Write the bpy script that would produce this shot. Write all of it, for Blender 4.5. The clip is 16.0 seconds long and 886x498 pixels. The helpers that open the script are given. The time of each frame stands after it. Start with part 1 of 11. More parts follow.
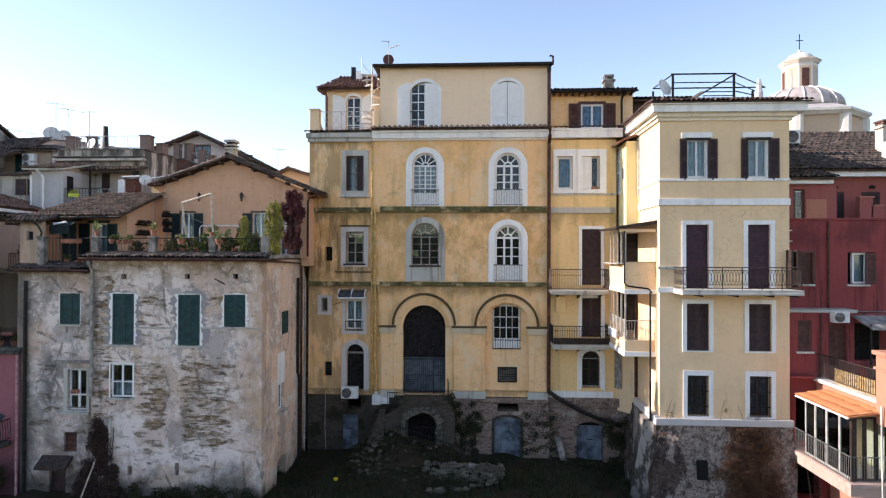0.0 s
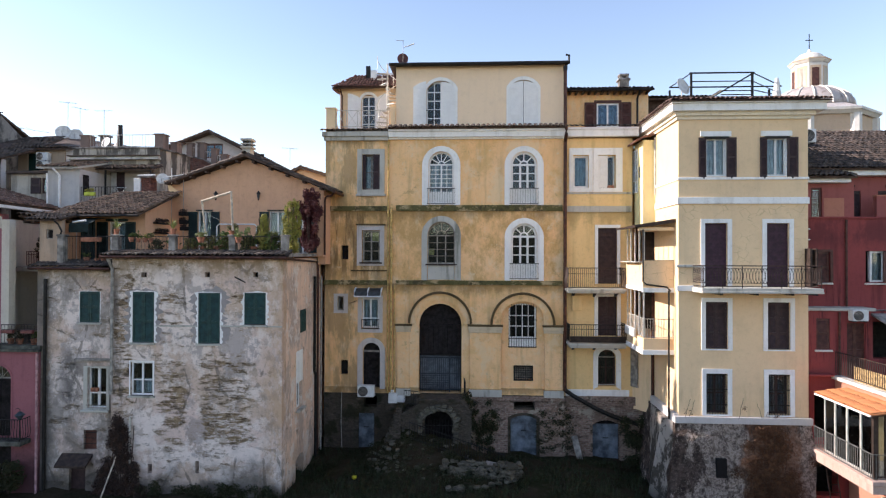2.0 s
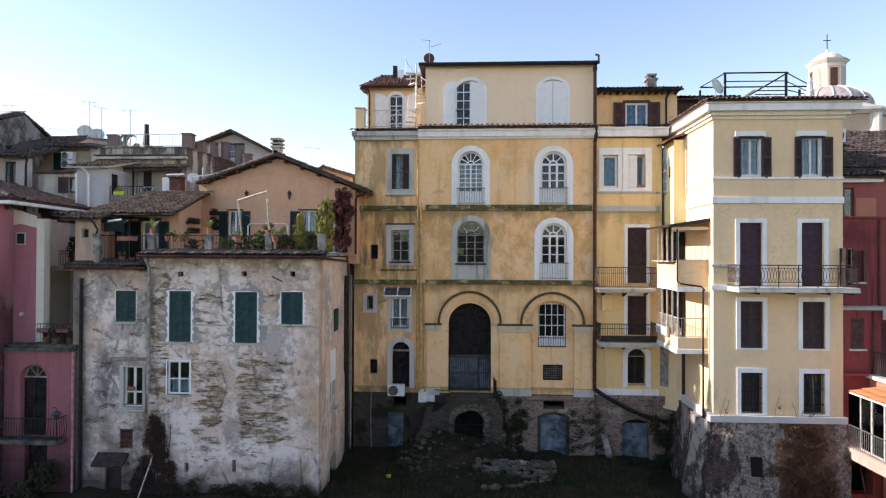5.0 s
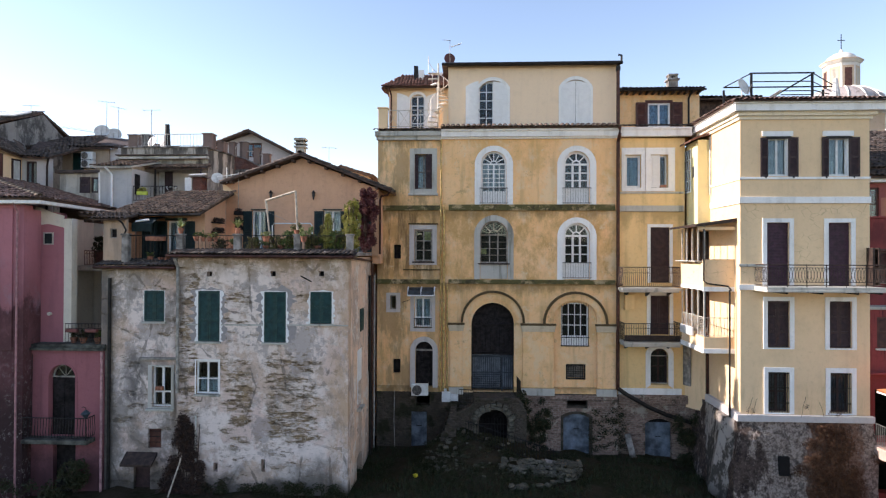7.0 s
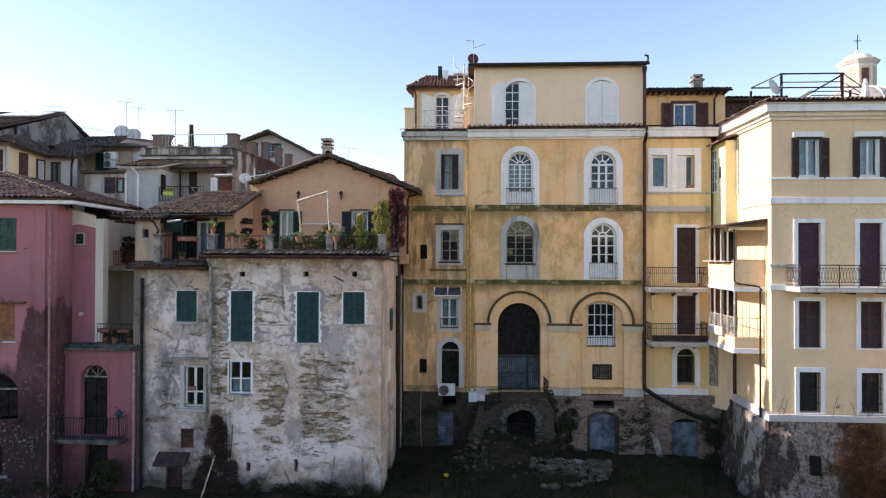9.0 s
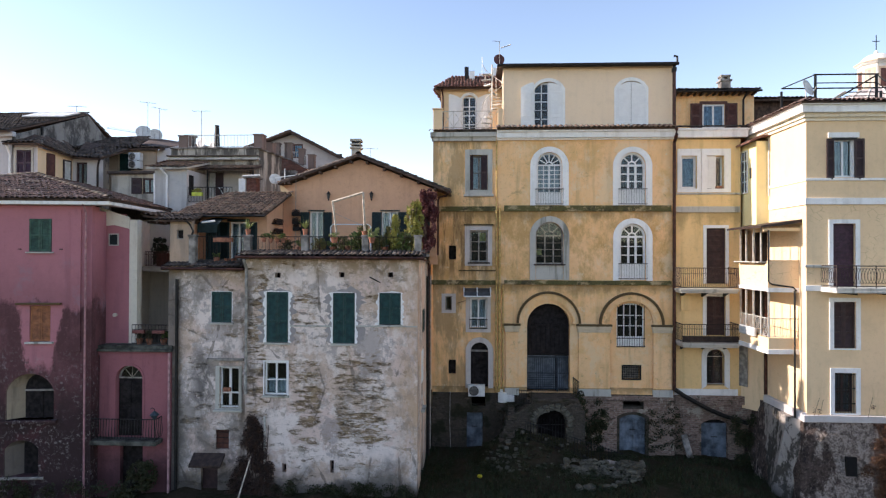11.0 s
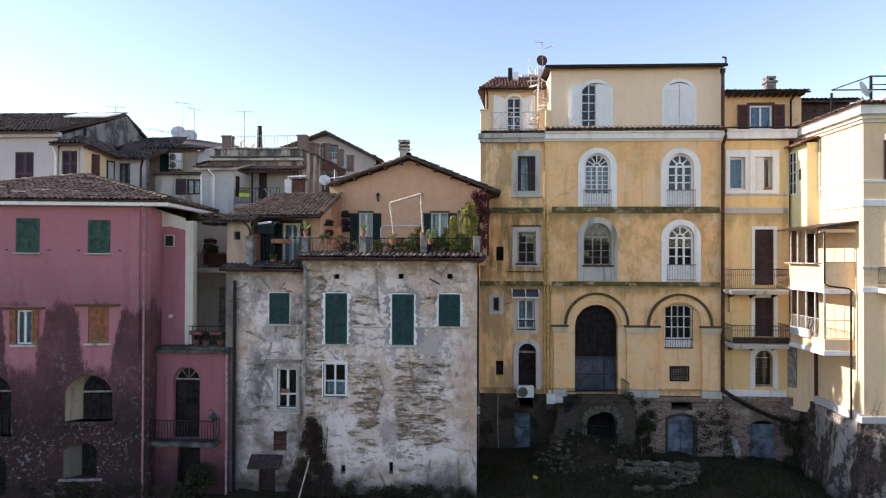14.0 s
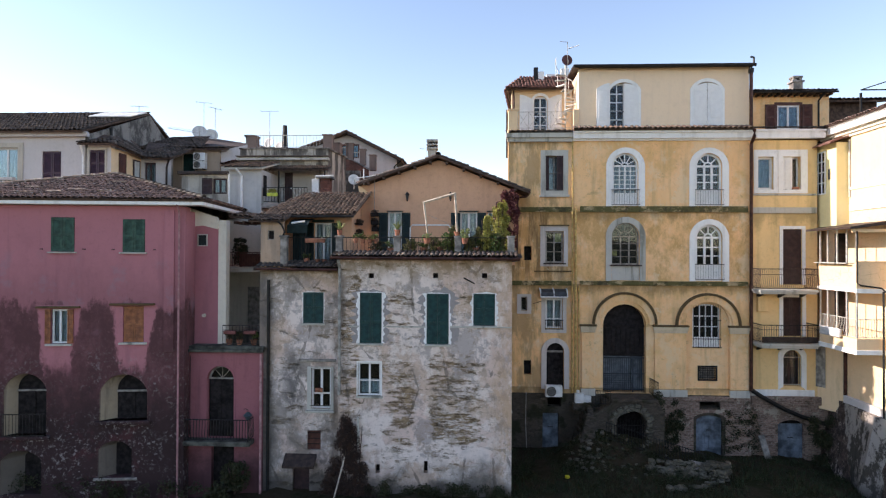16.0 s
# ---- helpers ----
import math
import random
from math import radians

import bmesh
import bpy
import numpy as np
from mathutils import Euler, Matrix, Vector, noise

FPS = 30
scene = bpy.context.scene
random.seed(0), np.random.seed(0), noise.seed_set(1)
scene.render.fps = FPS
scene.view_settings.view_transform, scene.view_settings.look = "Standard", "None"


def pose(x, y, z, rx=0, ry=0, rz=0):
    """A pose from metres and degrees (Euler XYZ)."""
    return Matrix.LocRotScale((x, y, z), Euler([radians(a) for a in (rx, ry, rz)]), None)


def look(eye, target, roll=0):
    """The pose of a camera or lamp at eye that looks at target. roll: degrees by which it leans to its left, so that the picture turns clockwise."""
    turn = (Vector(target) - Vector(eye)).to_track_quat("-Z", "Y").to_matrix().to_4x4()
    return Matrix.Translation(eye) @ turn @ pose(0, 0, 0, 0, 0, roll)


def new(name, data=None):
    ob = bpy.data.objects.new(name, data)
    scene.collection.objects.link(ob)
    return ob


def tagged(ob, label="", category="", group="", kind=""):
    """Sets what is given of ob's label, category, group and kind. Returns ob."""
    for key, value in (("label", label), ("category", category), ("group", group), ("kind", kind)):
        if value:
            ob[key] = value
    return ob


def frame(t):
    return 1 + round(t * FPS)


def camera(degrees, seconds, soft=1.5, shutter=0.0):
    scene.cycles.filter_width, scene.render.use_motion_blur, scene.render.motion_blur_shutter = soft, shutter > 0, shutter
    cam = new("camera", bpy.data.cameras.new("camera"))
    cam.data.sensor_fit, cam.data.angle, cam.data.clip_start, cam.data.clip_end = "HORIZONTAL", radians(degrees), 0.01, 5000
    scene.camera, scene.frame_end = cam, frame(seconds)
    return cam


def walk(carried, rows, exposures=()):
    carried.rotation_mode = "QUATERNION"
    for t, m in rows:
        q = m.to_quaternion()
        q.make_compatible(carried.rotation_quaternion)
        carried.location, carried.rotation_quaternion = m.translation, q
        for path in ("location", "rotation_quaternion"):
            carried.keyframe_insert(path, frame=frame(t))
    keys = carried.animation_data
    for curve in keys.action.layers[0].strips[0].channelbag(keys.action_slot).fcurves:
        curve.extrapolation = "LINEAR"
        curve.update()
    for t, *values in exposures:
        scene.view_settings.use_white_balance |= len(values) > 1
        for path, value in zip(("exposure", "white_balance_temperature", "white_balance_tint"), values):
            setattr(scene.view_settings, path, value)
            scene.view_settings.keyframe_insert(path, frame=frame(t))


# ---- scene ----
cam = camera(74.6, 16.0, 1.2)
METRES, EYE, TILT, LEAN, TURN = 9.0, 9.0, 0.0, 0.0, 3.0
ROWS = [
    (0.0, 0.0, 0.0, 0.0, -0.0, 0.55, -0.18),
    (0.5, -0.0181, -0.001, -0.0019, -0.02, 0.56, -0.18),
    (1.0, -0.0378, -0.0019, -0.004, -0.02, 0.56, -0.19),
    (1.5, -0.0583, -0.0028, -0.0056, -0.03, 0.56, -0.2),
    (2.0, -0.0806, -0.004, -0.0074, -0.05, 0.56, -0.2),
    (2.5, -0.1031, -0.0046, -0.0083, -0.06, 0.56, -0.2),
    (3.0, -0.1268, -0.005, -0.0089, -0.08, 0.56, -0.21),
    (3.5, -0.1519, -0.0055, -0.0095, -0.1, 0.57, -0.21),
    (4.0, -0.1776, -0.0065, -0.0103, -0.13, 0.57, -0.22),
    (6.5, -0.3154, -0.0118, -0.0092, -0.21, 0.5, -0.21),
    (7.0, -0.3461, -0.0132, -0.0091, -0.23, 0.5, -0.21),
    (7.5, -0.3779, -0.0145, -0.009, -0.24, 0.5, -0.2),
    (8.0, -0.4108, -0.0154, -0.0096, -0.25, 0.52, -0.2),
    (8.5, -0.4436, -0.0162, -0.009, -0.26, 0.5, -0.2),
    (9.0, -0.4773, -0.0166, -0.0091, -0.27, 0.51, -0.21),
    (11.5, -0.6608, -0.0144, -0.0046, -0.32, 0.5, -0.19),
    (12.0, -0.7009, -0.0142, -0.0036, -0.34, 0.51, -0.19),
    (12.5, -0.7418, -0.0137, -0.0026, -0.36, 0.51, -0.2),
    (13.0, -0.7828, -0.0131, -0.0013, -0.37, 0.5, -0.2),
    (13.5, -0.8225, -0.0125, 0.0, -0.38, 0.48, -0.22),
    (14.0, -0.8609, -0.0122, -0.0002, -0.4, 0.48, -0.22),
    (14.5, -0.8985, -0.0122, 0.0005, -0.42, 0.46, -0.24),
    (15.0, -0.9345, -0.0124, 0.0005, -0.42, 0.45, -0.26),
    (15.5, -0.9696, -0.0124, -0.001, -0.42, 0.45, -0.27),
    (16.0, -0.999, -0.0129, -0.0022, -0.41, 0.46, -0.25),
]
STOPS, KELVIN, TINT = 0.76, 6700.0, 20.0
walk(cam, [(t, pose(0, 0, EYE, TILT, LEAN, TURN) @ pose(METRES * x, METRES * y, METRES * z, 90 + pitch, roll, yaw)) for t, x, y, z, yaw, pitch, roll in ROWS], [(0.0, STOPS, KELVIN, TINT), (16.0, STOPS, KELVIN, TINT)])

def sun_way(elevation, azimuth):
    """Unit vector towards the sun; azimuth in degrees from +y towards -x."""
    e, a = radians(elevation), radians(azimuth)
    return Vector((-math.cos(e) * math.sin(a), math.cos(e) * math.cos(a), math.sin(e)))


SUN_EL, SUN_AZ = 25.0, 89.0
world = bpy.data.worlds.new("world")
scene.world = world
world.use_nodes = True
wn = world.node_tree
sky = wn.nodes.new("ShaderNodeTexSky")
sky.sky_type = "NISHITA"
sky.sun_disc = False
sky.sun_elevation = radians(SUN_EL)
sky.sun_rotation = radians(-SUN_AZ)
sky.air_density, sky.dust_density, sky.ozone_density = 1.0, 0.06, 0.5
wn.links.new(sky.outputs[0], wn.nodes["Background"].inputs[0])
wn.nodes["Background"].inputs[1].default_value = 0.172
sun_data = bpy.data.lights.new("sun", "SUN")
sun_data.energy, sun_data.angle, sun_data.color = 5.0, radians(0.6), (1.0, 0.94, 0.86)
sun = new("sun", sun_data)
sun.matrix_basis = look(sun_way(SUN_EL, SUN_AZ) * 60, (0, 0, 0))



# ---- materials ----
class Mat:
    """A small builder for node materials; all textures lie in world metres."""

    def __init__(self, name, rough=0.8, metal=0.0, spec=0.4):
        self.m = bpy.data.materials.new(name)
        self.m.use_nodes = True
        self.t = self.m.node_tree
        self.b = self.t.nodes["Principled BSDF"]
        self.b.inputs["Roughness"].default_value = rough
        self.b.inputs["Metallic"].default_value = metal
        self.b.inputs["Specular IOR Level"].default_value = spec
        self.g = self.t.nodes.new("ShaderNodeNewGeometry")
        self.xyz = None

    def node(self, kind, **ins):
        n = self.t.nodes.new(kind)
        for k, v in ins.items():
            key = int(k[1:]) if k[0] == "i" and k[1:].isdigit() else k
            self.put(n.inputs[key], v)
        return n

    def put(self, socket, v):
        if isinstance(v, bpy.types.NodeSocket):
            self.t.links.new(v, socket)
        elif isinstance(v, tuple) and len(v) == 3 and socket.type == "RGBA":
            socket.default_value = (*v, 1)
        else:
            socket.default_value = v

    def axis(self, k):
        if self.xyz is None:
            self.xyz = self.node("ShaderNodeSeparateXYZ", i0=self.g.outputs["Position"])
        return self.xyz.outputs[k]

    def noise(self, scale, detail=4.0, stretch=(1, 1, 1), rough=0.55, shift=0.0):
        mp = self.node("ShaderNodeMapping", i0=self.g.outputs["Position"])
        mp.inputs["Scale"].default_value = stretch
        mp.inputs["Location"].default_value = (shift, shift * 0.7, shift * 1.3)
        n = self.node("ShaderNodeTexNoise", i0=mp.outputs[0], Scale=scale, Detail=detail, Roughness=rough)
        return n.outputs[0]

    def voronoi(self, scale, stretch=(1, 1, 1), feature="F1", out="Distance"):
        mp = self.node("ShaderNodeMapping", i0=self.g.outputs["Position"])
        mp.inputs["Scale"].default_value = stretch
        n = self.node("ShaderNodeTexVoronoi", i0=mp.outputs[0], Scale=scale)
        n.feature = feature
        return n.outputs[out]

    def brick(self, scale, c1, c2, mortar, width=0.28, height=0.09, gap=0.012):
        cb = self.node("ShaderNodeCombineXYZ", i0=self.node("ShaderNodeMath", i0=self.axis(0), i1=self.axis(1)).outputs[0], i1=self.axis(2))
        n = self.node("ShaderNodeTexBrick", i0=cb.outputs[0], Color1=c1, Color2=c2, Mortar=mortar, Scale=scale)
        n.inputs["Brick Width"].default_value, n.inputs["Row Height"].default_value = width, height
        n.inputs["Mortar Size"].default_value = gap
        return n

    def ramp(self, v, lo, hi):
        n = self.node("ShaderNodeMapRange", i0=v, i1=lo, i2=hi)
        n.interpolation_type = "SMOOTHSTEP"
        return n.outputs[0]

    def math(self, op, a, b=0.0):
        n = self.t.nodes.new("ShaderNodeMath")
        n.operation = op
        self.put(n.inputs[0], a)
        self.put(n.inputs[1], b)
        return n.outputs[0]

    def mul(self, a, b):
        return self.math("MULTIPLY", a, b)

    def add(self, a, b):
        return self.math("ADD", a, b)

    def mix(self, f, a, b):
        n = self.t.nodes.new("ShaderNodeMix")
        n.data_type = "RGBA"
        self.put(n.inputs[0], f)
        self.put(n.inputs[6], a)
        self.put(n.inputs[7], b)
        return n.outputs[2]

    def rand(self):
        """One number for each object and each separate island."""
        o = self.node("ShaderNodeObjectInfo").outputs["Random"]
        return self.math("FRACT", self.add(o, self.g.outputs["Random Per Island"]))

    def span(self, k, lo, hi, soft):
        """1 between lo and hi along the world axis k, softly ending."""
        return self.mul(self.ramp(self.axis(k), lo - soft, lo + soft), self.math("SUBTRACT", 1.0, self.ramp(self.axis(k), hi - soft, hi + soft)))

    def done(self, colour, height=None, strength=0.3, distance=0.02, rough=None):
        self.put(self.b.inputs["Base Color"], colour)
        if rough is not None:
            self.put(self.b.inputs["Roughness"], rough)
        if height is not None:
            bump = self.node("ShaderNodeBump", Strength=strength, Distance=distance, Height=height)
            self.t.links.new(bump.outputs[0], self.b.inputs["Normal"])
        return self.m


def plain(name, c, rough=0.6, metal=0.0, vary=0.18, scale=6.0, bump=0.15, spec=0.4):
    """Paint, metal or wood of one hue, with fine and coarse variation."""
    s = Mat(name, rough, metal, spec)
    n1, n2 = s.noise(scale, 5), s.noise(scale * 9, 3)
    dark = tuple(v * (1 - 2 * vary) for v in c)
    lite = tuple(min(1, v * (1 + vary)) for v in c)
    col = s.mix(s.ramp(n1, 0.3, 0.7), dark, lite)
    col = s.mix(s.mul(s.ramp(n2, 0.55, 0.75), 0.35), col, tuple(v * 0.6 for v in c))
    return s.done(col, n2, bump, 0.004)


def stucco(name, c, worn, dirt, streak=0.4, patch=0.5, bump=0.35, extra=None, grain=0.28):
    """Old painted plaster: worn patches, rain streaks and a fine grain."""
    s = Mat(name, 0.92, 0, 0.2)
    big, mid, fine = s.noise(0.35, 6, rough=0.65), s.noise(1.6, 6, shift=7), s.noise(22, 4)
    drip = s.noise(1.4, 5, (2.2, 2.2, 0.22), shift=3)
    col = s.mix(s.mul(s.ramp(big, 0.38, 0.68), patch), c, worn)
    col = s.mix(s.mul(s.ramp(mid, 0.5, 0.75), 0.45), col, tuple(v * 0.82 for v in c))
    col = s.mix(s.mul(s.ramp(drip, 0.5, 0.72), streak), col, dirt)
    grit = s.noise(6.5, 8, rough=0.78, shift=19)
    col = s.mix(s.mul(s.ramp(grit, 0.52, 0.66), grain), col, tuple(v * 0.5 for v in c))
    col = s.mix(s.mul(s.math("SUBTRACT", 1.0, s.ramp(grit, 0.34, 0.47)), grain * 0.8), col, tuple(min(0.9, v * 1.18) for v in c))
    col = s.mix(s.mul(s.ramp(fine, 0.5, 0.8), 0.22), col, tuple(v * 0.7 for v in c))
    height = s.add(s.add(s.mul(mid, 0.8), s.mul(fine, 0.35)), s.mul(grit, 0.5))
    if extra:
        col, height = extra(s, col, height)
    return s.done(col, height, bump, 0.02)


def moss_rows(rows, colour, strength, depth):
    """Moss and soot that hang below mouldings at given heights."""
    def f(s, col, height):
        n = s.add(s.mul(s.noise(1.2, 6, (1.5, 1.5, 0.4), shift=11), 1.0), s.mul(s.noise(9, 3), 0.25))
        for z, x0, x1 in rows:
            up = s.math("SUBTRACT", z, s.axis(2))
            d = s.add(s.mul(up, 1.0 / depth), s.mul(s.math("SUBTRACT", n, 0.62), 2.6))
            near = s.mul(s.math("SUBTRACT", 1.0, s.ramp(d, 0.1, 1.0)), s.math("GREATER_THAN", up, -0.02))
            col = s.mix(s.mul(s.mul(near, strength), s.span(0, x0, x1, 0.05)), col, colour)
        return col, height
    return f

def glass_pane(name, tint=(0.75, 0.85, 0.9)):
    """Thin window glass: clear, with a real surface gloss."""
    m = bpy.data.materials.new(name)
    m.use_nodes = True
    t = m.node_tree
    t.nodes.clear()
    out = t.nodes.new("ShaderNodeOutputMaterial")
    mix, gloss, clear, fres = (t.nodes.new(k) for k in ("ShaderNodeMixShader", "ShaderNodeBsdfGlossy", "ShaderNodeBsdfTransparent", "ShaderNodeFresnel"))
    gloss.inputs["Roughness"].default_value = 0.03
    clear.inputs[0].default_value = (*tint, 1)
    fres.inputs[0].default_value = 1.52
    wave = t.nodes.new("ShaderNodeTexNoise")
    wave.inputs["Scale"].default_value = 2.5
    bump = t.nodes.new("ShaderNodeBump")
    bump.inputs["Strength"].default_value = 0.06
    t.links.new(wave.outputs[0], bump.inputs["Height"])
    t.links.new(bump.outputs[0], gloss.inputs["Normal"])
    t.links.new(fres.outputs[0], mix.inputs[0])
    t.links.new(clear.outputs[0], mix.inputs[1])
    t.links.new(gloss.outputs[0], mix.inputs[2])
    t.links.new(mix.outputs[0], out.inputs[0])
    return m


GLASS = glass_pane("window_glass")

def ochre_wear(s, col, height):
    """Burnt-orange blotches, black rain marks and moss under the string courses."""
    blot = s.ramp(s.noise(0.6, 8, rough=0.7, shift=91), 0.48, 0.62)
    col = s.mix(s.mul(blot, 0.42), col, (0.62, 0.37, 0.13))
    mid = s.mul(s.ramp(s.noise(1.2, 8, (1, 1, 0.6), rough=0.75, shift=93), 0.40, 0.60), s.span(2, 7.4, 11.0, 0.4))
    col = s.mix(s.mul(mid, 0.75), col, (0.52, 0.295, 0.105))
    pale = s.ramp(s.noise(1.0, 8, (1, 1, 0.7), rough=0.72, shift=99), 0.52, 0.62)
    col = s.mix(s.mul(pale, 0.5), col, (0.82, 0.64, 0.42))
    bay = s.math("SUBTRACT", 1.0, s.ramp(s.axis(0), -5.0, -4.35))
    leftside = s.mul(bay, s.ramp(s.noise(1.1, 8, (1.4, 1.4, 0.4), rough=0.72, shift=95), 0.42, 0.56))
    col = s.mix(s.mul(leftside, 0.62), col, (0.30, 0.20, 0.10))
    runs = s.mul(s.mul(bay, s.span(2, 8.0, 11.0, 0.5)), s.ramp(s.noise(1.6, 8, (2.4, 2.4, 0.3), rough=0.7, shift=101), 0.46, 0.58))
    col = s.mix(s.mul(runs, 0.7), col, (0.17, 0.10, 0.045))
    scars = s.ramp(s.noise(3.2, 8, rough=0.75, shift=97), 0.60, 0.66)
    col = s.mix(s.mul(scars, 0.45), col, (0.80, 0.68, 0.48))
    soot = s.ramp(s.noise(2.2, 9, rough=0.78, shift=103), 0.58, 0.66)
    col = s.mix(s.mul(soot, 0.45), col, (0.34, 0.21, 0.09))
    return moss_rows([(10.86, -7.3, 3.3), (7.64, -7.3, 3.3), (14.05, -7.3, -4.4), (3.1, -7.3, 3.3)], (0.15, 0.095, 0.035), 0.55, 0.5)(s, col, height)


def mossy_top(s, col, height):
    """Moss that sits in broken patches along a ledge."""
    n = s.noise(1.6, 9, (1, 1, 1.5), rough=0.75, shift=31)
    col = s.mix(s.mul(s.ramp(n, 0.39, 0.50), 0.92), col, (0.085, 0.08, 0.027))
    return s.mix(s.mul(s.ramp(s.noise(2.3, 8, shift=37, rough=0.75), 0.52, 0.6), 0.8), col, (0.055, 0.045, 0.025)), height


OCHRE = stucco("ochre_plaster", (0.910, 0.546, 0.260), (0.910, 0.609, 0.350), (0.42, 0.27, 0.13), 0.4, 0.7, 0.5, ochre_wear, 0.35)
PALE = stucco("pale_peach_plaster", (0.87, 0.665, 0.465), (0.83, 0.62, 0.43), (0.62, 0.47, 0.34), 0.2, 0.4, 0.15, grain=0.12)
BAY = stucco("warm_yellow_plaster", (0.85, 0.60, 0.295), (0.82, 0.55, 0.25), (0.50, 0.34, 0.15), 0.4, 0.6, 0.3,
             moss_rows([(10.82, 3.2, 6.3)], (0.30, 0.21, 0.09), 0.6, 0.9))


def crazed(s, col, height):
    """Hairline crazing between the two upper floors, and run-off dirt by the ledge."""
    e = s.math("SUBTRACT", 1.0, s.ramp(s.add(s.voronoi(2.6, (1, 1, 1.5), "DISTANCE_TO_EDGE"), s.mul(s.math("SUBTRACT", s.noise(4, 6), 0.5), 0.14)), 0.004, 0.022))
    where = s.mul(s.span(2, 7.9, 10.85, 0.1), s.ramp(s.noise(0.6, 4, shift=53), 0.36, 0.5))
    col = s.mix(s.mul(s.mul(e, where), 0.5), col, (0.46, 0.33, 0.18))
    low = s.mul(s.span(2, 2.9, 4.2, 0.5), s.ramp(s.noise(1.5, 7, (2, 2, 0.4), rough=0.7, shift=57), 0.5, 0.66))
    return s.mix(s.mul(low, 0.4), col, (0.50, 0.36, 0.2)), height


CREAM = stucco("cream_yellow_plaster", (0.82, 0.60, 0.37), (0.76, 0.54, 0.33), (0.60, 0.44, 0.28), 0.25, 0.5, 0.22, crazed, 0.16)
# cream plaster yellowed to paint in light bounced off the sunlit wall
SHAFTBOUNCE = stucco("bounce_tinted_cream_plaster", (0.84, 0.735, 0.40), (0.80, 0.68, 0.36), (0.60, 0.50, 0.28), 0.2, 0.4, 0.15, grain=0.1)
TRIM = stucco("white_trim_plaster", (0.87, 0.86, 0.84), (0.79, 0.765, 0.73), (0.42, 0.39, 0.34), 0.3, 0.5, 0.2)
PALETRIM = stucco("cream_moulding_plaster", (0.82, 0.74, 0.60), (0.76, 0.68, 0.54), (0.50, 0.44, 0.36), 0.25, 0.4, 0.15)
DIRTYTRIM = stucco("dirty_trim_plaster", (0.52, 0.50, 0.45), (0.40, 0.38, 0.33), (0.12, 0.12, 0.09), 0.75, 0.7, 0.35)
MOSSBAND = stucco("mossy_string_course", (0.50, 0.37, 0.21), (0.30, 0.22, 0.12), (0.07, 0.055, 0.028), 0.6, 0.8, 0.5, mossy_top)
MOULD = stucco("sooty_moulding", (0.12, 0.08, 0.04), (0.09, 0.06, 0.03), (0.045, 0.035, 0.02), 0.6, 0.6, 0.3)
TERRA = stucco("terracotta_plaster", (0.68, 0.39, 0.24), (0.63, 0.37, 0.24), (0.45, 0.24, 0.15), 0.25, 0.5, 0.22)
GREYWALL = stucco("pale_grey_plaster", (0.58, 0.54, 0.52), (0.50, 0.47, 0.45), (0.36, 0.33, 0.31), 0.3, 0.5, 0.2)
CREAMGREY = stucco("weathered_cream_plaster", (0.54, 0.49, 0.41), (0.40, 0.36, 0.30), (0.16, 0.14, 0.12), 0.8, 0.7, 0.3, grain=0.4)


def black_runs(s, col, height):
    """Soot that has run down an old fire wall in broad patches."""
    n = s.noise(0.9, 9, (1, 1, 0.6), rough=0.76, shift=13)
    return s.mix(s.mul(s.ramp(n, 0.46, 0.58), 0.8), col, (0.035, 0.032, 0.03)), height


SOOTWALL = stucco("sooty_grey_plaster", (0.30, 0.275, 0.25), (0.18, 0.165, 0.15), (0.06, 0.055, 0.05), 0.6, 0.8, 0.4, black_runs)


def red_runs(s, col, height):
    """Black run-off lines below the sills and ledges."""
    n = s.noise(1.5, 8, (3.0, 3.0, 0.16), rough=0.7, shift=15)
    col = s.mix(s.mul(s.mul(s.ramp(n, 0.52, 0.62), s.span(2, 5.0, 8.0, 0.5)), 0.75), col, (0.055, 0.02, 0.022))
    top = s.mul(s.span(2, 9.3, 10.35, 0.35), s.ramp(s.noise(0.9, 8, (1, 1, 0.5), rough=0.75, shift=19), 0.42, 0.58))
    return s.mix(s.mul(top, 0.6), col, (0.085, 0.03, 0.033)), height


REDWALL = stucco("dark_red_plaster", (0.30, 0.068, 0.064), (0.24, 0.054, 0.054), (0.075, 0.024, 0.026), 0.5, 0.6, 0.25, red_runs)
REDSALMON = stucco("salmon_red_plaster", (0.36, 0.115, 0.10), (0.31, 0.10, 0.09), (0.18, 0.06, 0.055), 0.3, 0.5, 0.2)
PINKSLAB = stucco("pinkish_worn_concrete", (0.50, 0.36, 0.30), (0.42, 0.27, 0.22), (0.24, 0.16, 0.13), 0.5, 0.6, 0.3)
SALMON = stucco("salmon_plaster", (0.50, 0.21, 0.14), (0.46, 0.20, 0.14), (0.40, 0.17, 0.11), 0.2, 0.4, 0.15)


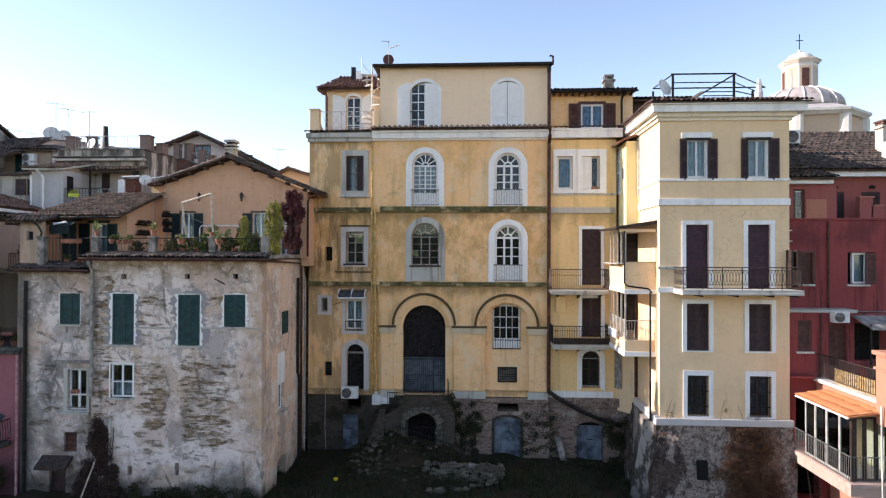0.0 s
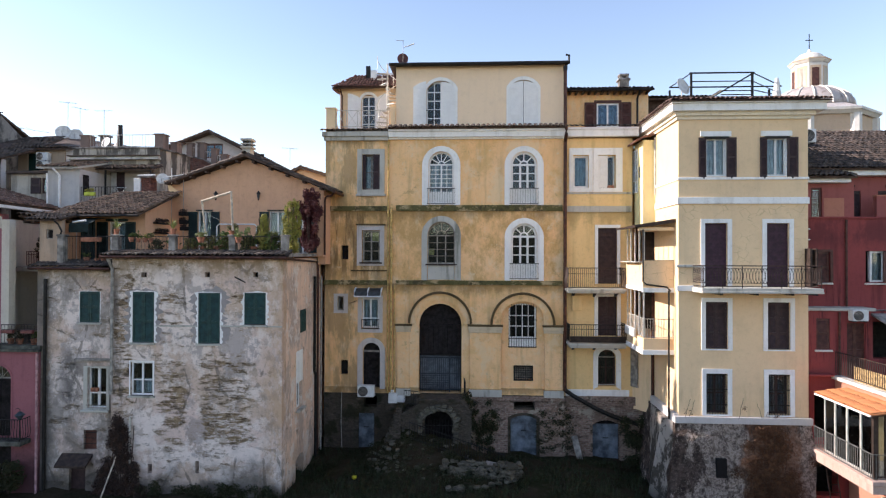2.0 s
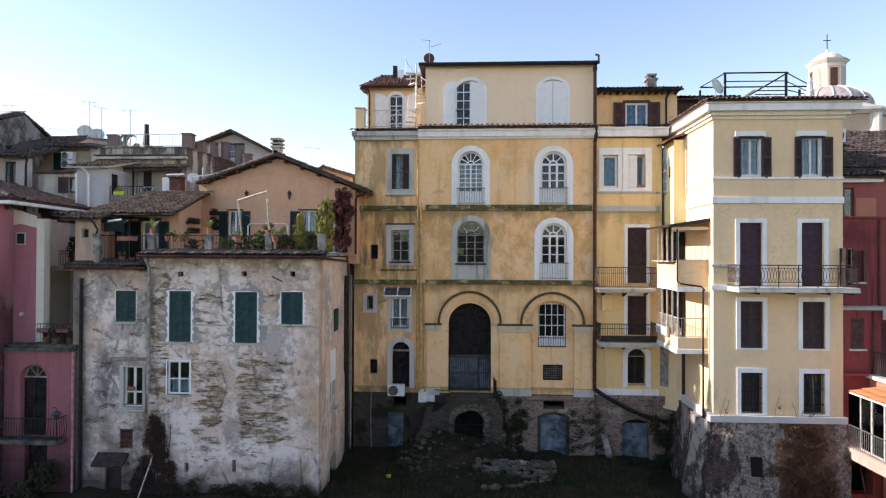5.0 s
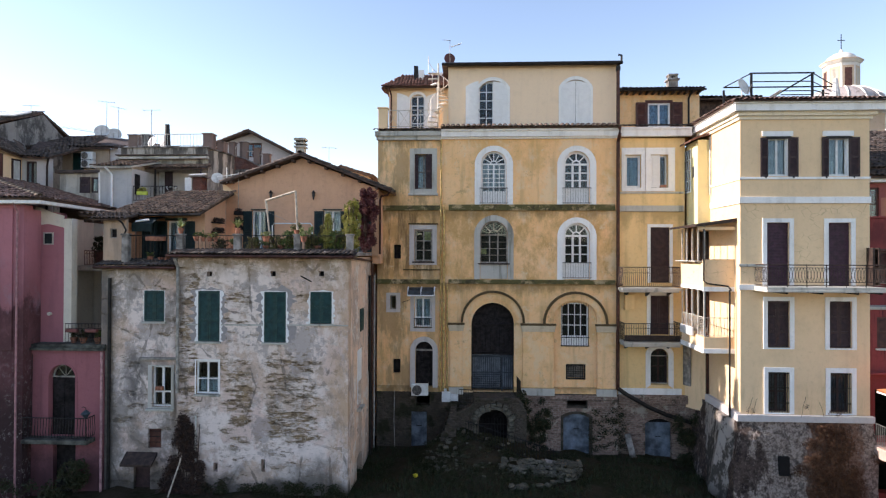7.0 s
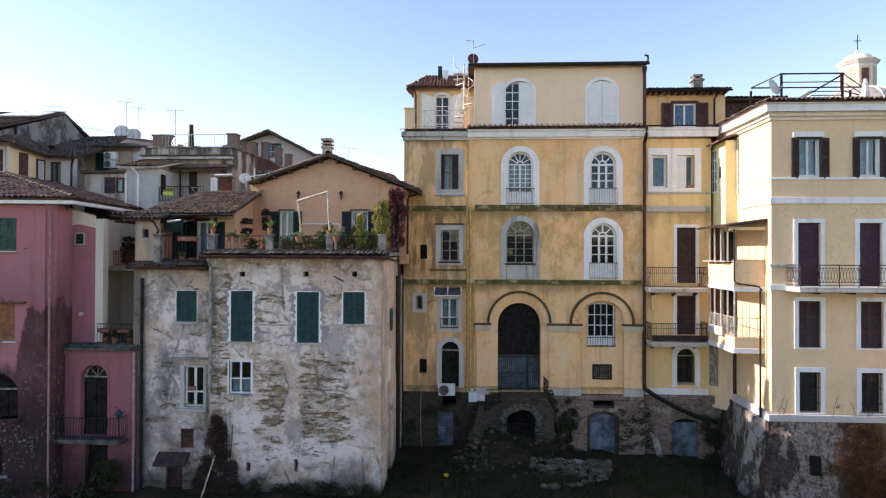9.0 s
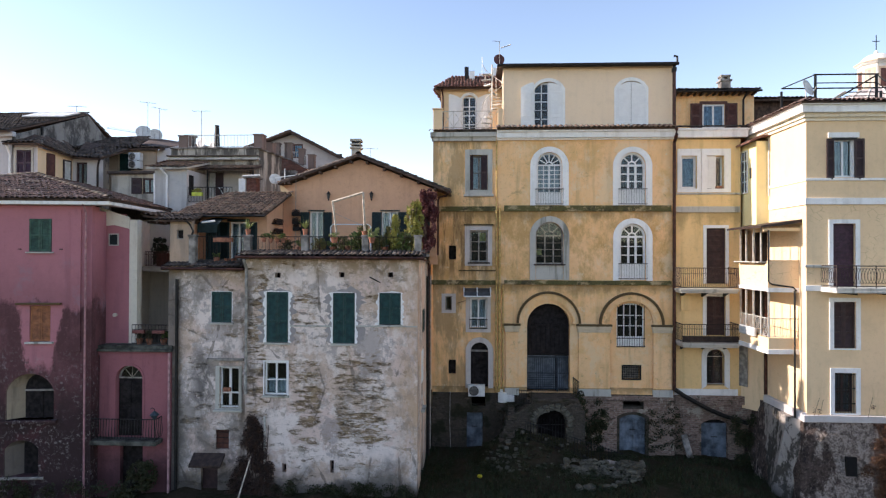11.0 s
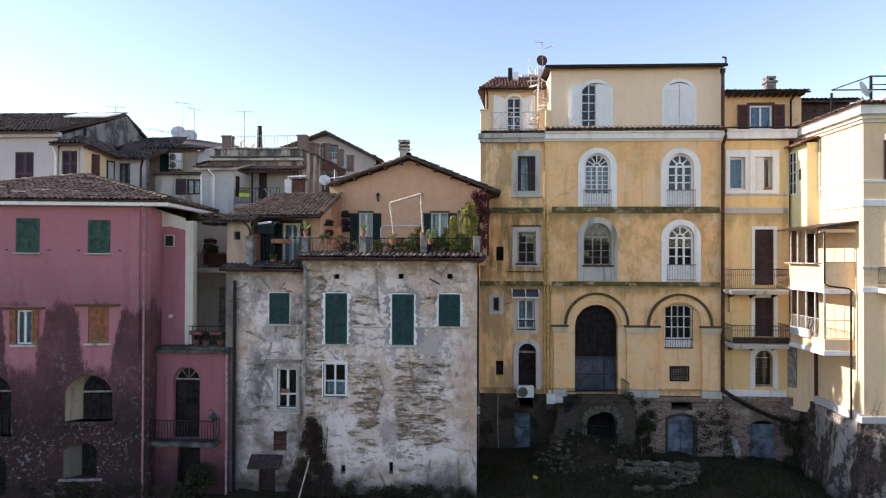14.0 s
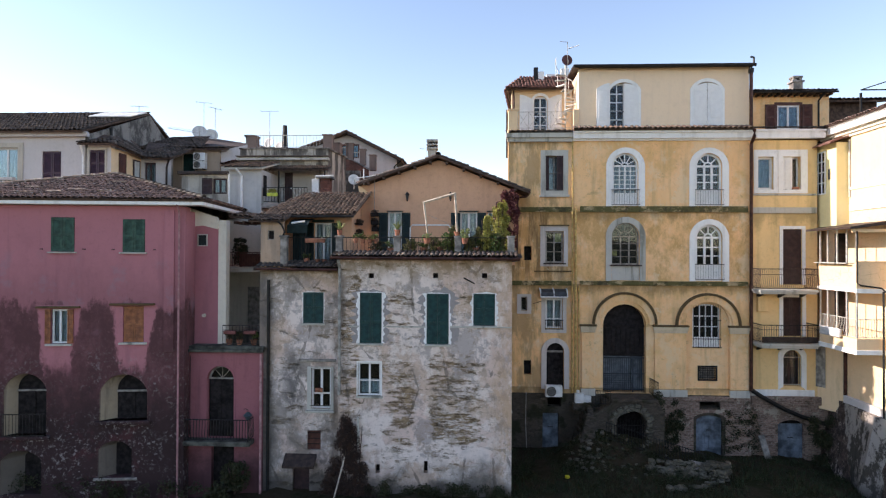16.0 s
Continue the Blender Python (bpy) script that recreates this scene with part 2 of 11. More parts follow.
def peeled(s, col, height):
    """Fallen plaster that bares thin brown stone courses, white daubs, grey damp and black soot near the ground; shade
    at the foot is painted in.
    """
    warm = s.ramp(s.noise(0.5, 7, shift=61, rough=0.7), 0.45, 0.57)
    col = s.mix(s.mul(warm, 0.6), col, (0.55, 0.40, 0.285))
    white = s.ramp(s.noise(0.6, 9, shift=51, rough=0.72), 0.46, 0.53)
    col = s.mix(s.mul(white, 0.75), col, (0.83, 0.73, 0.67))
    grey = s.ramp(s.noise(0.65, 9, shift=21, rough=0.75), 0.53, 0.59)
    col = s.mix(s.mul(grey, 0.62), col, (0.29, 0.25, 0.24))
    flake = s.ramp(s.noise(1.7, 9, shift=35, rough=0.74), 0.555, 0.575)
    col = s.mix(s.mul(flake, 0.55), col, (0.36, 0.275, 0.21))
    zone = s.mul(s.span(0, -12.0, -8.4, 0.7), s.span(2, 1.9, 5.2, 0.9))
    zone2 = s.mul(s.span(0, -13.6, -12.85, 0.15), s.span(2, 3.2, 8.2, 0.6))
    zone3 = s.mul(s.span(0, -12.0, -10.6, 0.4), s.span(2, 5.6, 7.6, 0.5))
    strip = s.add(s.span(0, -10.85, -10.45, 0.3), s.span(0, -8.2, -7.6, 0.7))
    patch = s.noise(1.3, 9, (0.5, 0.5, 1.7), rough=0.76, shift=2)
    bare = s.add(s.mul(zone, 0.115), s.add(s.mul(zone2, 0.10), s.mul(zone3, 0.05)))
    bare = s.math("SUBTRACT", s.add(patch, bare), s.mul(strip, 0.2))
    thin = s.ramp(bare, 0.52, 0.60)
    bare = s.ramp(bare, 0.585, 0.625)
    course = s.noise(2.8, 9, (0.7, 0.7, 3.8), rough=0.72, shift=29)
    br = s.mix(s.ramp(s.noise(5, 6, shift=9), 0.4, 0.6), (0.34, 0.235, 0.135), (0.20, 0.135, 0.08))
    col = s.mix(s.mul(s.mul(thin, s.ramp(course, 0.45, 0.52)), 0.6), col, (0.42, 0.325, 0.235))
    col = s.mix(s.mul(s.mul(bare, s.ramp(course, 0.42, 0.47)), 0.92), col, br)
    gap = s.mul(bare, s.ramp(course, 0.555, 0.60))
    col = s.mix(s.mul(gap, 0.75), col, (0.085, 0.058, 0.04))
    spots = s.ramp(s.noise(1.9, 9, (0.8, 0.8, 1.3), shift=33, rough=0.8), 0.585, 0.63)
    col = s.mix(s.mul(spots, 0.65), col, (0.15, 0.115, 0.085))
    speck = s.ramp(s.noise(7, 7, (0.8, 0.8, 1.4), shift=39, rough=0.78), 0.56, 0.63)
    rough = s.add(0.14, s.mul(s.math("MINIMUM", s.add(zone, s.add(zone2, thin)), 1.0), 0.3))
    col = s.mix(s.mul(speck, rough), col, (0.16, 0.12, 0.09))
    lite = s.ramp(s.noise(5, 7, shift=47, rough=0.78), 0.57, 0.63)
    col = s.mix(s.mul(lite, s.mul(rough, 1.1)), col, (0.84, 0.77, 0.70))
    crack = s.voronoi(0.55, (1, 1, 0.8), "DISTANCE_TO_EDGE")
    crack = s.math("SUBTRACT", 1.0, s.ramp(s.add(crack, s.mul(s.math("SUBTRACT", s.noise(3.5, 6, shift=77), 0.5), 0.16)), 0.004, 0.016))
    col = s.mix(s.mul(s.mul(crack, s.ramp(s.noise(0.4, 4, shift=79), 0.44, 0.54)), 0.6), col, (0.10, 0.08, 0.065))
    side = s.mul(s.ramp(s.add(s.axis(0), s.mul(s.noise(1.0, 7, shift=87, rough=0.7), 0.8)), -8.0, -7.3), s.ramp(s.noise(1.6, 8, (1, 1, 0.6), shift=89, rough=0.75), 0.4, 0.55))
    col = s.mix(s.mul(side, 0.55), col, (0.52, 0.33, 0.19))
    # damp at the base, deepened to carry the shade low on the wall
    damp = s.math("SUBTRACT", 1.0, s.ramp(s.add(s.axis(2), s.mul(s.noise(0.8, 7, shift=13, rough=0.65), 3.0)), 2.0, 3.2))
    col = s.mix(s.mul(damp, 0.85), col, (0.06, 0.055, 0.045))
    grime = s.ramp(s.noise(1.4, 9, (1, 1, 0.7), shift=85, rough=0.78), 0.52, 0.62)
    col = s.mix(s.mul(grime, 0.35), col, (0.22, 0.185, 0.155))
    # shade low on the left part, put into the plaster colour
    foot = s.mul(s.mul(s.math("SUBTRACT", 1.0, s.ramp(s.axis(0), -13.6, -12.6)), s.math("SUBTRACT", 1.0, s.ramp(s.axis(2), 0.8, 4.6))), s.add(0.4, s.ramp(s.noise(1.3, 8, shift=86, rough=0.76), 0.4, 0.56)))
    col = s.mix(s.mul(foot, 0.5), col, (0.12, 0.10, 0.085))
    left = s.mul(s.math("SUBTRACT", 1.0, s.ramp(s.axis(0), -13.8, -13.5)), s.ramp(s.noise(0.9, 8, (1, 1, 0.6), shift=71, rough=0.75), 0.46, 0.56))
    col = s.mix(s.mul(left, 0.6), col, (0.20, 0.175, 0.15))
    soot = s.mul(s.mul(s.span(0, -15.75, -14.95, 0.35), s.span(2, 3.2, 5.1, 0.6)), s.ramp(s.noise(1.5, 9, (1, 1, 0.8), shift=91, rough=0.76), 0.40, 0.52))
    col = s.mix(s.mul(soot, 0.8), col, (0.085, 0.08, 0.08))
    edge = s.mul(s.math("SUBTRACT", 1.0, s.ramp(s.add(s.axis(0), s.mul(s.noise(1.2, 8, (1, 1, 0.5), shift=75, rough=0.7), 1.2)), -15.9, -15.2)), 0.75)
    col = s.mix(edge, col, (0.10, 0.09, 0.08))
    seam = s.mul(s.span(0, -13.95, -13.45, 0.12), s.ramp(s.noise(1.5, 6, (1, 1, 0.4), shift=81), 0.35, 0.6))
    col = s.mix(s.mul(seam, 0.7), col, (0.11, 0.095, 0.08))
    top = s.mul(s.ramp(s.add(s.axis(2), s.mul(s.noise(1.1, 8, (1, 1, 0.3), shift=17, rough=0.7), 1.8)), 8.6, 9.5), s.ramp(s.noise(2, 7, rough=0.75, shift=83), 0.4, 0.55))
    col = s.mix(s.mul(top, 0.75), col, (0.30, 0.21, 0.125))
    height = s.add(s.add(height, s.mul(white, 0.6)), s.add(s.mul(bare, -1.2), s.mul(gap, -2.0)))
    return col, height


PEELED = stucco("peeling_white_plaster", (0.74, 0.575, 0.505), (0.65, 0.485, 0.40), (0.34, 0.285, 0.26), 0.5, 0.6, 0.8, peeled, 0.12)


def peeled_warm(s, col, height):
    """Pink-grey plaster with broad bare patches and white scabs."""
    grey = s.ramp(s.noise(0.6, 8, (1, 1, 0.6), shift=21, rough=0.75), 0.48, 0.58)
    col = s.mix(s.mul(grey, 0.65), col, (0.34, 0.29, 0.26))
    white = s.ramp(s.noise(0.9, 9, shift=27, rough=0.78), 0.52, 0.58)
    col = s.mix(s.mul(white, 0.7), col, (0.80, 0.74, 0.68))
    spots = s.ramp(s.noise(2.4, 9, shift=33, rough=0.8), 0.56, 0.64)
    col = s.mix(s.mul(spots, 0.7), col, (0.15, 0.12, 0.10))
    damp = s.math("SUBTRACT", 1.0, s.ramp(s.add(s.axis(2), s.mul(s.noise(0.8, 6, shift=13), 2.4)), 1.5, 3.4))
    col = s.mix(s.mul(damp, 0.5), col, (0.14, 0.12, 0.10))
    return col, s.add(height, white)


PEELEDSIDE = stucco("pinkish_peeling_plaster", (0.80, 0.58, 0.44), (0.76, 0.52, 0.35), (0.40, 0.31, 0.25), 0.4, 0.7, 0.6, peeled_warm)


LIMEWASH = stucco("old_limewash", (0.74, 0.68, 0.58), (0.64, 0.575, 0.48), (0.30, 0.26, 0.22), 0.3, 0.5, 0.2)


def damp_pink(s, col, height):
    """Rising damp with a ragged edge and white salt low down, darkened further to paint in the shade at the bottom;
    ledges keep the paint below them clean.
    """
    n = s.noise(0.9, 8, (1.3, 1.3, 0.4), rough=0.7, shift=4)
    n2 = s.noise(4, 7, rough=0.7, shift=8)
    wob = s.add(s.mul(s.math("SUBTRACT", n, 0.5), 1.3), s.mul(s.math("SUBTRACT", n2, 0.5), 0.5))
    zz = s.add(s.axis(2), s.mul(wob, -1.9))
    x = s.add(s.axis(0), s.mul(wob, 0.75))
    fall = s.mul(s.math("SUBTRACT", 7.1, s.axis(2)), 0.13)
    clean = 0.0
    for c, w in ((-21.0, 0.75), (-23.55, 0.72), (-26.5, 0.72)):
        d = s.math("ABSOLUTE", s.math("SUBTRACT", x, c))
        clean = s.add(s.math("SUBTRACT", 1.0, s.ramp(s.add(d, fall), w - 0.06, w + 0.08)), clean)
    clean = s.mul(clean, s.mul(s.ramp(s.add(s.axis(2), s.mul(wob, 1.6)), 4.4, 5.0), s.math("SUBTRACT", 1.0, s.ramp(s.axis(2), 7.05, 7.12))))
    smear = s.math("SUBTRACT", 1.0, s.ramp(zz, 6.9, 9.0))
    fringe = s.math("SUBTRACT", 1.0, s.ramp(zz, 6.85, 7.25))
    keep = s.math("SUBTRACT", 1.0, s.math("MINIMUM", clean, 1.0))
    blotch = s.add(0.74, s.mul(s.ramp(s.noise(1.3, 9, (1, 1, 0.7), rough=0.78, shift=44), 0.36, 0.56), 0.26))
    col = s.mix(s.mul(s.mul(smear, keep), 0.55), col, (0.22, 0.095, 0.105))
    col = s.mix(s.mul(s.mul(s.mul(fringe, keep), blotch), 0.9), col, (0.078, 0.036, 0.037))
    fleck = s.mul(s.ramp(s.noise(5, 8, shift=88, rough=0.78), 0.57, 0.64), fringe)
    col = s.mix(s.mul(fleck, 0.45), col, (0.26, 0.13, 0.14))
    # near-black towards the ground: the lower wall's shade mixed into the damp
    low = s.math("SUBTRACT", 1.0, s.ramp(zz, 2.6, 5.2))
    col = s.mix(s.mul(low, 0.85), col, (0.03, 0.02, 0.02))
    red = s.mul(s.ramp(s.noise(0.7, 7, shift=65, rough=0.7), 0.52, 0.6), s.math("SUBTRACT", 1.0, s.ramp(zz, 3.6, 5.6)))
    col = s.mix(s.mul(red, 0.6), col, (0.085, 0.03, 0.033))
    salt = s.mul(s.ramp(s.noise(7.5, 9, shift=23, rough=0.8), 0.535, 0.60), s.math("SUBTRACT", 1.0, s.ramp(zz, 3.8, 6.2)))
    salt = s.mul(salt, s.ramp(s.noise(0.6, 5, shift=67), 0.42, 0.6))
    col = s.mix(s.mul(salt, 0.7), col, (0.34, 0.31, 0.30))
    grey = s.mul(s.ramp(s.noise(1.0, 7, shift=29, rough=0.7), 0.54, 0.64), s.span(2, 6.4, 8.8, 0.6))
    col = s.mix(s.mul(grey, 0.4), col, (0.27, 0.20, 0.24))
    return col, s.add(height, s.mul(salt, 0.7))


PINK = stucco("pink_plaster", (0.45, 0.182, 0.205), (0.39, 0.158, 0.18), (0.24, 0.105, 0.125), 0.45, 0.6, 0.3, damp_pink, 0.2)


def rubble(name, a, b, c, moss, scale=3.2):
    """Rough stonework in uneven courses with moss."""
    s = Mat(name, 0.95, 0, 0.15)
    d = s.voronoi(scale, (0.8, 0.8, 1.6))
    e = s.voronoi(scale, (0.8, 0.8, 1.6), "DISTANCE_TO_EDGE")
    k = s.voronoi(scale, (0.8, 0.8, 1.6), "F1", "Color")
    sep = s.node("ShaderNodeSeparateColor", i0=k)
    col = s.mix(sep.outputs[0], a, b)
    col = s.mix(s.mul(s.ramp(s.noise(0.8, 6, rough=0.7), 0.4, 0.62), 0.8), col, c)
    col = s.mix(s.mul(s.math("SUBTRACT", 1.0, s.ramp(e, 0.0, 0.09)), 0.35), col, (0.06, 0.055, 0.05))
    col = s.mix(s.mul(s.ramp(s.noise(1.3, 6, shift=15), 0.5, 0.64), 0.75), col, moss)
    col = s.mix(s.mul(s.ramp(s.noise(14, 4), 0.55, 0.7), 0.4), col, (0.05, 0.045, 0.04))
    return s.done(col, s.add(s.mul(s.ramp(e, 0, 0.16), 1.0), s.mul(s.noise(16, 4), 0.5)), 0.9, 0.06)


def thin_brick(name, a, b, gap, moss, moss_at=0.5):
    """Worn thin bricks and stones in wavering courses, with dark holes, moss and blackened patches."""
    s = Mat(name, 0.95, 0, 0.15)
    wob = s.mul(s.noise(1.5, 5, rough=0.7, shift=71), 0.22)
    u = s.add(s.add(s.axis(0), s.axis(1)), wob)
    cb = s.node("ShaderNodeCombineXYZ", i0=u, i1=s.add(s.axis(2), wob))
    bk = s.node("ShaderNodeTexBrick", i0=cb.outputs[0], Color1=a, Color2=b, Mortar=gap, Scale=1.0)
    bk.inputs["Brick Width"].default_value, bk.inputs["Row Height"].default_value = 0.24, 0.085
    bk.inputs["Mortar Size"].default_value, bk.inputs["Bias"].default_value = 0.016, 0.0
    c1, c2 = s.noise(4.2, 8, (0.8, 0.8, 2.0), rough=0.72, shift=3), s.noise(9, 7, rough=0.75, shift=6)
    col = s.mix(s.mul(s.ramp(c2, 0.4, 0.62), 0.6), bk.outputs[0], tuple(v * 0.5 for v in a))
    col = s.mix(s.mul(s.ramp(c1, 0.53, 0.62), 0.8), col, tuple(v * 0.25 for v in a))
    col = s.mix(s.mul(s.ramp(s.noise(1.0, 8, rough=0.75, shift=12), 0.5, 0.6), 0.6), col, tuple(v * 0.45 for v in a))
    col = s.mix(s.mul(s.ramp(s.noise(1.7, 8, rough=0.75, shift=14), 0.56, 0.62), 0.6), col, tuple(min(0.5, v * 1.7) for v in a))
    col = s.mix(s.mul(s.ramp(s.noise(1.2, 8, rough=0.75, shift=15), moss_at, moss_at + 0.08), 0.8), col, moss)
    return s.done(col, s.add(s.mul(bk.outputs[1], -1.2), s.add(s.mul(c1, -1.4), c2)), 0.9, 0.05)


RUBBLE = rubble("dark_stone_base", (0.15, 0.12, 0.095), (0.075, 0.062, 0.05), (0.10, 0.082, 0.062), (0.028, 0.032, 0.013), 8.5)
RUBBLE2 = thin_brick("pale_brick_base", (0.40, 0.265, 0.21), (0.24, 0.165, 0.13), (0.36, 0.29, 0.24), (0.05, 0.048, 0.028), 0.55)


def cliff_base():
    """Blackened stone base with flaking pale render and a rust-brown stain of dry creeper."""
    s = Mat("stained_stone_base", 0.95, 0, 0.15)
    n, n2 = s.noise(0.7, 8, rough=0.75, shift=3), s.noise(2.6, 8, rough=0.75, shift=6)
    fine = s.noise(7.5, 9, rough=0.8, shift=19)
    col = s.mix(s.ramp(n2, 0.38, 0.62), (0.05, 0.036, 0.032), (0.145, 0.105, 0.088))
    where = s.add(s.mul(s.span(0, 7.2, 9.4, 0.7), 0.15), s.mul(s.span(0, 10.75, 11.6, 0.15), 0.16))
    pale = s.ramp(s.add(s.noise(1.3, 9, (1.2, 1.2, 0.7), shift=44, rough=0.8), where), 0.555, 0.60)
    col = s.mix(s.mul(pale, 0.85), col, (0.60, 0.50, 0.43))
    col = s.mix(s.mul(s.mul(pale, s.ramp(fine, 0.49, 0.54)), 0.75), col, (0.13, 0.095, 0.08))
    zone = s.add(s.mul(s.span(0, 9.0, 11.1, 0.5), 0.35), n)
    col = s.mix(s.mul(s.ramp(zone, 0.70, 0.80), 0.75), col, (0.19, 0.09, 0.048))
    # foot darkening: shade near the ground painted into the stone
    foot = s.math("SUBTRACT", 1.0, s.ramp(s.add(s.axis(2), s.mul(n, 1.6)), -0.4, 1.0))
    col = s.mix(s.mul(foot, 0.3), col, (0.03, 0.028, 0.022))
    col = s.mix(s.mul(s.ramp(s.noise(3.5, 9, rough=0.8), 0.52, 0.56), 0.6), col, (0.045, 0.034, 0.028))
    col = s.mix(s.mul(s.ramp(s.noise(12, 7, rough=0.78, shift=9), 0.54, 0.62), 0.6), col, (0.33, 0.265, 0.22))
    return s.done(col, s.add(s.mul(n2, 1.6), s.add(s.mul(fine, 1.2), s.noise(12, 7, rough=0.75))), 1.0, 0.09)


CLIFF = cliff_base()


def flaking(s, col, height):
    """Pale render that has fallen off in ragged sheets."""
    k = s.ramp(s.noise(1.4, 9, (1.2, 1.2, 0.7), rough=0.78, shift=7), 0.46, 0.53)
    k = s.mul(k, s.ramp(s.axis(2), -0.6, 0.8))
    return s.mix(s.mul(k, 0.85), col, (0.36, 0.32, 0.285)), s.add(height, k)


BUTTRESS = stucco("flaking_grey_render", (0.07, 0.06, 0.05), (0.045, 0.04, 0.034), (0.02, 0.018, 0.015), 0.6, 0.7, 0.7, flaking, 0.5)


def tile_mat(name, a, b, dark, lichen):
    s = Mat(name, 0.9, 0, 0.2)
    r = s.rand()
    col = s.mix(r, a, b)
    col = s.mix(s.mul(s.ramp(s.math("FRACT", s.mul(r, 7.3)), 0.55, 0.8), 0.6), col, dark)
    col = s.mix(s.mul(s.ramp(s.noise(3.5, 6), 0.45, 0.62), 0.6), col, dark)
    col = s.mix(s.mul(s.ramp(s.noise(9, 5, shift=5), 0.57, 0.68), 0.65), col, lichen)
    return s.done(col, s.noise(30, 4), 0.4, 0.008)


TILE = tile_mat("old_brown_roof_tile", (0.18, 0.12, 0.09), (0.26, 0.17, 0.12), (0.07, 0.055, 0.045), (0.30, 0.27, 0.22))
TILEDARK = tile_mat("dark_lichen_roof_tile", (0.085, 0.066, 0.057), (0.135, 0.098, 0.08), (0.038, 0.034, 0.032), (0.25, 0.23, 0.20))
TILEPALE = tile_mat("pale_eave_tile", (0.32, 0.25, 0.19), (0.22, 0.16, 0.12), (0.085, 0.065, 0.052), (0.48, 0.44, 0.37))
TILEORANGE = tile_mat("new_orange_roof_tile", (0.44, 0.18, 0.078), (0.46, 0.195, 0.085), (0.41, 0.165, 0.072), (0.46, 0.21, 0.10))
TILELICHEN = tile_mat("pinkish_lichen_roof_tile", (0.20, 0.125, 0.105), (0.26, 0.165, 0.135), (0.07, 0.05, 0.045), (0.42, 0.37, 0.33))
TILEMAROON = tile_mat("maroon_roof_tile", (0.17, 0.085, 0.066), (0.21, 0.105, 0.08), (0.11, 0.06, 0.05), (0.22, 0.14, 0.11))
TILERED = tile_mat("red_brown_roof_tile", (0.22, 0.10, 0.07), (0.30, 0.13, 0.09), (0.10, 0.06, 0.05), (0.36, 0.28, 0.22))

WHITE = plain("white_painted_wood", (0.78, 0.78, 0.77), 0.45, vary=0.05)
WHITESHUT = plain("white_shutter_paint", (0.80, 0.79, 0.77), 0.5, vary=0.025, bump=0.05)
OLDWOOD = plain("grey_old_window_wood", (0.30, 0.275, 0.245), 0.8, vary=0.25)
GREEN = plain("dark_green_shutter_paint", (0.008, 0.046, 0.042), 0.55, vary=0.2)
# the green shutter paint again, darkened to carry deeper shade
GREENSHADE = plain("shaded_green_shutter_paint", (0.006, 0.02, 0.02), 0.6, vary=0.2)
GREENPALE = plain("faded_green_shutter_paint", (0.035, 0.085, 0.06), 0.65, vary=0.25)
BROWN = plain("dark_brown_shutter_paint", (0.045, 0.022, 0.022), 0.55, vary=0.2)
REDBROWN = plain("red_brown_shutter_paint", (0.10, 0.035, 0.025), 0.55, vary=0.2)
ORANGEWOOD = plain("orange_wood_shutter", (0.30, 0.11, 0.045), 0.6, vary=0.2)
PURPLE = plain("dark_plum_shutter_paint", (0.05, 0.018, 0.035), 0.5, vary=0.2)
# dark doors, and the black sheets that stand for shade inside openings
DARKDOOR = plain("black_wood_and_hole_shade", (0.022, 0.018, 0.018), 0.8, vary=0.3, spec=0.15)
BLUEDOOR = plain("weathered_blue_door_wood", (0.14, 0.17, 0.205), 0.8, vary=0.32, scale=2.5)
PALEBLUE = plain("pale_blue_inner_door", (0.15, 0.175, 0.205), 0.7, vary=0.2)
IRON = plain("dark_wrought_iron", (0.03, 0.028, 0.027), 0.55, 0.6, vary=0.2)
IRONGREY = plain("grey_painted_iron", (0.16, 0.16, 0.155), 0.5, 0.3, vary=0.2)
IRONBROWN = plain("brown_painted_iron", (0.055, 0.035, 0.028), 0.6, 0.3, vary=0.25)
PALEIRON = plain("pale_grey_painted_iron", (0.55, 0.53, 0.48), 0.5, 0.2, vary=0.15)
COPPER = plain("brown_copper_pipe", (0.085, 0.035, 0.025), 0.5, 0.5, vary=0.3)
GREYPIPE = plain("grey_pipe", (0.36, 0.34, 0.31), 0.6, 0.2, vary=0.2)
OCHREPIPE = plain("ochre_painted_pipe", (0.58, 0.38, 0.13), 0.7, vary=0.2)
CONCRETE = plain("weathered_concrete", (0.30, 0.27, 0.24), 0.9, vary=0.3, scale=3, bump=0.5)
PALESTONE = plain("pale_travertine", (0.62, 0.59, 0.53), 0.8, vary=0.18, scale=3, bump=0.3)
STONE = rubble("garden_stone", (0.14, 0.125, 0.095), (0.07, 0.062, 0.045), (0.17, 0.155, 0.12), (0.022, 0.028, 0.012), 3)
# near-black room lining: the shade indoors is put into its colour
DARKROOM = plain("room_shade_plaster", (0.05, 0.045, 0.04), 0.95, vary=0.2)
CURTAIN = plain("pale_curtain_cloth", (0.60, 0.60, 0.58), 0.9, vary=0.12, scale=4)
POT = plain("terracotta_pot", (0.33, 0.135, 0.08), 0.85, vary=0.25, scale=8)
PLASTIC = plain("white_plastic_casing", (0.72, 0.72, 0.70), 0.45, vary=0.06)
DARKPLASTIC = plain("dark_grille_plastic", (0.05, 0.05, 0.05), 0.5, vary=0.2)
DISHRED = plain("dark_red_dish_paint", (0.10, 0.03, 0.025), 0.5, vary=0.2)
DISHWHITE = plain("pale_dish_paint", (0.62, 0.61, 0.58), 0.5, vary=0.1)
WOODBEAM = plain("dark_roof_timber", (0.09, 0.055, 0.04), 0.85, vary=0.3)
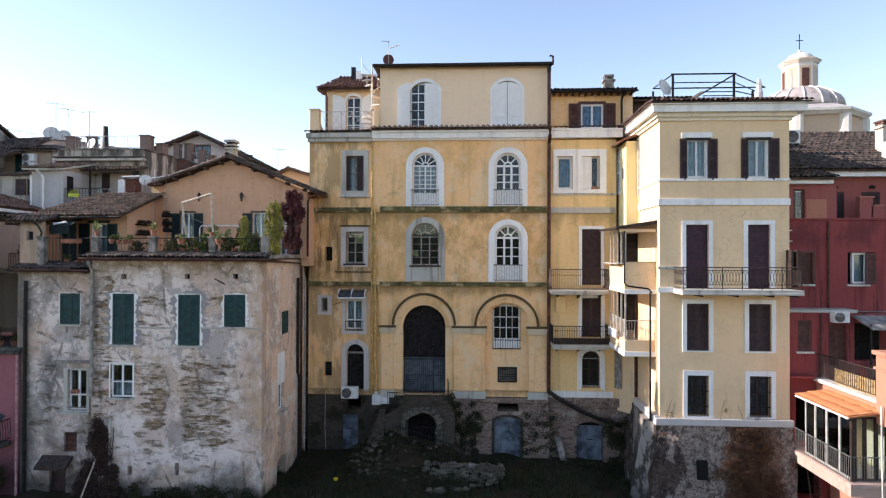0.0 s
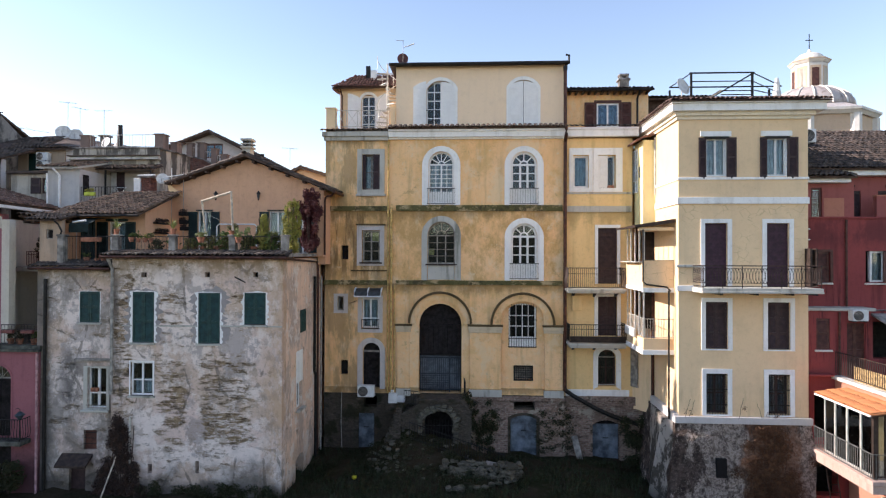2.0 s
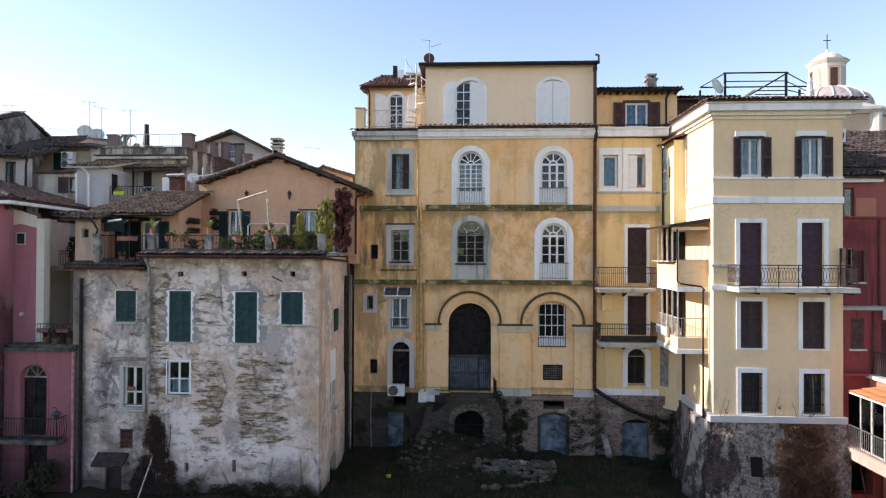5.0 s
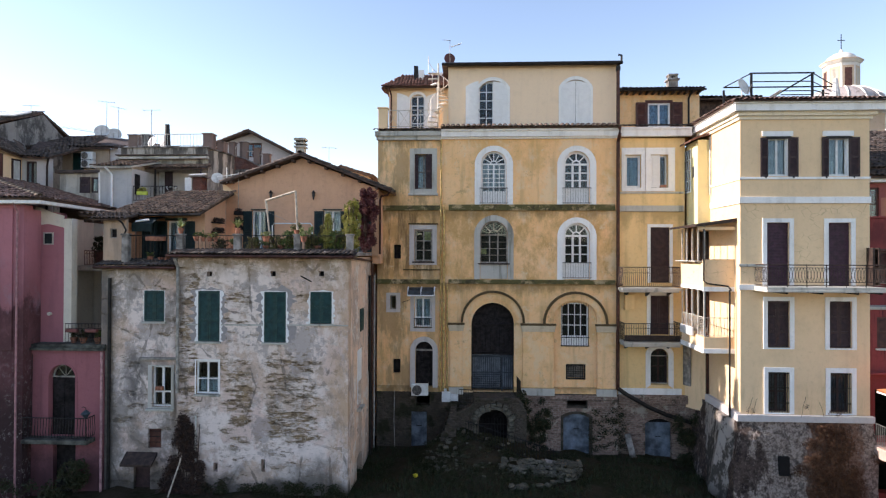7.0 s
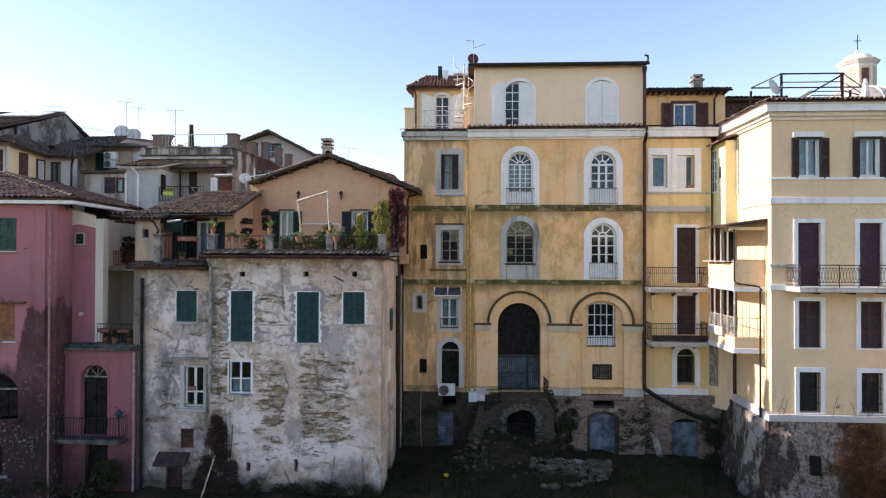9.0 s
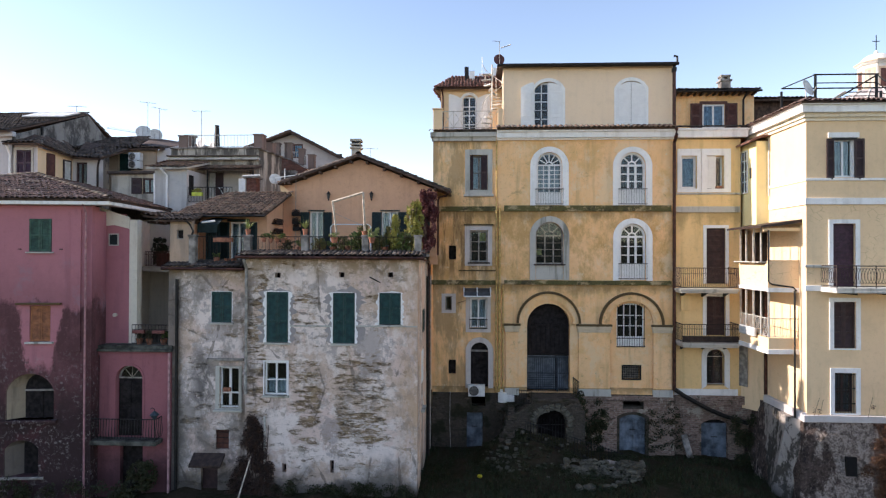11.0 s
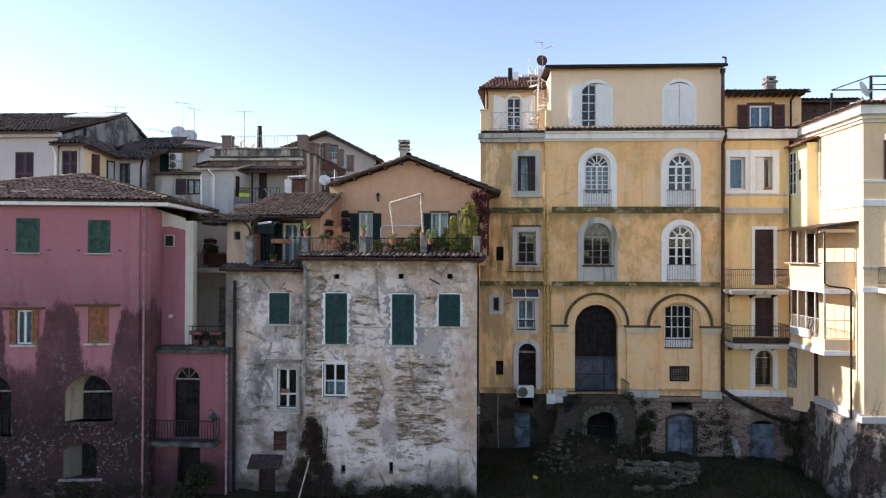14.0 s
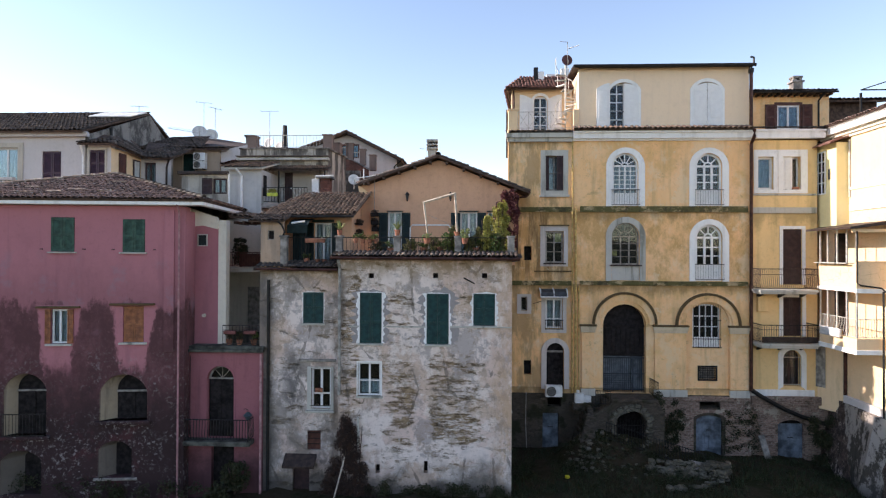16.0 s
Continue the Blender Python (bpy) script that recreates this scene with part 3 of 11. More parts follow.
ROPEWOOD = plain("bleached_wood_pole", (0.55, 0.46, 0.36), 0.8, vary=0.2)
MARBLE = stucco("white_church_stucco", (0.72, 0.69, 0.63), (0.64, 0.60, 0.54), (0.42, 0.38, 0.33), 0.35, 0.5, 0.2)
CHURCHTAN = stucco("tan_church_plaster", (0.58, 0.44, 0.32), (0.54, 0.40, 0.28), (0.40, 0.29, 0.20), 0.3, 0.5, 0.2)
LEAD = stucco("streaked_lead_dome", (0.40, 0.35, 0.33), (0.58, 0.54, 0.51), (0.16, 0.12, 0.11), 0.7, 0.7, 0.3, grain=0.5)
YELLOWPAINT = plain("yellow_plastic", (0.60, 0.50, 0.02), 0.5, vary=0.1)
REED = plain("dry_reed_screen", (0.36, 0.25, 0.12), 0.9, vary=0.3, scale=12)
# black that stands for the shade of a recess
HOLE = plain("hole_shade_black", (0.008, 0.007, 0.007), 0.95, vary=0.2)
BRICKRED = rubble("old_red_brick", (0.26, 0.11, 0.08), (0.18, 0.08, 0.06), (0.22, 0.15, 0.12), (0.07, 0.05, 0.045), 7)


AWNING = plain("dark_green_canvas", (0.010, 0.022, 0.022), 0.9, vary=0.2)


def leaf_mat(name, a, b, c):
    s = Mat(name, 0.6, 0, 0.3)
    r = s.rand()
    col = s.mix(r, a, b)
    col = s.mix(s.ramp(s.noise(6, 3), 0.5, 0.65), col, c)
    s.b.inputs["Subsurface Weight"].default_value = 0.0
    return s.done(col)


LEAFGREEN = leaf_mat("green_leaves", (0.05, 0.09, 0.025), (0.11, 0.15, 0.03), (0.16, 0.16, 0.04))
LEAFYELLOW = leaf_mat("yellow_green_leaves", (0.26, 0.25, 0.045), (0.36, 0.31, 0.07), (0.15, 0.17, 0.04))
LEAFOLIVE = leaf_mat("olive_leaves", (0.10, 0.10, 0.035), (0.17, 0.15, 0.05), (0.05, 0.055, 0.02))
LEAFRED = leaf_mat("dark_red_leaves", (0.11, 0.025, 0.03), (0.06, 0.018, 0.022), (0.16, 0.05, 0.04))
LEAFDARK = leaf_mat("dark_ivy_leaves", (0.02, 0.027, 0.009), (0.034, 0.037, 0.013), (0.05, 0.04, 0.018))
LEAFDRY = leaf_mat("dry_brown_creeper", (0.065, 0.038, 0.03), (0.035, 0.022, 0.018), (0.085, 0.045, 0.03))
# darker copy of the arch reveal plaster, with the cellar recess shade in it
REVEALSHADE = stucco("shaded_lime_plaster", (0.15, 0.125, 0.105), (0.10, 0.085, 0.07), (0.04, 0.035, 0.03), 0.5, 0.7, 0.4)
MORTAR = stucco("grey_mortar_daub", (0.36, 0.325, 0.315), (0.29, 0.26, 0.25), (0.17, 0.15, 0.14), 0.4, 0.6, 0.5)
LEAFRUST = leaf_mat("rust_brown_creeper", (0.12, 0.054, 0.027), (0.075, 0.036, 0.02), (0.17, 0.08, 0.04))
LEAFSPIKE = leaf_mat("pale_green_spiky_leaves", (0.30, 0.32, 0.12), (0.20, 0.26, 0.08), (0.36, 0.34, 0.18))
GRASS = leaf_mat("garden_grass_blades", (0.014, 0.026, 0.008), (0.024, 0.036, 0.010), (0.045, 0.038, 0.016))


def soil():
    """Dark moss and earth in the garden, pale dry grass down the unseen valley to bounce light."""
    s = Mat("mossy_garden_soil", 0.97, 0, 0.1)
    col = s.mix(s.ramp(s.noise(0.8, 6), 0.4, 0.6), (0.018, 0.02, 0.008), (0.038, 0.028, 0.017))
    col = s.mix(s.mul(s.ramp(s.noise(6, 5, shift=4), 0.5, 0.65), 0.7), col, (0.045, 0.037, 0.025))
    # valley tone set pale as a reflector for the house fronts
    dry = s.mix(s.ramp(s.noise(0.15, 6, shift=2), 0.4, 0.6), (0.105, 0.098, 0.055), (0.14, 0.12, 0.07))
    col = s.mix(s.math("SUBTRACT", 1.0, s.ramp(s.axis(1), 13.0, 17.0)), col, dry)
    return s.done(col, s.add(s.noise(5, 6), s.mul(s.noise(24, 4), 0.4)), 0.9, 0.08)


SOIL = soil()

# ---- shapes ----
BASE = {}


def thing(name, label, category, base=(0, 0, 0), group="", kind=""):
    """A top-level thing: an Empty at its base. Its parts are modelled in world metres."""
    ob = tagged(new(name), label, category, group, kind)
    ob.empty_display_size = 0.3
    ob.location = base
    BASE[ob] = Vector(base)
    return ob


def top_of(ob):
    while ob.parent:
        ob = ob.parent
    return ob


def part(name, bm, material, parent, label="", smooth=False, kind=""):
    """Links a bmesh as one mesh object under a thing or a part."""
    me = bpy.data.meshes.new(name)
    if parent is not None:
        bmesh.ops.translate(bm, verts=bm.verts, vec=-BASE[top_of(parent)])
    bmesh.ops.recalc_face_normals(bm, faces=bm.faces)
    bm.to_mesh(me)
    bm.free()
    if smooth:
        for p in me.polygons:
            p.use_smooth = True
    me.materials.append(material)
    ob = new(name, me)
    ob.parent = parent
    if label or kind:
        tagged(ob, label, kind=kind)
    return ob


def solo(name, bm, material, label, category, group="", kind="", smooth=False):
    """A top-level thing that is one mesh; its origin goes to its base."""
    cs = [v.co for v in bm.verts]
    lo = Vector((sum(c.x for c in cs) / len(cs), sum(c.y for c in cs) / len(cs), min(c.z for c in cs)))
    bmesh.ops.translate(bm, verts=bm.verts, vec=-lo)
    bmesh.ops.recalc_face_normals(bm, faces=bm.faces)
    me = bpy.data.meshes.new(name)
    bm.to_mesh(me)
    bm.free()
    if smooth:
        for p in me.polygons:
            p.use_smooth = True
    me.materials.append(material)
    ob = new(name, me)
    ob.location = lo
    return tagged(ob, label, category, group, kind)


def raw(name, verts, faces, material, parent=None, smooth=False, kind="", label="", category=""):
    """A large mesh from computed vertices."""
    me = bpy.data.meshes.new(name)
    off = BASE[top_of(parent)] if parent is not None else Vector()
    me.from_pydata([(v[0] - off.x, v[1] - off.y, v[2] - off.z) for v in verts], [], faces)
    me.materials.append(material)
    if smooth:
        me.polygons.foreach_set("use_smooth", [True] * len(me.polygons))
    me.update()
    ob = new(name, me)
    ob.parent = parent
    return tagged(ob, label, category, kind=kind)


def piece(name, me, parent, m):
    """One of many alike pieces, on shared mesh data, at the world pose m."""
    ob = new(name, me)
    ob.parent = parent
    ob.matrix_basis = Matrix.Translation(-BASE[top_of(parent)]) @ m
    return ob


def shared(name, bm, material, smooth=False):
    me = bpy.data.meshes.new(name)
    bmesh.ops.recalc_face_normals(bm, faces=bm.faces)
    bm.to_mesh(me)
    bm.free()
    if smooth:
        for p in me.polygons:
            p.use_smooth = True
    me.materials.append(material)
    return me


def box(bm, x0, x1, y0, y1, z0, z1, bevel=0.0, m=None):
    vs = [bm.verts.new((x, y, z)) for x in (x0, x1) for y in (y0, y1) for z in (z0, z1)]
    fs = [bm.faces.new([vs[i] for i in q]) for q in ((0, 1, 3, 2), (4, 6, 7, 5), (0, 4, 5, 1), (2, 3, 7, 6), (0, 2, 6, 4), (1, 5, 7, 3))]
    if bevel:
        es = list({e for f in fs for e in f.edges})
        out = bmesh.ops.bevel(bm, geom=es, offset=bevel, segments=2, affect="EDGES", profile=0.5)
        vs = list({v for f in out["faces"] for v in f.verts} | {v for v in vs if v.is_valid})
    if m is not None:
        bmesh.ops.transform(bm, matrix=m, verts=vs)
    return bm


def boxes(*rows, bevel=0.0):
    bm = bmesh.new()
    for r in rows:
        box(bm, *r, bevel=bevel)
    return bm


def multi(name, rows, material, parent, label="", bevel=0.0):
    """Several alike boxes, each a part of its own; returns the first."""
    return [part(name, boxes(r, bevel=bevel), material, parent, label) for r in rows][0]


def prism(bm, pts, y0, y1, m=None):
    """A polygon in x and z, extruded from y0 to y1."""
    a = [bm.verts.new((x, y0, z)) for x, z in pts]
    b = [bm.verts.new((x, y1, z)) for x, z in pts]
    bm.faces.new(a)
    bm.faces.new(b[::-1])
    for i in range(len(pts)):
        j = (i + 1) % len(pts)
        bm.faces.new((a[i], b[i], b[j], a[j]))
    if m is not None:
        bmesh.ops.transform(bm, matrix=m, verts=a + b)
    return bm


def plan(bm, pts, z0, z1):
    """A polygon in x and y, raised from z0 to z1."""
    a = [bm.verts.new((x, y, z0)) for x, y in pts]
    b = [bm.verts.new((x, y, z1)) for x, y in pts]
    bm.faces.new(a[::-1])
    bm.faces.new(b)
    for i in range(len(pts)):
        j = (i + 1) % len(pts)
        bm.faces.new((a[i], a[j], b[j], b[i]))
    return bm


def ring(bm, outer, inner, y0, y1, closed=True):
    """The band between two outlines of equal count in x and z, y0 to y1."""
    n = len(outer)
    o0, o1 = [[bm.verts.new((x, y, z)) for x, z in outer] for y in (y0, y1)]
    i0, i1 = [[bm.verts.new((x, y, z)) for x, z in inner] for y in (y0, y1)]
    for k in range(n if closed else n - 1):
        j = (k + 1) % n
        bm.faces.new((o0[k], o0[j], i0[j], i0[k]))
        bm.faces.new((o1[k], i1[k], i1[j], o1[j]))
        bm.faces.new((o0[k], o1[k], o1[j], o0[j]))
        bm.faces.new((i0[k], i0[j], i1[j], i1[k]))
    if not closed:
        bm.faces.new((o0[0], i0[0], i1[0], o1[0]))
        bm.faces.new((o0[-1], o1[-1], i1[-1], i0[-1]))
    return bm


def splay(outer, inner, y0, y1):
    """A slanting reveal from an outline at y0 to another of equal count at y1."""
    bm = bmesh.new()
    a, b = [bm.verts.new((x, y0, z)) for x, z in outer], [bm.verts.new((x, y1, z)) for x, z in inner]
    for k in range(len(a) - 1):
        bm.faces.new((a[k], a[k + 1], b[k + 1], b[k]))
    return bm


def tube(bm, pts, r, seg=6):
    """A pipe along points."""
    pts = [Vector(p) for p in pts]
    loops = []
    for i, p in enumerate(pts):
        d = (pts[min(i + 1, len(pts) - 1)] - pts[max(i - 1, 0)]).normalized()
        s = d.cross(Vector((0, 0, 1)) if abs(d.z) < 0.9 else Vector((0, 1, 0))).normalized()
        u = d.cross(s)
        loops.append([bm.verts.new(p + r * (math.cos(2 * math.pi * k / seg) * s + math.sin(2 * math.pi * k / seg) * u)) for k in range(seg)])
    for a, b in zip(loops, loops[1:]):
        for k in range(seg):
            bm.faces.new((a[k], a[(k + 1) % seg], b[(k + 1) % seg], b[k]))
    bm.faces.new(loops[0][::-1])
    bm.faces.new(loops[-1])
    return bm


def lathe(bm, x, y, rows, seg=16):
    """Turns rows of radius and height round an upright axis."""
    loops = [[bm.verts.new((x + r * math.cos(2 * math.pi * k / seg), y + r * math.sin(2 * math.pi * k / seg), z)) for k in range(seg)] for r, z in rows]
    for a, b in zip(loops, loops[1:]):
        for k in range(seg):
            bm.faces.new((a[k], a[(k + 1) % seg], b[(k + 1) % seg], b[k]))
    bm.faces.new(loops[0][::-1])
    bm.faces.new(loops[-1])
    return bm


def rect(x0, x1, z0, z1):
    return [(x0, z0), (x0, z1), (x1, z1), (x1, z0)]


def arch(x0, x1, z0, zt, rise=None, n=14):
    """An arched outline, from the left foot over the crown to the right foot."""
    w = (x1 - x0) / 2
    rise = w if rise is None else rise
    r = (w * w + rise * rise) / (2 * rise)
    c = (x0 + w, zt - r)
    a0 = math.asin(min(1, w / r)) if rise <= w else math.pi / 2
    pts = [(x0, z0)]
    for k in range(n + 1):
        a = -a0 + 2 * a0 * k / n
        pts.append((c[0] + r * math.sin(a), c[1] + r * math.cos(a)))
    return pts + [(x1, z0)]


def holed(outline, holes, y0, y1, m=None):
    """A wall slab in x and z with openings right through it."""
    bm = bmesh.new()
    edges = []
    for loop in (outline, *holes):
        vs = [bm.verts.new((x, y0, z)) for x, z in loop]
        edges += [bm.edges.new((vs[i], vs[(i + 1) % len(vs)])) for i in range(len(vs))]
    bmesh.ops.triangle_fill(bm, use_beauty=True, use_dissolve=False, edges=edges, normal=(0, -1, 0))
    out = bmesh.ops.extrude_face_region(bm, geom=bm.faces[:])
    vs = [g for g in out["geom"] if isinstance(g, bmesh.types.BMVert)]
    bmesh.ops.translate(bm, verts=vs, vec=(0, y1 - y0, 0))
    if m is not None:
        bmesh.ops.transform(bm, matrix=m, verts=bm.verts)
    return bm


def side_turn(x):
    """Turns a wall drawn in x and z so that its x runs along world y at the given world x, its face looking to -x."""
    return Matrix(((0, 1, 0, x), (1, 0, 0, 0), (0, 0, 1, 0), (0, 0, 0, 1)))


# ---- windows, shutters, rails ----
def shutter(parent, x0, x1, z0, z1, y, material, slat=0.06, m=None, thick=0.045, rails=(0.5,), name="shutter", label=""):
    """One louvred leaf; its front face lies at y."""
    bm = bmesh.new()
    w = min(0.07, (x1 - x0) * 0.18)
    for r in ((x0, x0 + w, y, y + thick, z0, z1), (x1 - w, x1, y, y + thick, z0, z1),
              (x0 + w, x1 - w, y, y + thick, z0, z0 + 0.08), (x0 + w, x1 - w, y, y + thick, z1 - 0.08, z1)):
        box(bm, *r)
    mids = [z0 + (z1 - z0) * k for k in rails]
    for zm in mids:
        box(bm, x0 + w, x1 - w, y, y + thick, zm - 0.035, zm + 0.035)
    box(bm, x0 + w, x1 - w, y + thick * 0.75, y + thick * 0.85, z0 + 0.08, z1 - 0.08)
    if m is not None:
        bmesh.ops.transform(bm, matrix=m, verts=bm.verts)
    leaf = part(name, bm, material, parent, label)
    sb = bmesh.new()
    a, b = (y + 0.006, 0.0), (y + thick * 0.75, slat * 0.95)
    vs = [sb.verts.new((x, p[0], p[1])) for x in (x0 + w, x1 - w) for p in (a, b, (b[0], b[1] - 0.012), (a[0], a[1] - 0.008))]
    for q in ((0, 1, 5, 4), (3, 7, 6, 2), (0, 4, 7, 3), (1, 2, 6, 5), (0, 3, 2, 1), (4, 5, 6, 7)):
        sb.faces.new([vs[i] for i in q])
    me = shared("slat", sb, material)
    z = z0 + 0.08
    while z < z1 - 0.1:
        if all(abs(z + slat / 2 - zm) > 0.045 for zm in mids):
            piece("slat", me, leaf, (m or Matrix()) @ Matrix.Translation((0, 0, z)))
        z += slat
    return leaf


def roller(parent, x0, x1, z0, z1, y, material, label=""):
    """A closed roller blind: one ribbed sheet."""
    bm = bmesh.new()
    prof, z, k = [], z0, 0
    while z < z1:
        prof += [(y, z), (y - 0.008, z + 0.012), (y - 0.008, min(z + 0.042, z1)), (y, min(z + 0.05, z1))]
        z += 0.055
    a, b = [[bm.verts.new((x, p[0], p[1])) for p in prof] for x in (x0, x1)]
    for i in range(len(prof) - 1):
        bm.faces.new((a[i], b[i], b[i + 1], a[i + 1]))
    return part("roller_shutter", bm, material, parent, label)


def pair(parent, x0, x1, z0, z1, y, material, **k):
    """A closed pair of louvred leaves."""
    xm = (x0 + x1) / 2
    shutter(parent, x0, xm - 0.004, z0, z1, y, material, **k)
    shutter(parent, xm + 0.004, x1, z0, z1, y, material, **k)


def casement(parent, x0, x1, z0, z1, y, material, cols=2, rows=2, bar=0.05, frame_w=0.07, m=None, curtain=None, label="", cross=None):
    """A glazed window in an opening: window (the frame with its bars) and a pane behind each light."""
    bm = bmesh.new()
    ring(bm, rect(x0, x1, z0, z1), rect(x0 + frame_w, x1 - frame_w, z0 + frame_w, z1 - frame_w), y, y + 0.06)
    a0, a1, b0, b1 = x0 + frame_w, x1 - frame_w, z0 + frame_w, z1 - frame_w
    xs = [a0 + (a1 - a0) * k / cols for k in range(cols + 1)]
    zs = [b0 + (b1 - b0) * k / rows for k in range(rows + 1)] if cross is None else [b0, *[b0 + (b1 - b0) * c for c in cross], b1]
    bits = []
    for x in xs[1:-1]:
        w = bar * (1.5 if cols == 2 else 1)
        bits.append(("mullion", box(bmesh.new(), x - w / 2, x + w / 2, y - 0.005, y + 0.05, b0, b1)))
    for z in zs[1:-1]:
        bits.append(("glazing_bar", box(bmesh.new(), a0, a1, y + 0.004, y + 0.046, z - bar / 2, z + bar / 2)))
    if m is not None:
        bmesh.ops.transform(bm, matrix=m, verts=bm.verts)
    win = part("window", bm, material, parent, label)
    for nm, b in bits:
        if m is not None:
            bmesh.ops.transform(b, matrix=m, verts=b.verts)
        part(nm, b, material, win)
    for i in range(cols):
        for j in range(len(zs) - 1):
            p = boxes((xs[i] + 0.01, xs[i + 1] - 0.01, y + 0.02, y + 0.026, zs[j] + 0.01, zs[j + 1] - 0.01))
            if m is not None:
                bmesh.ops.transform(p, matrix=m, verts=p.verts)
            part("pane", p, GLASS, win)
    if curtain:
        c = drape(a0 - 0.05, a1 + 0.05, y + 0.16, b0 - 0.05, b1 + 0.05)
        if m is not None:
            bmesh.ops.transform(c, matrix=m, verts=c.verts)
        part("curtain", c, curtain, win, "pale hanging curtain")
    return win


def drape(x0, x1, y, z0, z1):
    """A hanging cloth with soft folds."""
    bm = bmesh.new()
    n = max(8, int((x1 - x0) / 0.035))
    row = [(x0 + (x1 - x0) * k / n, y + 0.018 * math.sin(k * 1.7) + 0.01 * math.sin(k * 0.6)) for k in range(n + 1)]
    lo, hi = [[bm.verts.new((x, yy, z)) for x, yy in row] for z in (z0, z1)]
    for k in range(n):
        bm.faces.new((lo[k], lo[k + 1], hi[k + 1], hi[k]))
    return bm


def fan_window(parent, x0, x1, z0, zt, y, material, cols=3, rows=4, spokes=4, hub=0.32, frame_w=0.08, bar=0.05, solid=0.0, curtain=None, label=""):
    """An arched window with a fan light; the lowest part up to the height solid is a wooden panel."""
    r = (x1 - x0) / 2
    zs, xc = zt - r, (x0 + x1) / 2
    bm = bmesh.new()
    ring(bm, arch(x0, x1, z0, zt), arch(x0 + frame_w, x1 - frame_w, z0 + frame_w, zt - frame_w), y, y + 0.07, closed=True)
    bits = [("transom", box(bmesh.new(), x0 + frame_w, x1 - frame_w, y, y + 0.06, zs - bar * 0.7, zs + bar * 0.7))]
    ri = r - frame_w
    for k in range(1, spokes):
        a = math.pi * k / spokes
        m = Matrix.Translation((xc, 0, zs)) @ Matrix.Rotation(-a, 4, "Y")
        bits.append(("fan_bar", box(bmesh.new(), ri * hub, ri, y + 0.006, y + 0.05, -bar * 0.42, bar * 0.42, m=m)))
    hubm = bmesh.new()
    bits.append(("fan_hub", hubm))
    ring(hubm, arch(xc - ri * hub - bar / 2, xc + ri * hub + bar / 2, zs, zs + ri * hub + bar / 2, n=10), arch(xc - ri * hub + bar / 2, xc + ri * hub - bar / 2, zs, zs + ri * hub - bar / 2, n=10), y + 0.003, y + 0.055, closed=False)
    a0, a1, b0, b1 = x0 + frame_w, x1 - frame_w, z0 + frame_w + solid, zs - bar * 0.7
    xs = [a0 + (a1 - a0) * k / cols for k in range(cols + 1)]
    hs = [b0 + (b1 - b0) * k / rows for k in range(rows + 1)]
    for i, x in enumerate(xs[1:-1]):
        w = bar * (1.5 if (cols % 2 == 0 and i == cols // 2 - 1) or cols == 3 else 0.7)
        bits.append(("mullion", box(bmesh.new(), x - w / 2, x + w / 2, y - 0.004, y + 0.052, z0 + frame_w, b1)))
    for z in hs[1:-1]:
        bits.append(("glazing_bar", box(bmesh.new(), a0, a1, y + 0.009, y + 0.044, z - bar * 0.38, z + bar * 0.38)))
    if solid:
        bits.append(("panel", box(bmesh.new(), a0, a1, y + 0.015, y + 0.045, z0 + frame_w, b0)))
    win = part("window", bm, material, parent, label)
    for nm, b in bits:
        part(nm, b, material, win)
    for i in range(cols):
        for j in range(rows):
            part("pane", boxes((xs[i] + 0.012, xs[i + 1] - 0.012, y + 0.026, y + 0.032, hs[j] + 0.008, hs[j + 1] - 0.008)), GLASS, win)
    for k in range(spokes):
        t0, t1 = math.pi * k / spokes + 0.03, math.pi * (k + 1) / spokes - 0.03
        pts = [(xc - ri * q * math.cos(t), zs + ri * q * math.sin(t)) for q, ts in ((1, (t0, (t0 + t1) / 2, t1)), (hub, (t1, (t0 + t1) / 2, t0))) for t in ts]
        part("pane", prism(bmesh.new(), pts, y + 0.028, y + 0.034), GLASS, win)
    part("pane", prism(bmesh.new(), arch(xc - ri * hub, xc + ri * hub, zs, zs + ri * hub, n=8)[1:-1], y + 0.028, y + 0.034), GLASS, win)
    if curtain:
        part("curtain", drape(a0, a1, y + 0.2, z0, zs), curtain, win, "pale hanging curtain")
    return win


def surround(parent, outer, inner, y, material, proud=0.04, deep=0.0, closed=False, label=""):
    return part("window_surround", ring(bmesh.new(), outer, inner, y - proud, y + deep - 0.003, closed), material, parent, label)


def slab(name, parent, material, *rows, bevel=0.012, label=""):
    return part(name, boxes(*rows, bevel=bevel), material, parent, label)


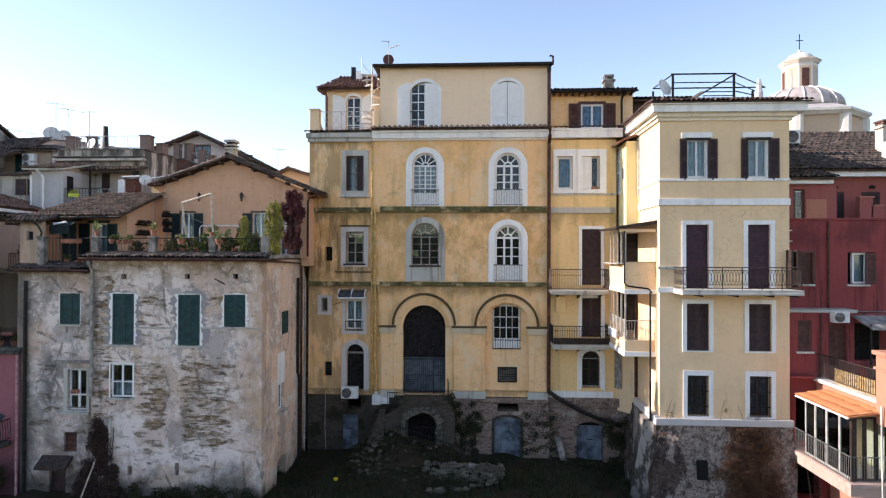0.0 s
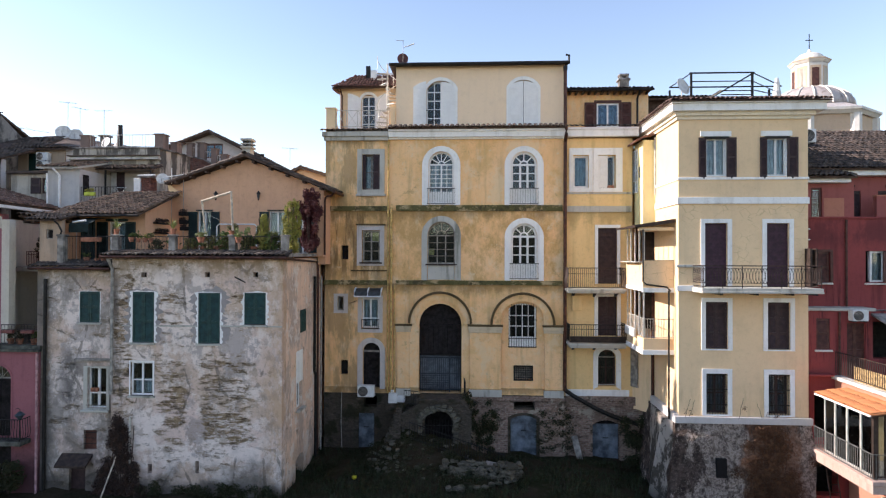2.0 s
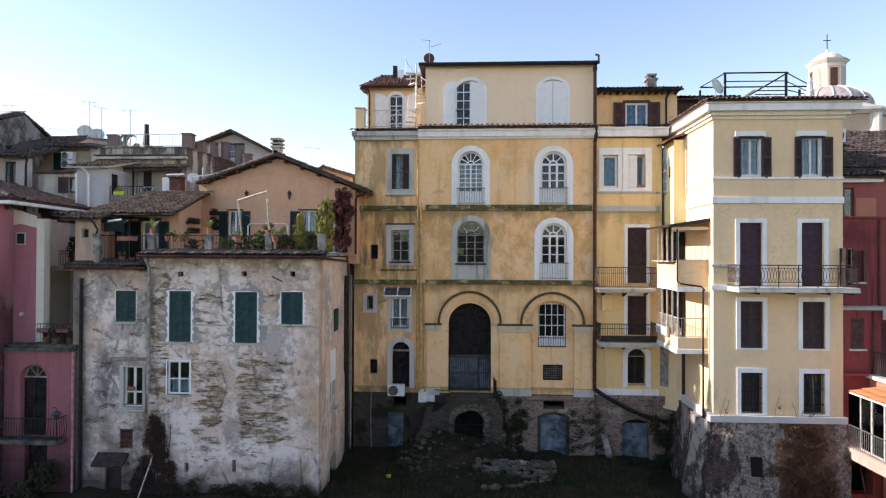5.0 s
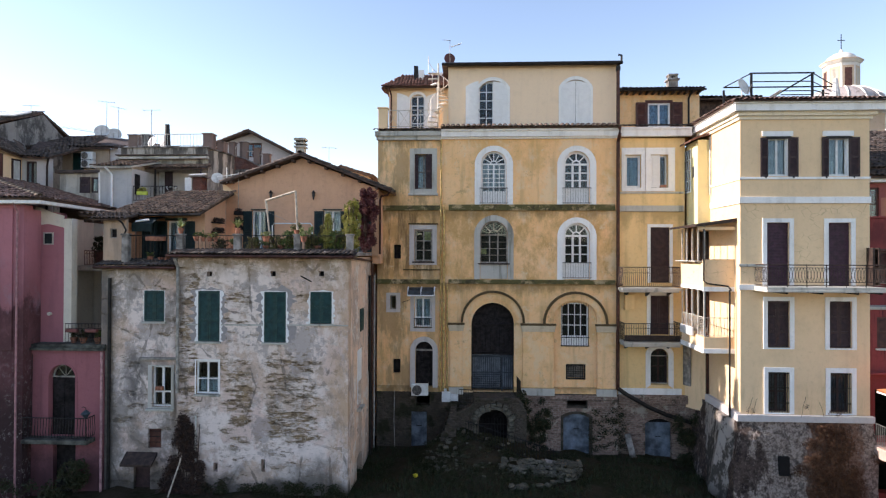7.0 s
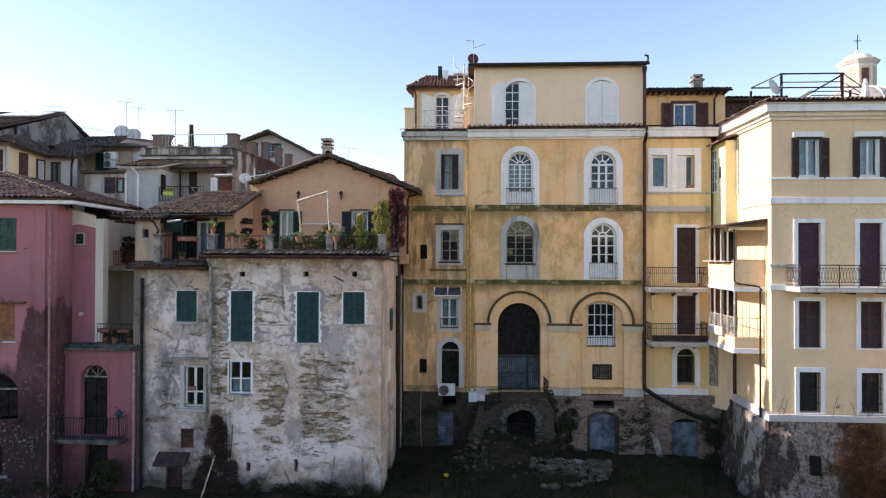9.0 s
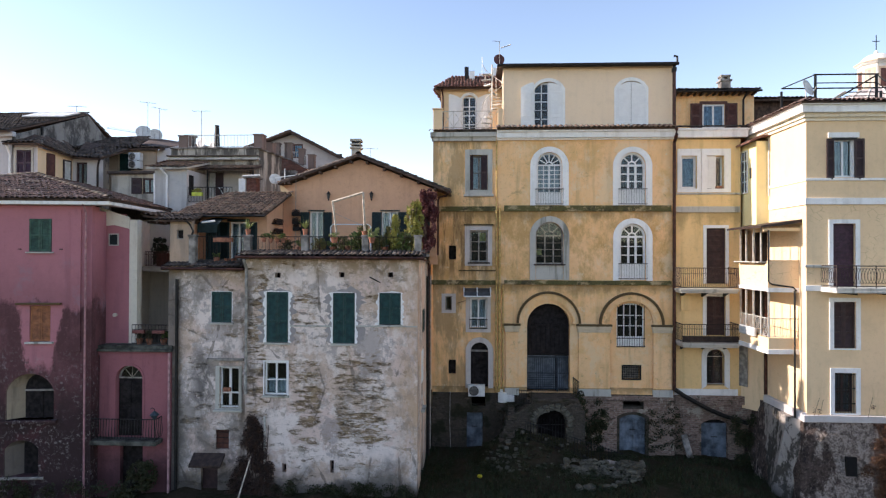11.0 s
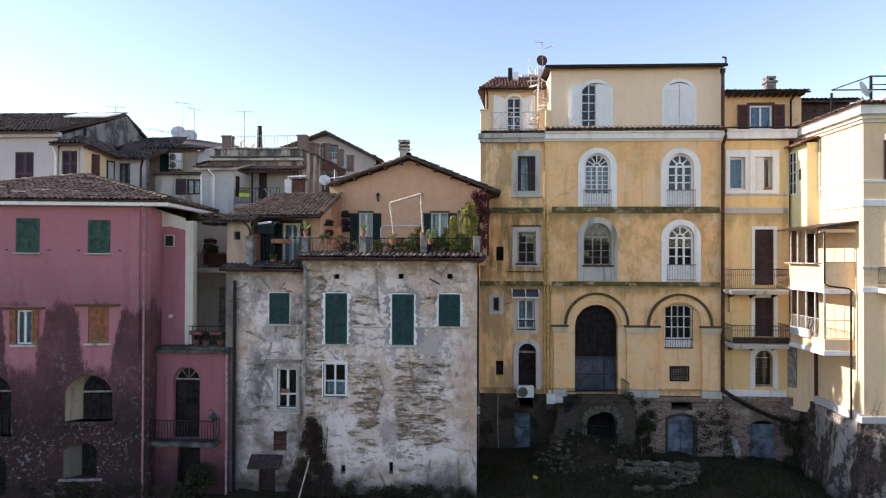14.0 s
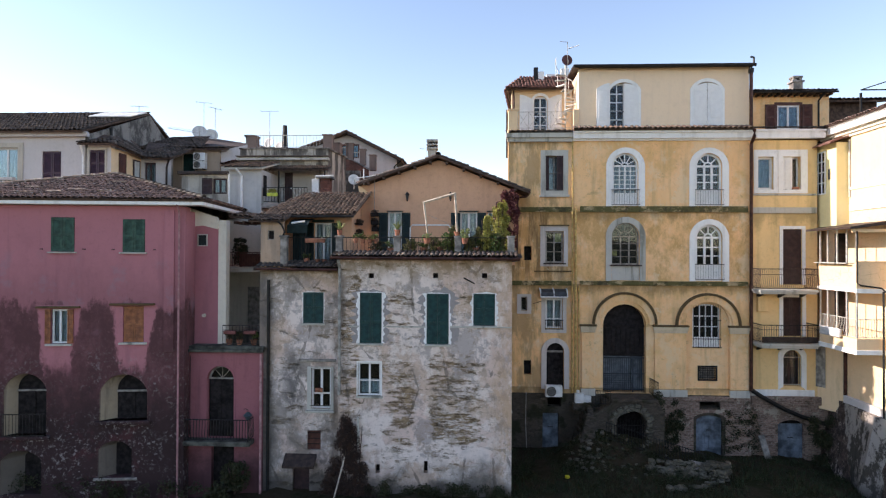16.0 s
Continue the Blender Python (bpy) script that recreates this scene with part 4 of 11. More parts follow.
def railing(parent, pts, z0, z1, material, gap=0.11, r=0.009, bulge=0.0, mid=True, posts=0.02, name="railing"):
    """Rails along a run of plan points with single balusters; a bulge curves each baluster outwards and in."""
    bm = bmesh.new()
    for z, rr in ((z1, 0.018), (z0 + 0.07, 0.013)) + (((z0 + z1) / 2 + 0.2, 0.011),) * bool(mid):
        tube(bm, [(x, y, z) for x, y in pts], rr, 6)
    rail = part(name, bm, material, parent)
    h = z1 - z0 - 0.07
    b = bmesh.new()
    if bulge:
        prof = [(0, 0.0), (0.5, 0.12), (1.0, 0.28), (0.75, 0.45), (0.2, 0.65), (0.0, 1.0)]
        tube(b, [(0, -bulge * q, h * t) for q, t in prof], r, 4)
    else:
        tube(b, [(0, 0, 0), (0, 0, h)], r, 4)
    me = shared("baluster", b, material)
    for (xa, ya), (xb, yb) in zip(pts, pts[1:]):
        n = max(1, round(math.hypot(xb - xa, yb - ya) / gap))
        turn = math.atan2(yb - ya, xb - xa)
        for k in range(n + 1):
            t = k / n
            piece("baluster", me, rail if rail.parent is None or rail.parent.parent is None else rail.parent, Matrix.Translation((xa + (xb - xa) * t, ya + (yb - ya) * t, z0 + 0.07)) @ Matrix.Rotation(turn, 4, "Z"))
    return rail


# ---- roofs ----
def cover_tile(length=0.44, w=0.11, seg=5):
    """A curved clay tile that tapers up the slope; local x across, y up the slope."""
    bm = bmesh.new()
    loops = []
    for y, k, lift in ((0, 1.0, 0.025), (length, 0.8, 0.0)):
        for s in (1.0, 0.86):
            loops.append([bm.verts.new((w * k * s * math.cos(math.pi * (1 - i / seg)), y, lift + w * k * s * 0.8 * math.sin(math.pi * i / seg))) for i in range(seg + 1)])
    o0, i0, o1, i1 = loops
    for i in range(seg):
        bm.faces.new((o0[i], o0[i + 1], o1[i + 1], o1[i]))
        bm.faces.new((o0[i], i0[i], i0[i + 1], o0[i + 1]))
    return bm


def inside(p, poly):
    hit, n = False, len(poly)
    for i in range(n):
        (x0, y0), (x1, y1) = poly[i], poly[(i + 1) % n]
        if (y0 > p[1]) != (y1 > p[1]) and p[0] < (x1 - x0) * (p[1] - y0) / (y1 - y0) + x0:
            hit = not hit
    return hit


def slope(parent, corners, material, thick=0.08, pitch=0.195, step=0.31, w=0.094, deck=None, seed=1, name="roof", clay=True, singles=0):
    """A tiled roof plane. corners: eave start, eave end, then on round the plane. The deck is one part, its clay tiles another."""
    cs = [Vector(c) for c in corners]
    ux = (cs[1] - cs[0]).normalized()
    nz = ux.cross(cs[2] - cs[1]).normalized()
    if nz.z < 0:
        nz = -nz
    uy = nz.cross(ux)
    flat = [((c - cs[0]).dot(ux), (c - cs[0]).dot(uy)) for c in cs]
    bm = bmesh.new()
    a = [bm.verts.new(c) for c in cs]
    b = [bm.verts.new(c - nz * thick) for c in cs]
    bm.faces.new(a)
    bm.faces.new(b[::-1])
    for i in range(len(cs)):
        j = (i + 1) % len(cs)
        bm.faces.new((a[i], b[i], b[j], a[j]))
    deck_ob = part(name, bm, deck or material, parent)
    if not clay:
        return deck_ob
    rng = random.Random(seed)
    t = cover_tile(step * 1.2, w)
    tv = np.array([v.co[:] for v in t.verts])
    t.verts.index_update()
    tf = np.array([[v.index for v in f.verts] for f in t.faces])
    t.free()
    vs, fs, count = [], [], 0
    us, vv = [p[0] for p in flat], [p[1] for p in flat]
    frame_m = Matrix.Translation(cs[0]) @ Matrix((ux, uy, nz)).transposed().to_4x4()
    me = shared("roof_tile", cover_tile(step * 1.2, w), material, True) if singles else None
    v = min(vv) - 0.06
    while v < max(vv) - step * 0.3:
        u = min(us) + pitch / 2
        while u < max(us):
            if inside((u, v + step * 0.5), flat) and singles > 0:
                singles -= 1
                piece("roof_tile", me, parent, frame_m @ Matrix.Translation((u + rng.uniform(-0.018, 0.018), v + rng.uniform(-0.03, 0.03), rng.uniform(0, 0.02))) @ Matrix.Rotation(rng.uniform(-0.07, 0.07), 4, "Z"))
            elif inside((u, v + step * 0.5), flat):
                du, dv, tw = rng.uniform(-0.018, 0.018), rng.uniform(-0.03, 0.03), rng.uniform(-0.07, 0.07)
                q = tv.copy()
                x = q[:, 0] * math.cos(tw) - q[:, 1] * math.sin(tw)
                y = q[:, 0] * math.sin(tw) + q[:, 1] * math.cos(tw)
                z = q[:, 2] + rng.uniform(0, 0.02)
                p = np.array(cs[0])[None] + np.outer(x + u + du, ux) + np.outer(y + v + dv, uy) + np.outer(z, nz)
                vs.append(p)
                fs.append(tf + count)
                count += len(tv)
            u += pitch
        v += step
    if vs:
        raw("roof_tiles", np.concatenate(vs).tolist(), np.concatenate(fs).tolist(), material, parent, True, "stuff")
    return deck_ob


def ridge_tiles(parent, p0, p1, material, r=0.12, step=0.36):
    """A row of half-round tiles along a ridge or hip, each a piece."""
    p0, p1 = Vector(p0), Vector(p1)
    d = p1 - p0
    me = shared("ridge_tile", cover_tile(step * 1.15, r, 6), material, True)
    turn = d.to_track_quat("Y", "Z").to_matrix().to_4x4()
    n = int(d.length / step)
    for k in range(n):
        piece("ridge_tile", me, parent, Matrix.Translation(p0 + d * (k / n)) @ turn)


# ---- plants ----
def leaves(name, spots, n, size, material, parent=None, seed=1, label="", category="plant", kind="", long=1.0):
    """Many small folded leaves gathered in clumps (x, y, z, rx, ry, rz)."""
    rng = np.random.default_rng(seed)
    spots = np.array(spots, float)
    pick = rng.integers(0, len(spots), n)
    d = rng.normal(size=(n, 3))
    d /= np.linalg.norm(d, axis=1)[:, None]
    rad = rng.random(n) ** 0.45
    c = spots[pick, :3] + d * spots[pick, 3:6] * rad[:, None]
    a = rng.normal(size=(n, 3)) + np.array([0, 0, 0.3])
    a /= np.linalg.norm(a, axis=1)[:, None]
    b = np.cross(a, rng.normal(size=(n, 3)))
    b /= np.linalg.norm(b, axis=1)[:, None]
    nn = np.cross(a, b)
    s = size * rng.uniform(0.6, 1.3, n)[:, None]
    v = np.stack([c - a * s * long, c + b * s * 0.5 + nn * s * 0.12, c + a * s * long, c - b * s * 0.5 + nn * s * 0.12], 1).reshape(-1, 3)
    k = np.arange(n)[:, None] * 4
    f = np.concatenate([k + np.array([[0, 1, 2]]), k + np.array([[0, 2, 3]])])
    return raw(name, v.tolist(), f.tolist(), material, parent, False, kind, label, "" if parent is not None else category)


def lumpy(x, y, z, rx, ry, rz, n, seed, k=0.5):
    """A cloud of n clumps in an uneven ellipsoid."""
    rng = random.Random(seed)
    out = []
    for _ in range(n):
        while True:
            p = [rng.uniform(-1, 1) for _ in range(3)]
            if sum(q * q for q in p) < 1:
                break
        s = rng.uniform(0.6, 1.2) * k
        out.append((x + p[0] * rx, y + p[1] * ry, z + p[2] * rz, rx * s, ry * s, rz * s))
    return out

# ---- the large ochre house ----
CAPITALCREAM = stucco("pale_capital_plaster", (0.66, 0.54, 0.38), (0.56, 0.45, 0.31), (0.28, 0.22, 0.15), 0.5, 0.6, 0.25)
STONETRIM = stucco("worn_pinkish_trim", (0.62, 0.56, 0.52), (0.50, 0.45, 0.42), (0.24, 0.21, 0.19), 0.5, 0.6, 0.3)


def palazzo():
    Y = 25.33
    h = thing("palazzo", "tall ochre plastered old house with white arched windows", "house", (-0.4, 25.4, 0))
    w3a, w3b = (-2.68, -1.56, 11.12, 13.45), (0.92, 2.05, 11.12, 13.43)
    w2a, w2b = (-2.72, -1.50, 8.53, 10.38), (0.93, 2.06, 7.84, 10.30)
    holes = [arch(*w3a), arch(*w3b), arch(*w2a), arch(*w2b),
             rect(-5.61, -4.83, 11.79, 13.34), rect(-5.61, -4.81, 8.59, 10.0), rect(-6.54, -6.21, 8.71, 9.33),
             rect(-6.68, -6.40, 6.47, 7.09), rect(-5.60, -4.84, 5.69, 7.02), arch(-3.08, -1.21, 2.9, 6.79),
             arch(0.5, 2.38, 3.08, 6.93, n=18), arch(-5.55, -4.78, 3.07, 5.06), rect(-6.54, -6.21, 3.64, 4.28)]
    part("wall", holed(rect(-7.25, 3.26, 2.85, 14.05), holes, Y, Y + 0.5), OCHRE, h)
    part("recess_wall", holed(rect(0.45, 2.45, 3.0, 7.0), [arch(0.84, 2.04, 4.88, 6.82, 0.22), rect(1.09, 1.87, 3.49, 4.09)], Y + 0.14, Y + 0.4), OCHRE, h)
    # stone base with cellar openings
    part("base_wall", holed(rect(-7.25, 3.26, -1.2, 2.85), [rect(-5.72, -5.02, 0.30, 1.99), arch(0.92, 2.05, 0.25, 2.0, 0.18), rect(1.09, 1.92, 2.32, 2.84),
                            rect(-5.5, -4.9, 2.25, 2.75)], Y - 0.06, Y + 0.5), RUBBLE, h)
    # plain shell: sides, back, floors and inner walls with room shade in their colour
    part("side_wall", plan(bmesh.new(), [(-7.25, Y + 0.5), (-6.85, Y + 0.5), (-5.8, 36), (-6.2, 36)], -1.2, 14.05), OCHRE, h)
    part("side_wall", boxes((6.0, 6.4, Y + 0.8, 36, -1.2, 14.05)), OCHRE, h)
    part("back_wall", boxes((-6.2, 6.4, 36, 36.4, -1.2, 17)), OCHRE, h)
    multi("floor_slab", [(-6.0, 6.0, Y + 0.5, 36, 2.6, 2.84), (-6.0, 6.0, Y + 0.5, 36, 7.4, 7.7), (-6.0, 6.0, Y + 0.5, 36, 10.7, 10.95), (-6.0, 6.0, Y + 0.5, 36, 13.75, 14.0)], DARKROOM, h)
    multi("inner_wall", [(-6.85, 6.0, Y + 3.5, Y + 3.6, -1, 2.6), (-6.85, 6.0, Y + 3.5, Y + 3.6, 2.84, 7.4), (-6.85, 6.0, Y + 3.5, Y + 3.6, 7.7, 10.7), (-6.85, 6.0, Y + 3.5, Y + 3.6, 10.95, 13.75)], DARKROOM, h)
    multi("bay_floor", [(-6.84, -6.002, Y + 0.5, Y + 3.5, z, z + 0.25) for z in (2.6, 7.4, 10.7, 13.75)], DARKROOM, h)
    # attic storey
    A = Y + 0.12
    part("attic_wall", holed(rect(-4.14, 3.26, 14.0, 17.24), [arch(-2.82, -1.5, 14.5, 16.6, 0.45), arch(0.80, 2.12, 14.5, 16.6, 0.45)], A, A + 0.4), PALE, h)
    multi("attic_side", [(-4.14, -3.74, A + 0.4, 34, 14.0, 17.1), (2.86, 3.26, A + 0.4, 34, 14.0, 17.1)], PALE, h)
    part("attic_roof", boxes((-4.42, 3.36, A - 0.28, 34.3, 17.24, 17.33)), IRONBROWN, h)
    part("attic_inner_wall", boxes((-3.7, 2.8, A + 2.5, A + 2.6, 14.0, 17.2)), DARKROOM, h)
    part("gutter", tube(bmesh.new(), [(-4.42, A - 0.3, 17.26), (3.42, A - 0.3, 17.24)], 0.07, 8), IRON, h)
    # cornice with a tile row
    multi("cornice", [(-4.43, 3.3, Y - 0.22, Y, 14.06, 14.30), (-4.43, 3.3, Y - 0.30, Y, 14.30, 14.38), (-4.43, 3.3, Y - 0.10, Y, 13.98, 14.06)], TRIM, h)
    multi("cornice", [(-7.30, -4.45, Y - 0.12, Y, 13.95, 14.12), (-7.36, -4.45, Y - 0.22, Y + 0.2, 14.12, 14.32)], DIRTYTRIM, h, "crumbling grey cornice")
    me = shared("eave_tile", cover_tile(0.5, 0.112), TILE, True)
    rng = random.Random(5)
    for k in range(34):
        x = -4.36 + k * 0.226
        piece("eave_tile", me, h, Matrix.Translation((x, Y - 0.46, 14.40)) @ Matrix.Rotation(rng.uniform(-0.05, 0.05), 4, "Z") @ Matrix.Rotation(0.42, 4, "X"))
    for k in range(13):
        piece("eave_tile", me, h, Matrix.Translation((-7.32 + k * 0.226, Y - 0.28, 14.33)) @ Matrix.Rotation(rng.uniform(-0.08, 0.08), 4, "Z") @ Matrix.Rotation(0.28, 4, "X"))
    part("eave_board", boxes((-4.43, 3.3, Y - 0.36, Y, 14.382, 14.50)), WOODBEAM, h)
    # string courses
    multi("string_course", [(-7.30, -4.47, Y - 0.07, Y - 0.002, 10.84, 11.06), (-4.1, 3.14, Y - 0.07, Y - 0.002, 10.84, 11.10)], MOSSBAND, h, "mossy string course", bevel=0.01)
    multi("string_course", [(-7.30, -4.47, Y - 0.08, Y - 0.002, 7.60, 7.80), (-4.1, 3.14, Y - 0.08, Y - 0.002, 7.62, 7.81)], MOSSBAND, h, "mossy string course", bevel=0.01)
    # lower arcade: pilasters, capitals, arch mouldings
    for x0, x1 in ((-4.02, -3.47), (-0.85, 0.50), (2.38, 3.16)):
        part("pilaster", boxes((x0, x1, Y - 0.07, Y - 0.002, 3.08, 5.55), bevel=0.01), OCHRE, h)
        part("capital", boxes((x0 - 0.04, x1 + 0.04, Y - 0.12, Y - 0.002, 5.55, 5.68), (x0 - 0.07, x1 + 0.07, Y - 0.16, Y - 0.002, 5.68, 5.82), bevel=0.012), CAPITALCREAM, h)
        part("capital_cap", boxes((x0 - 0.09, x1 + 0.09, Y - 0.19, Y - 0.002, 5.824, 5.90)), MOULD, h)
        part("plinth_stone", boxes((x0 - 0.04, x1 + 0.04, Y - 0.13, Y - 0.002, 2.78, 3.08), bevel=0.015), DIRTYTRIM, h)
    for xc, zt in ((-2.15, 7.33), (1.44, 7.31)):
        r = 1.40
        a, b = arch(xc - r, xc + r, 5.9, zt, zt - 5.9, 24)[1:-1], arch(xc - r + 0.10, xc + r - 0.10, 5.9, zt - 0.10, zt - 6.0, 24)[1:-1]
        part("arch_moulding", ring(bmesh.new(), a, b, Y - 0.13, Y - 0.002, False), MOULD, h, "dark stained arch moulding")
        c, d = arch(xc - r + 0.10, xc + r - 0.10, 5.9, zt - 0.10, zt - 6.0, 24)[1:-1], arch(xc - r + 0.34, xc + r - 0.34, 5.9, zt - 0.38, zt - 6.28, 24)[1:-1]
        part("archivolt", ring(bmesh.new(), c, d, Y - 0.06, Y - 0.002, False), OCHRE, h)
    # arched windows with white surrounds
    for (x0, x1, z0, zt), bot in ((w3a, 11.10), (w3b, 11.10), (w2b, 7.82)):
        surround(h, arch(x0 - 0.28, x1 + 0.28, bot, zt + 0.24, n=20), arch(x0, x1, bot, zt, n=20), Y, TRIM, 0.05)
    x0, x1, z0, zt = w2a
    surround(h, arch(x0 - 0.25, x1 + 0.25, 7.82, zt + 0.25, n=20), arch(x0, x1, 7.82, zt, n=20), Y, DIRTYTRIM, 0.05)
    fan_window(h, *w3a, Y + 0.09, WHITE, 4, 6, 6, 0.3, 0.075, 0.045, 0.5, CURTAIN, "white arched window with small panes")
    fan_window(h, *w3b, Y + 0.09, WHITE, 3, 3, 4, 0.36, 0.09, 0.06, 0.62, None, "white arched window with a fan light")
    fan_window(h, *w2b, Y + 0.09, WHITE, 3, 3, 4, 0.36, 0.09, 0.06, 0.62, None, "white arched window with a fan light")
    fan_window(h, *w2a, Y + 0.12, OLDWOOD, 3, 4, 4, 0.4, 0.06, 0.034, 0.0, None, "old grey wooden arched window")
    for x0, x1, z0, z1, y in ((-2.69, -2.43, 8.92, 9.2, Y + 0.20), (-5.21, -4.89, 9.5, 9.9, Y + 0.19)):
        part("window_card", boxes((x0, x1, y, y + 0.01, z0, z1)), plain("yellowed_card", (0.55, 0.45, 0.16), 0.9), h, "yellowed card behind a pane")
    part("window_panel", boxes((-2.70, -1.52, Y - 0.03, Y + 0.1, 7.84, 8.47), bevel=0.01), DIRTYTRIM, h)
    part("sill", boxes((-2.80, -1.42, Y - 0.12, Y + 0.2, 8.47, 8.53), bevel=0.01), IRONBROWN, h)
    for x0, x1, z in ((-2.68, -1.56, 11.10), (0.92, 2.05, 11.10), (0.93, 2.06, 7.84)):
        rail = multi("window_guard", [(x0 - 0.06, x1 + 0.06, Y - 0.09, Y - 0.06, z + 0.70, z + 0.74), (x0 - 0.06, x1 + 0.06, Y - 0.09, Y - 0.06, z + 0.05, z + 0.08)], IRONGREY, h)
        me = shared("guard_bar", tube(bmesh.new(), [(0, 0, 0), (0, 0, 0.66)], 0.006, 4), IRONGREY)
        for k in range(12):
            piece("guard_bar", me, rail, Matrix.Translation((x0 - 0.04 + k * (x1 - x0 + 0.08) / 11, Y - 0.075, z + 0.06)))
    # attic windows with white shutters
    for x0 in (-2.82, 0.80):
        x1 = x0 + 1.32
        surround(h, arch(x0 - 0.08, x1 + 0.08, 14.44, 16.75, 0.47, 16), arch(x0, x1, 14.44, 16.6, 0.45, 16), A, TRIM, 0.03)
    casement(h, -2.80, -1.52, 14.52, 16.56, A + 0.1, WHITE, 4, 5, 0.04, 0.06)
    board(h, -3.37, -2.80, 14.52, 16.56, A - 0.08, WHITESHUT, lift=(-3.37, -2.80, 0.24, 0))
    board(h, -2.17, -1.5, 14.50, 16.56, A - 0.02, WHITESHUT, lift=(-2.17, -1.5, 0.0, 0.2))
    board(h, 0.80, 1.450, 14.50, 16.56, A - 0.02, WHITESHUT, lift=(0.80, 1.450, 0.24, 0.0))
    board(h, 1.470, 2.12, 14.50, 16.56, A - 0.02, WHITESHUT, lift=(1.470, 2.12, 0.0, 0.24))
    rl = multi("window_guard", [(-2.8, -2.18, A - 0.05, A - 0.03, 15.28, 15.31), (-2.8, -2.18, A - 0.05, A - 0.03, 14.56, 14.58)], IRON, h)
    for a, b in (((-2.8, 14.56), (-2.2, 15.28)), ((-2.2, 14.56), (-2.8, 15.28))):
        part("guard_bar", tube(bmesh.new(), [(a[0], A - 0.04, a[1]), (b[0], A - 0.04, b[1])], 0.009, 4), IRON, rl)
    # square windows of the narrow bay
    surround(h, rect(-5.83, -4.62, 11.54, 13.58), rect(-5.61, -4.83, 11.79, 13.34), Y, DIRTYTRIM, 0.04, closed=True)
    part("sill", boxes((-5.88, -4.57, Y - 0.10, Y, 11.50, 11.60), bevel=0.01), DIRTYTRIM, h)
    casement(h, -5.60, -4.84, 11.80, 13.33, Y + 0.2, OLDWOOD, 2, 2, curtain=CURTAIN)
    shutter(h, -5.12, -4.84, 11.80, 13.33, Y - 0.03, BROWN)
    shutter(h, -5.60, -5.46, 11.80, 13.33, Y + 0.02, BROWN)
    surround(h, rect(-5.83, -4.62, 8.44, 10.22), rect(-5.61, -4.81, 8.59, 10.0), Y, STONETRIM, 0.03, closed=True)
    part("lintel", boxes((-5.88, -4.57, Y - 0.09, Y - 0.002, 10.22, 10.28)), MOULD, h)
    casement(h, -5.60, -4.82, 8.60, 9.99, Y + 0.12, OLDWOOD, 2, 3, 0.04, curtain=None)
    part("sill", boxes((-5.70, -4.72, Y - 0.09, Y + 0.1, 8.53, 8.59)), IRONBROWN, h)
    part("moulding", boxes((-6.1, -4.45, Y - 0.05, Y - 0.002, 8.20, 8.25)), MOULD, h)
    # black sheets close the small openings in place of their shade
    multi("shaft_back", [(-6.6, -6.15, Y + 0.3, Y + 0.34, 8.65, 9.4), (-6.6, -6.15, Y + 0.2, Y + 0.24, 3.6, 4.3)], DARKDOOR, h)
    surround(h, rect(-6.85, -6.22, 6.34, 7.20), rect(-6.68, -6.40, 6.47, 7.09), Y, STONETRIM, 0.03, closed=True)
    casement(h, -6.67, -6.41, 6.48, 7.08, Y + 0.1, OLDWOOD, 1, 1, frame_w=0.04)
    surround(h, rect(-5.78, -4.68, 5.50, 7.12), rect(-5.60, -4.84, 5.69, 7.02), Y, STONETRIM, 0.02, closed=True)
    casement(h, -5.59, -4.85, 5.70, 7.01, Y + 0.1, WHITE, 2, 2, 0.05, curtain=CURTAIN, cross=(0.3,))
    rail = multi("window_guard", [(-5.62, -4.82, Y - 0.06, Y - 0.03, 6.05, 6.08), (-5.62, -4.82, Y - 0.06, Y - 0.03, 5.66, 5.69)], IRON, h)
    me = shared("guard_bar", tube(bmesh.new(), [(0, 0, 0), (0, 0, 0.38)], 0.008, 4), IRON)
    for k in range(9):
        piece("guard_bar", me, rail, Matrix.Translation((-5.6 + k * 0.095, Y - 0.045, 5.68)))
    # clear awning over that window
    bm = bmesh.new()
    for x in (-5.86, -5.28, -4.70):
        tube(bm, [(x, Y, 7.46), (x, Y - 0.18, 7.44), (x, Y - 0.36, 7.33), (x, Y - 0.44, 7.12)], 0.03, 6)
    tube(bm, [(-5.86, Y - 0.44, 7.11), (-4.70, Y - 0.44, 7.11)], 0.035, 6)
    aw = part("awning", bm, WHITE, h, "small arched awning with a white frame")
    prof = [(0.0, 7.45), (-0.18, 7.43), (-0.36, 7.32), (-0.44, 7.13)]
    bm = bmesh.new()
    v = [[bm.verts.new((x, Y + a, z)) for a, z in prof] for x in (-5.86, -4.70)]
    for k in range(3):
        bm.faces.new((v[0][k], v[0][k + 1], v[1][k + 1], v[1][k]))
    part("awning_sheet", bm, DARKPLASTIC, aw, "smoked plastic sheet")
    # small arched door with its air conditioner
    surround(h, arch(-5.78, -4.56, 3.05, 5.28, n=20), arch(-5.55, -4.78, 3.05, 5.06, n=20), Y, STONETRIM, 0.05)
    d = part("door", prism(bmesh.new(), arch(-5.55, -4.78, 3.07, 5.06), Y + 0.22, Y + 0.28), DARKDOOR, h, "dark arched door")
    part("door_rail", boxes((-5.55, -4.78, Y + 0.16, Y + 0.22, 4.62, 4.70)), OLDWOOD, d)
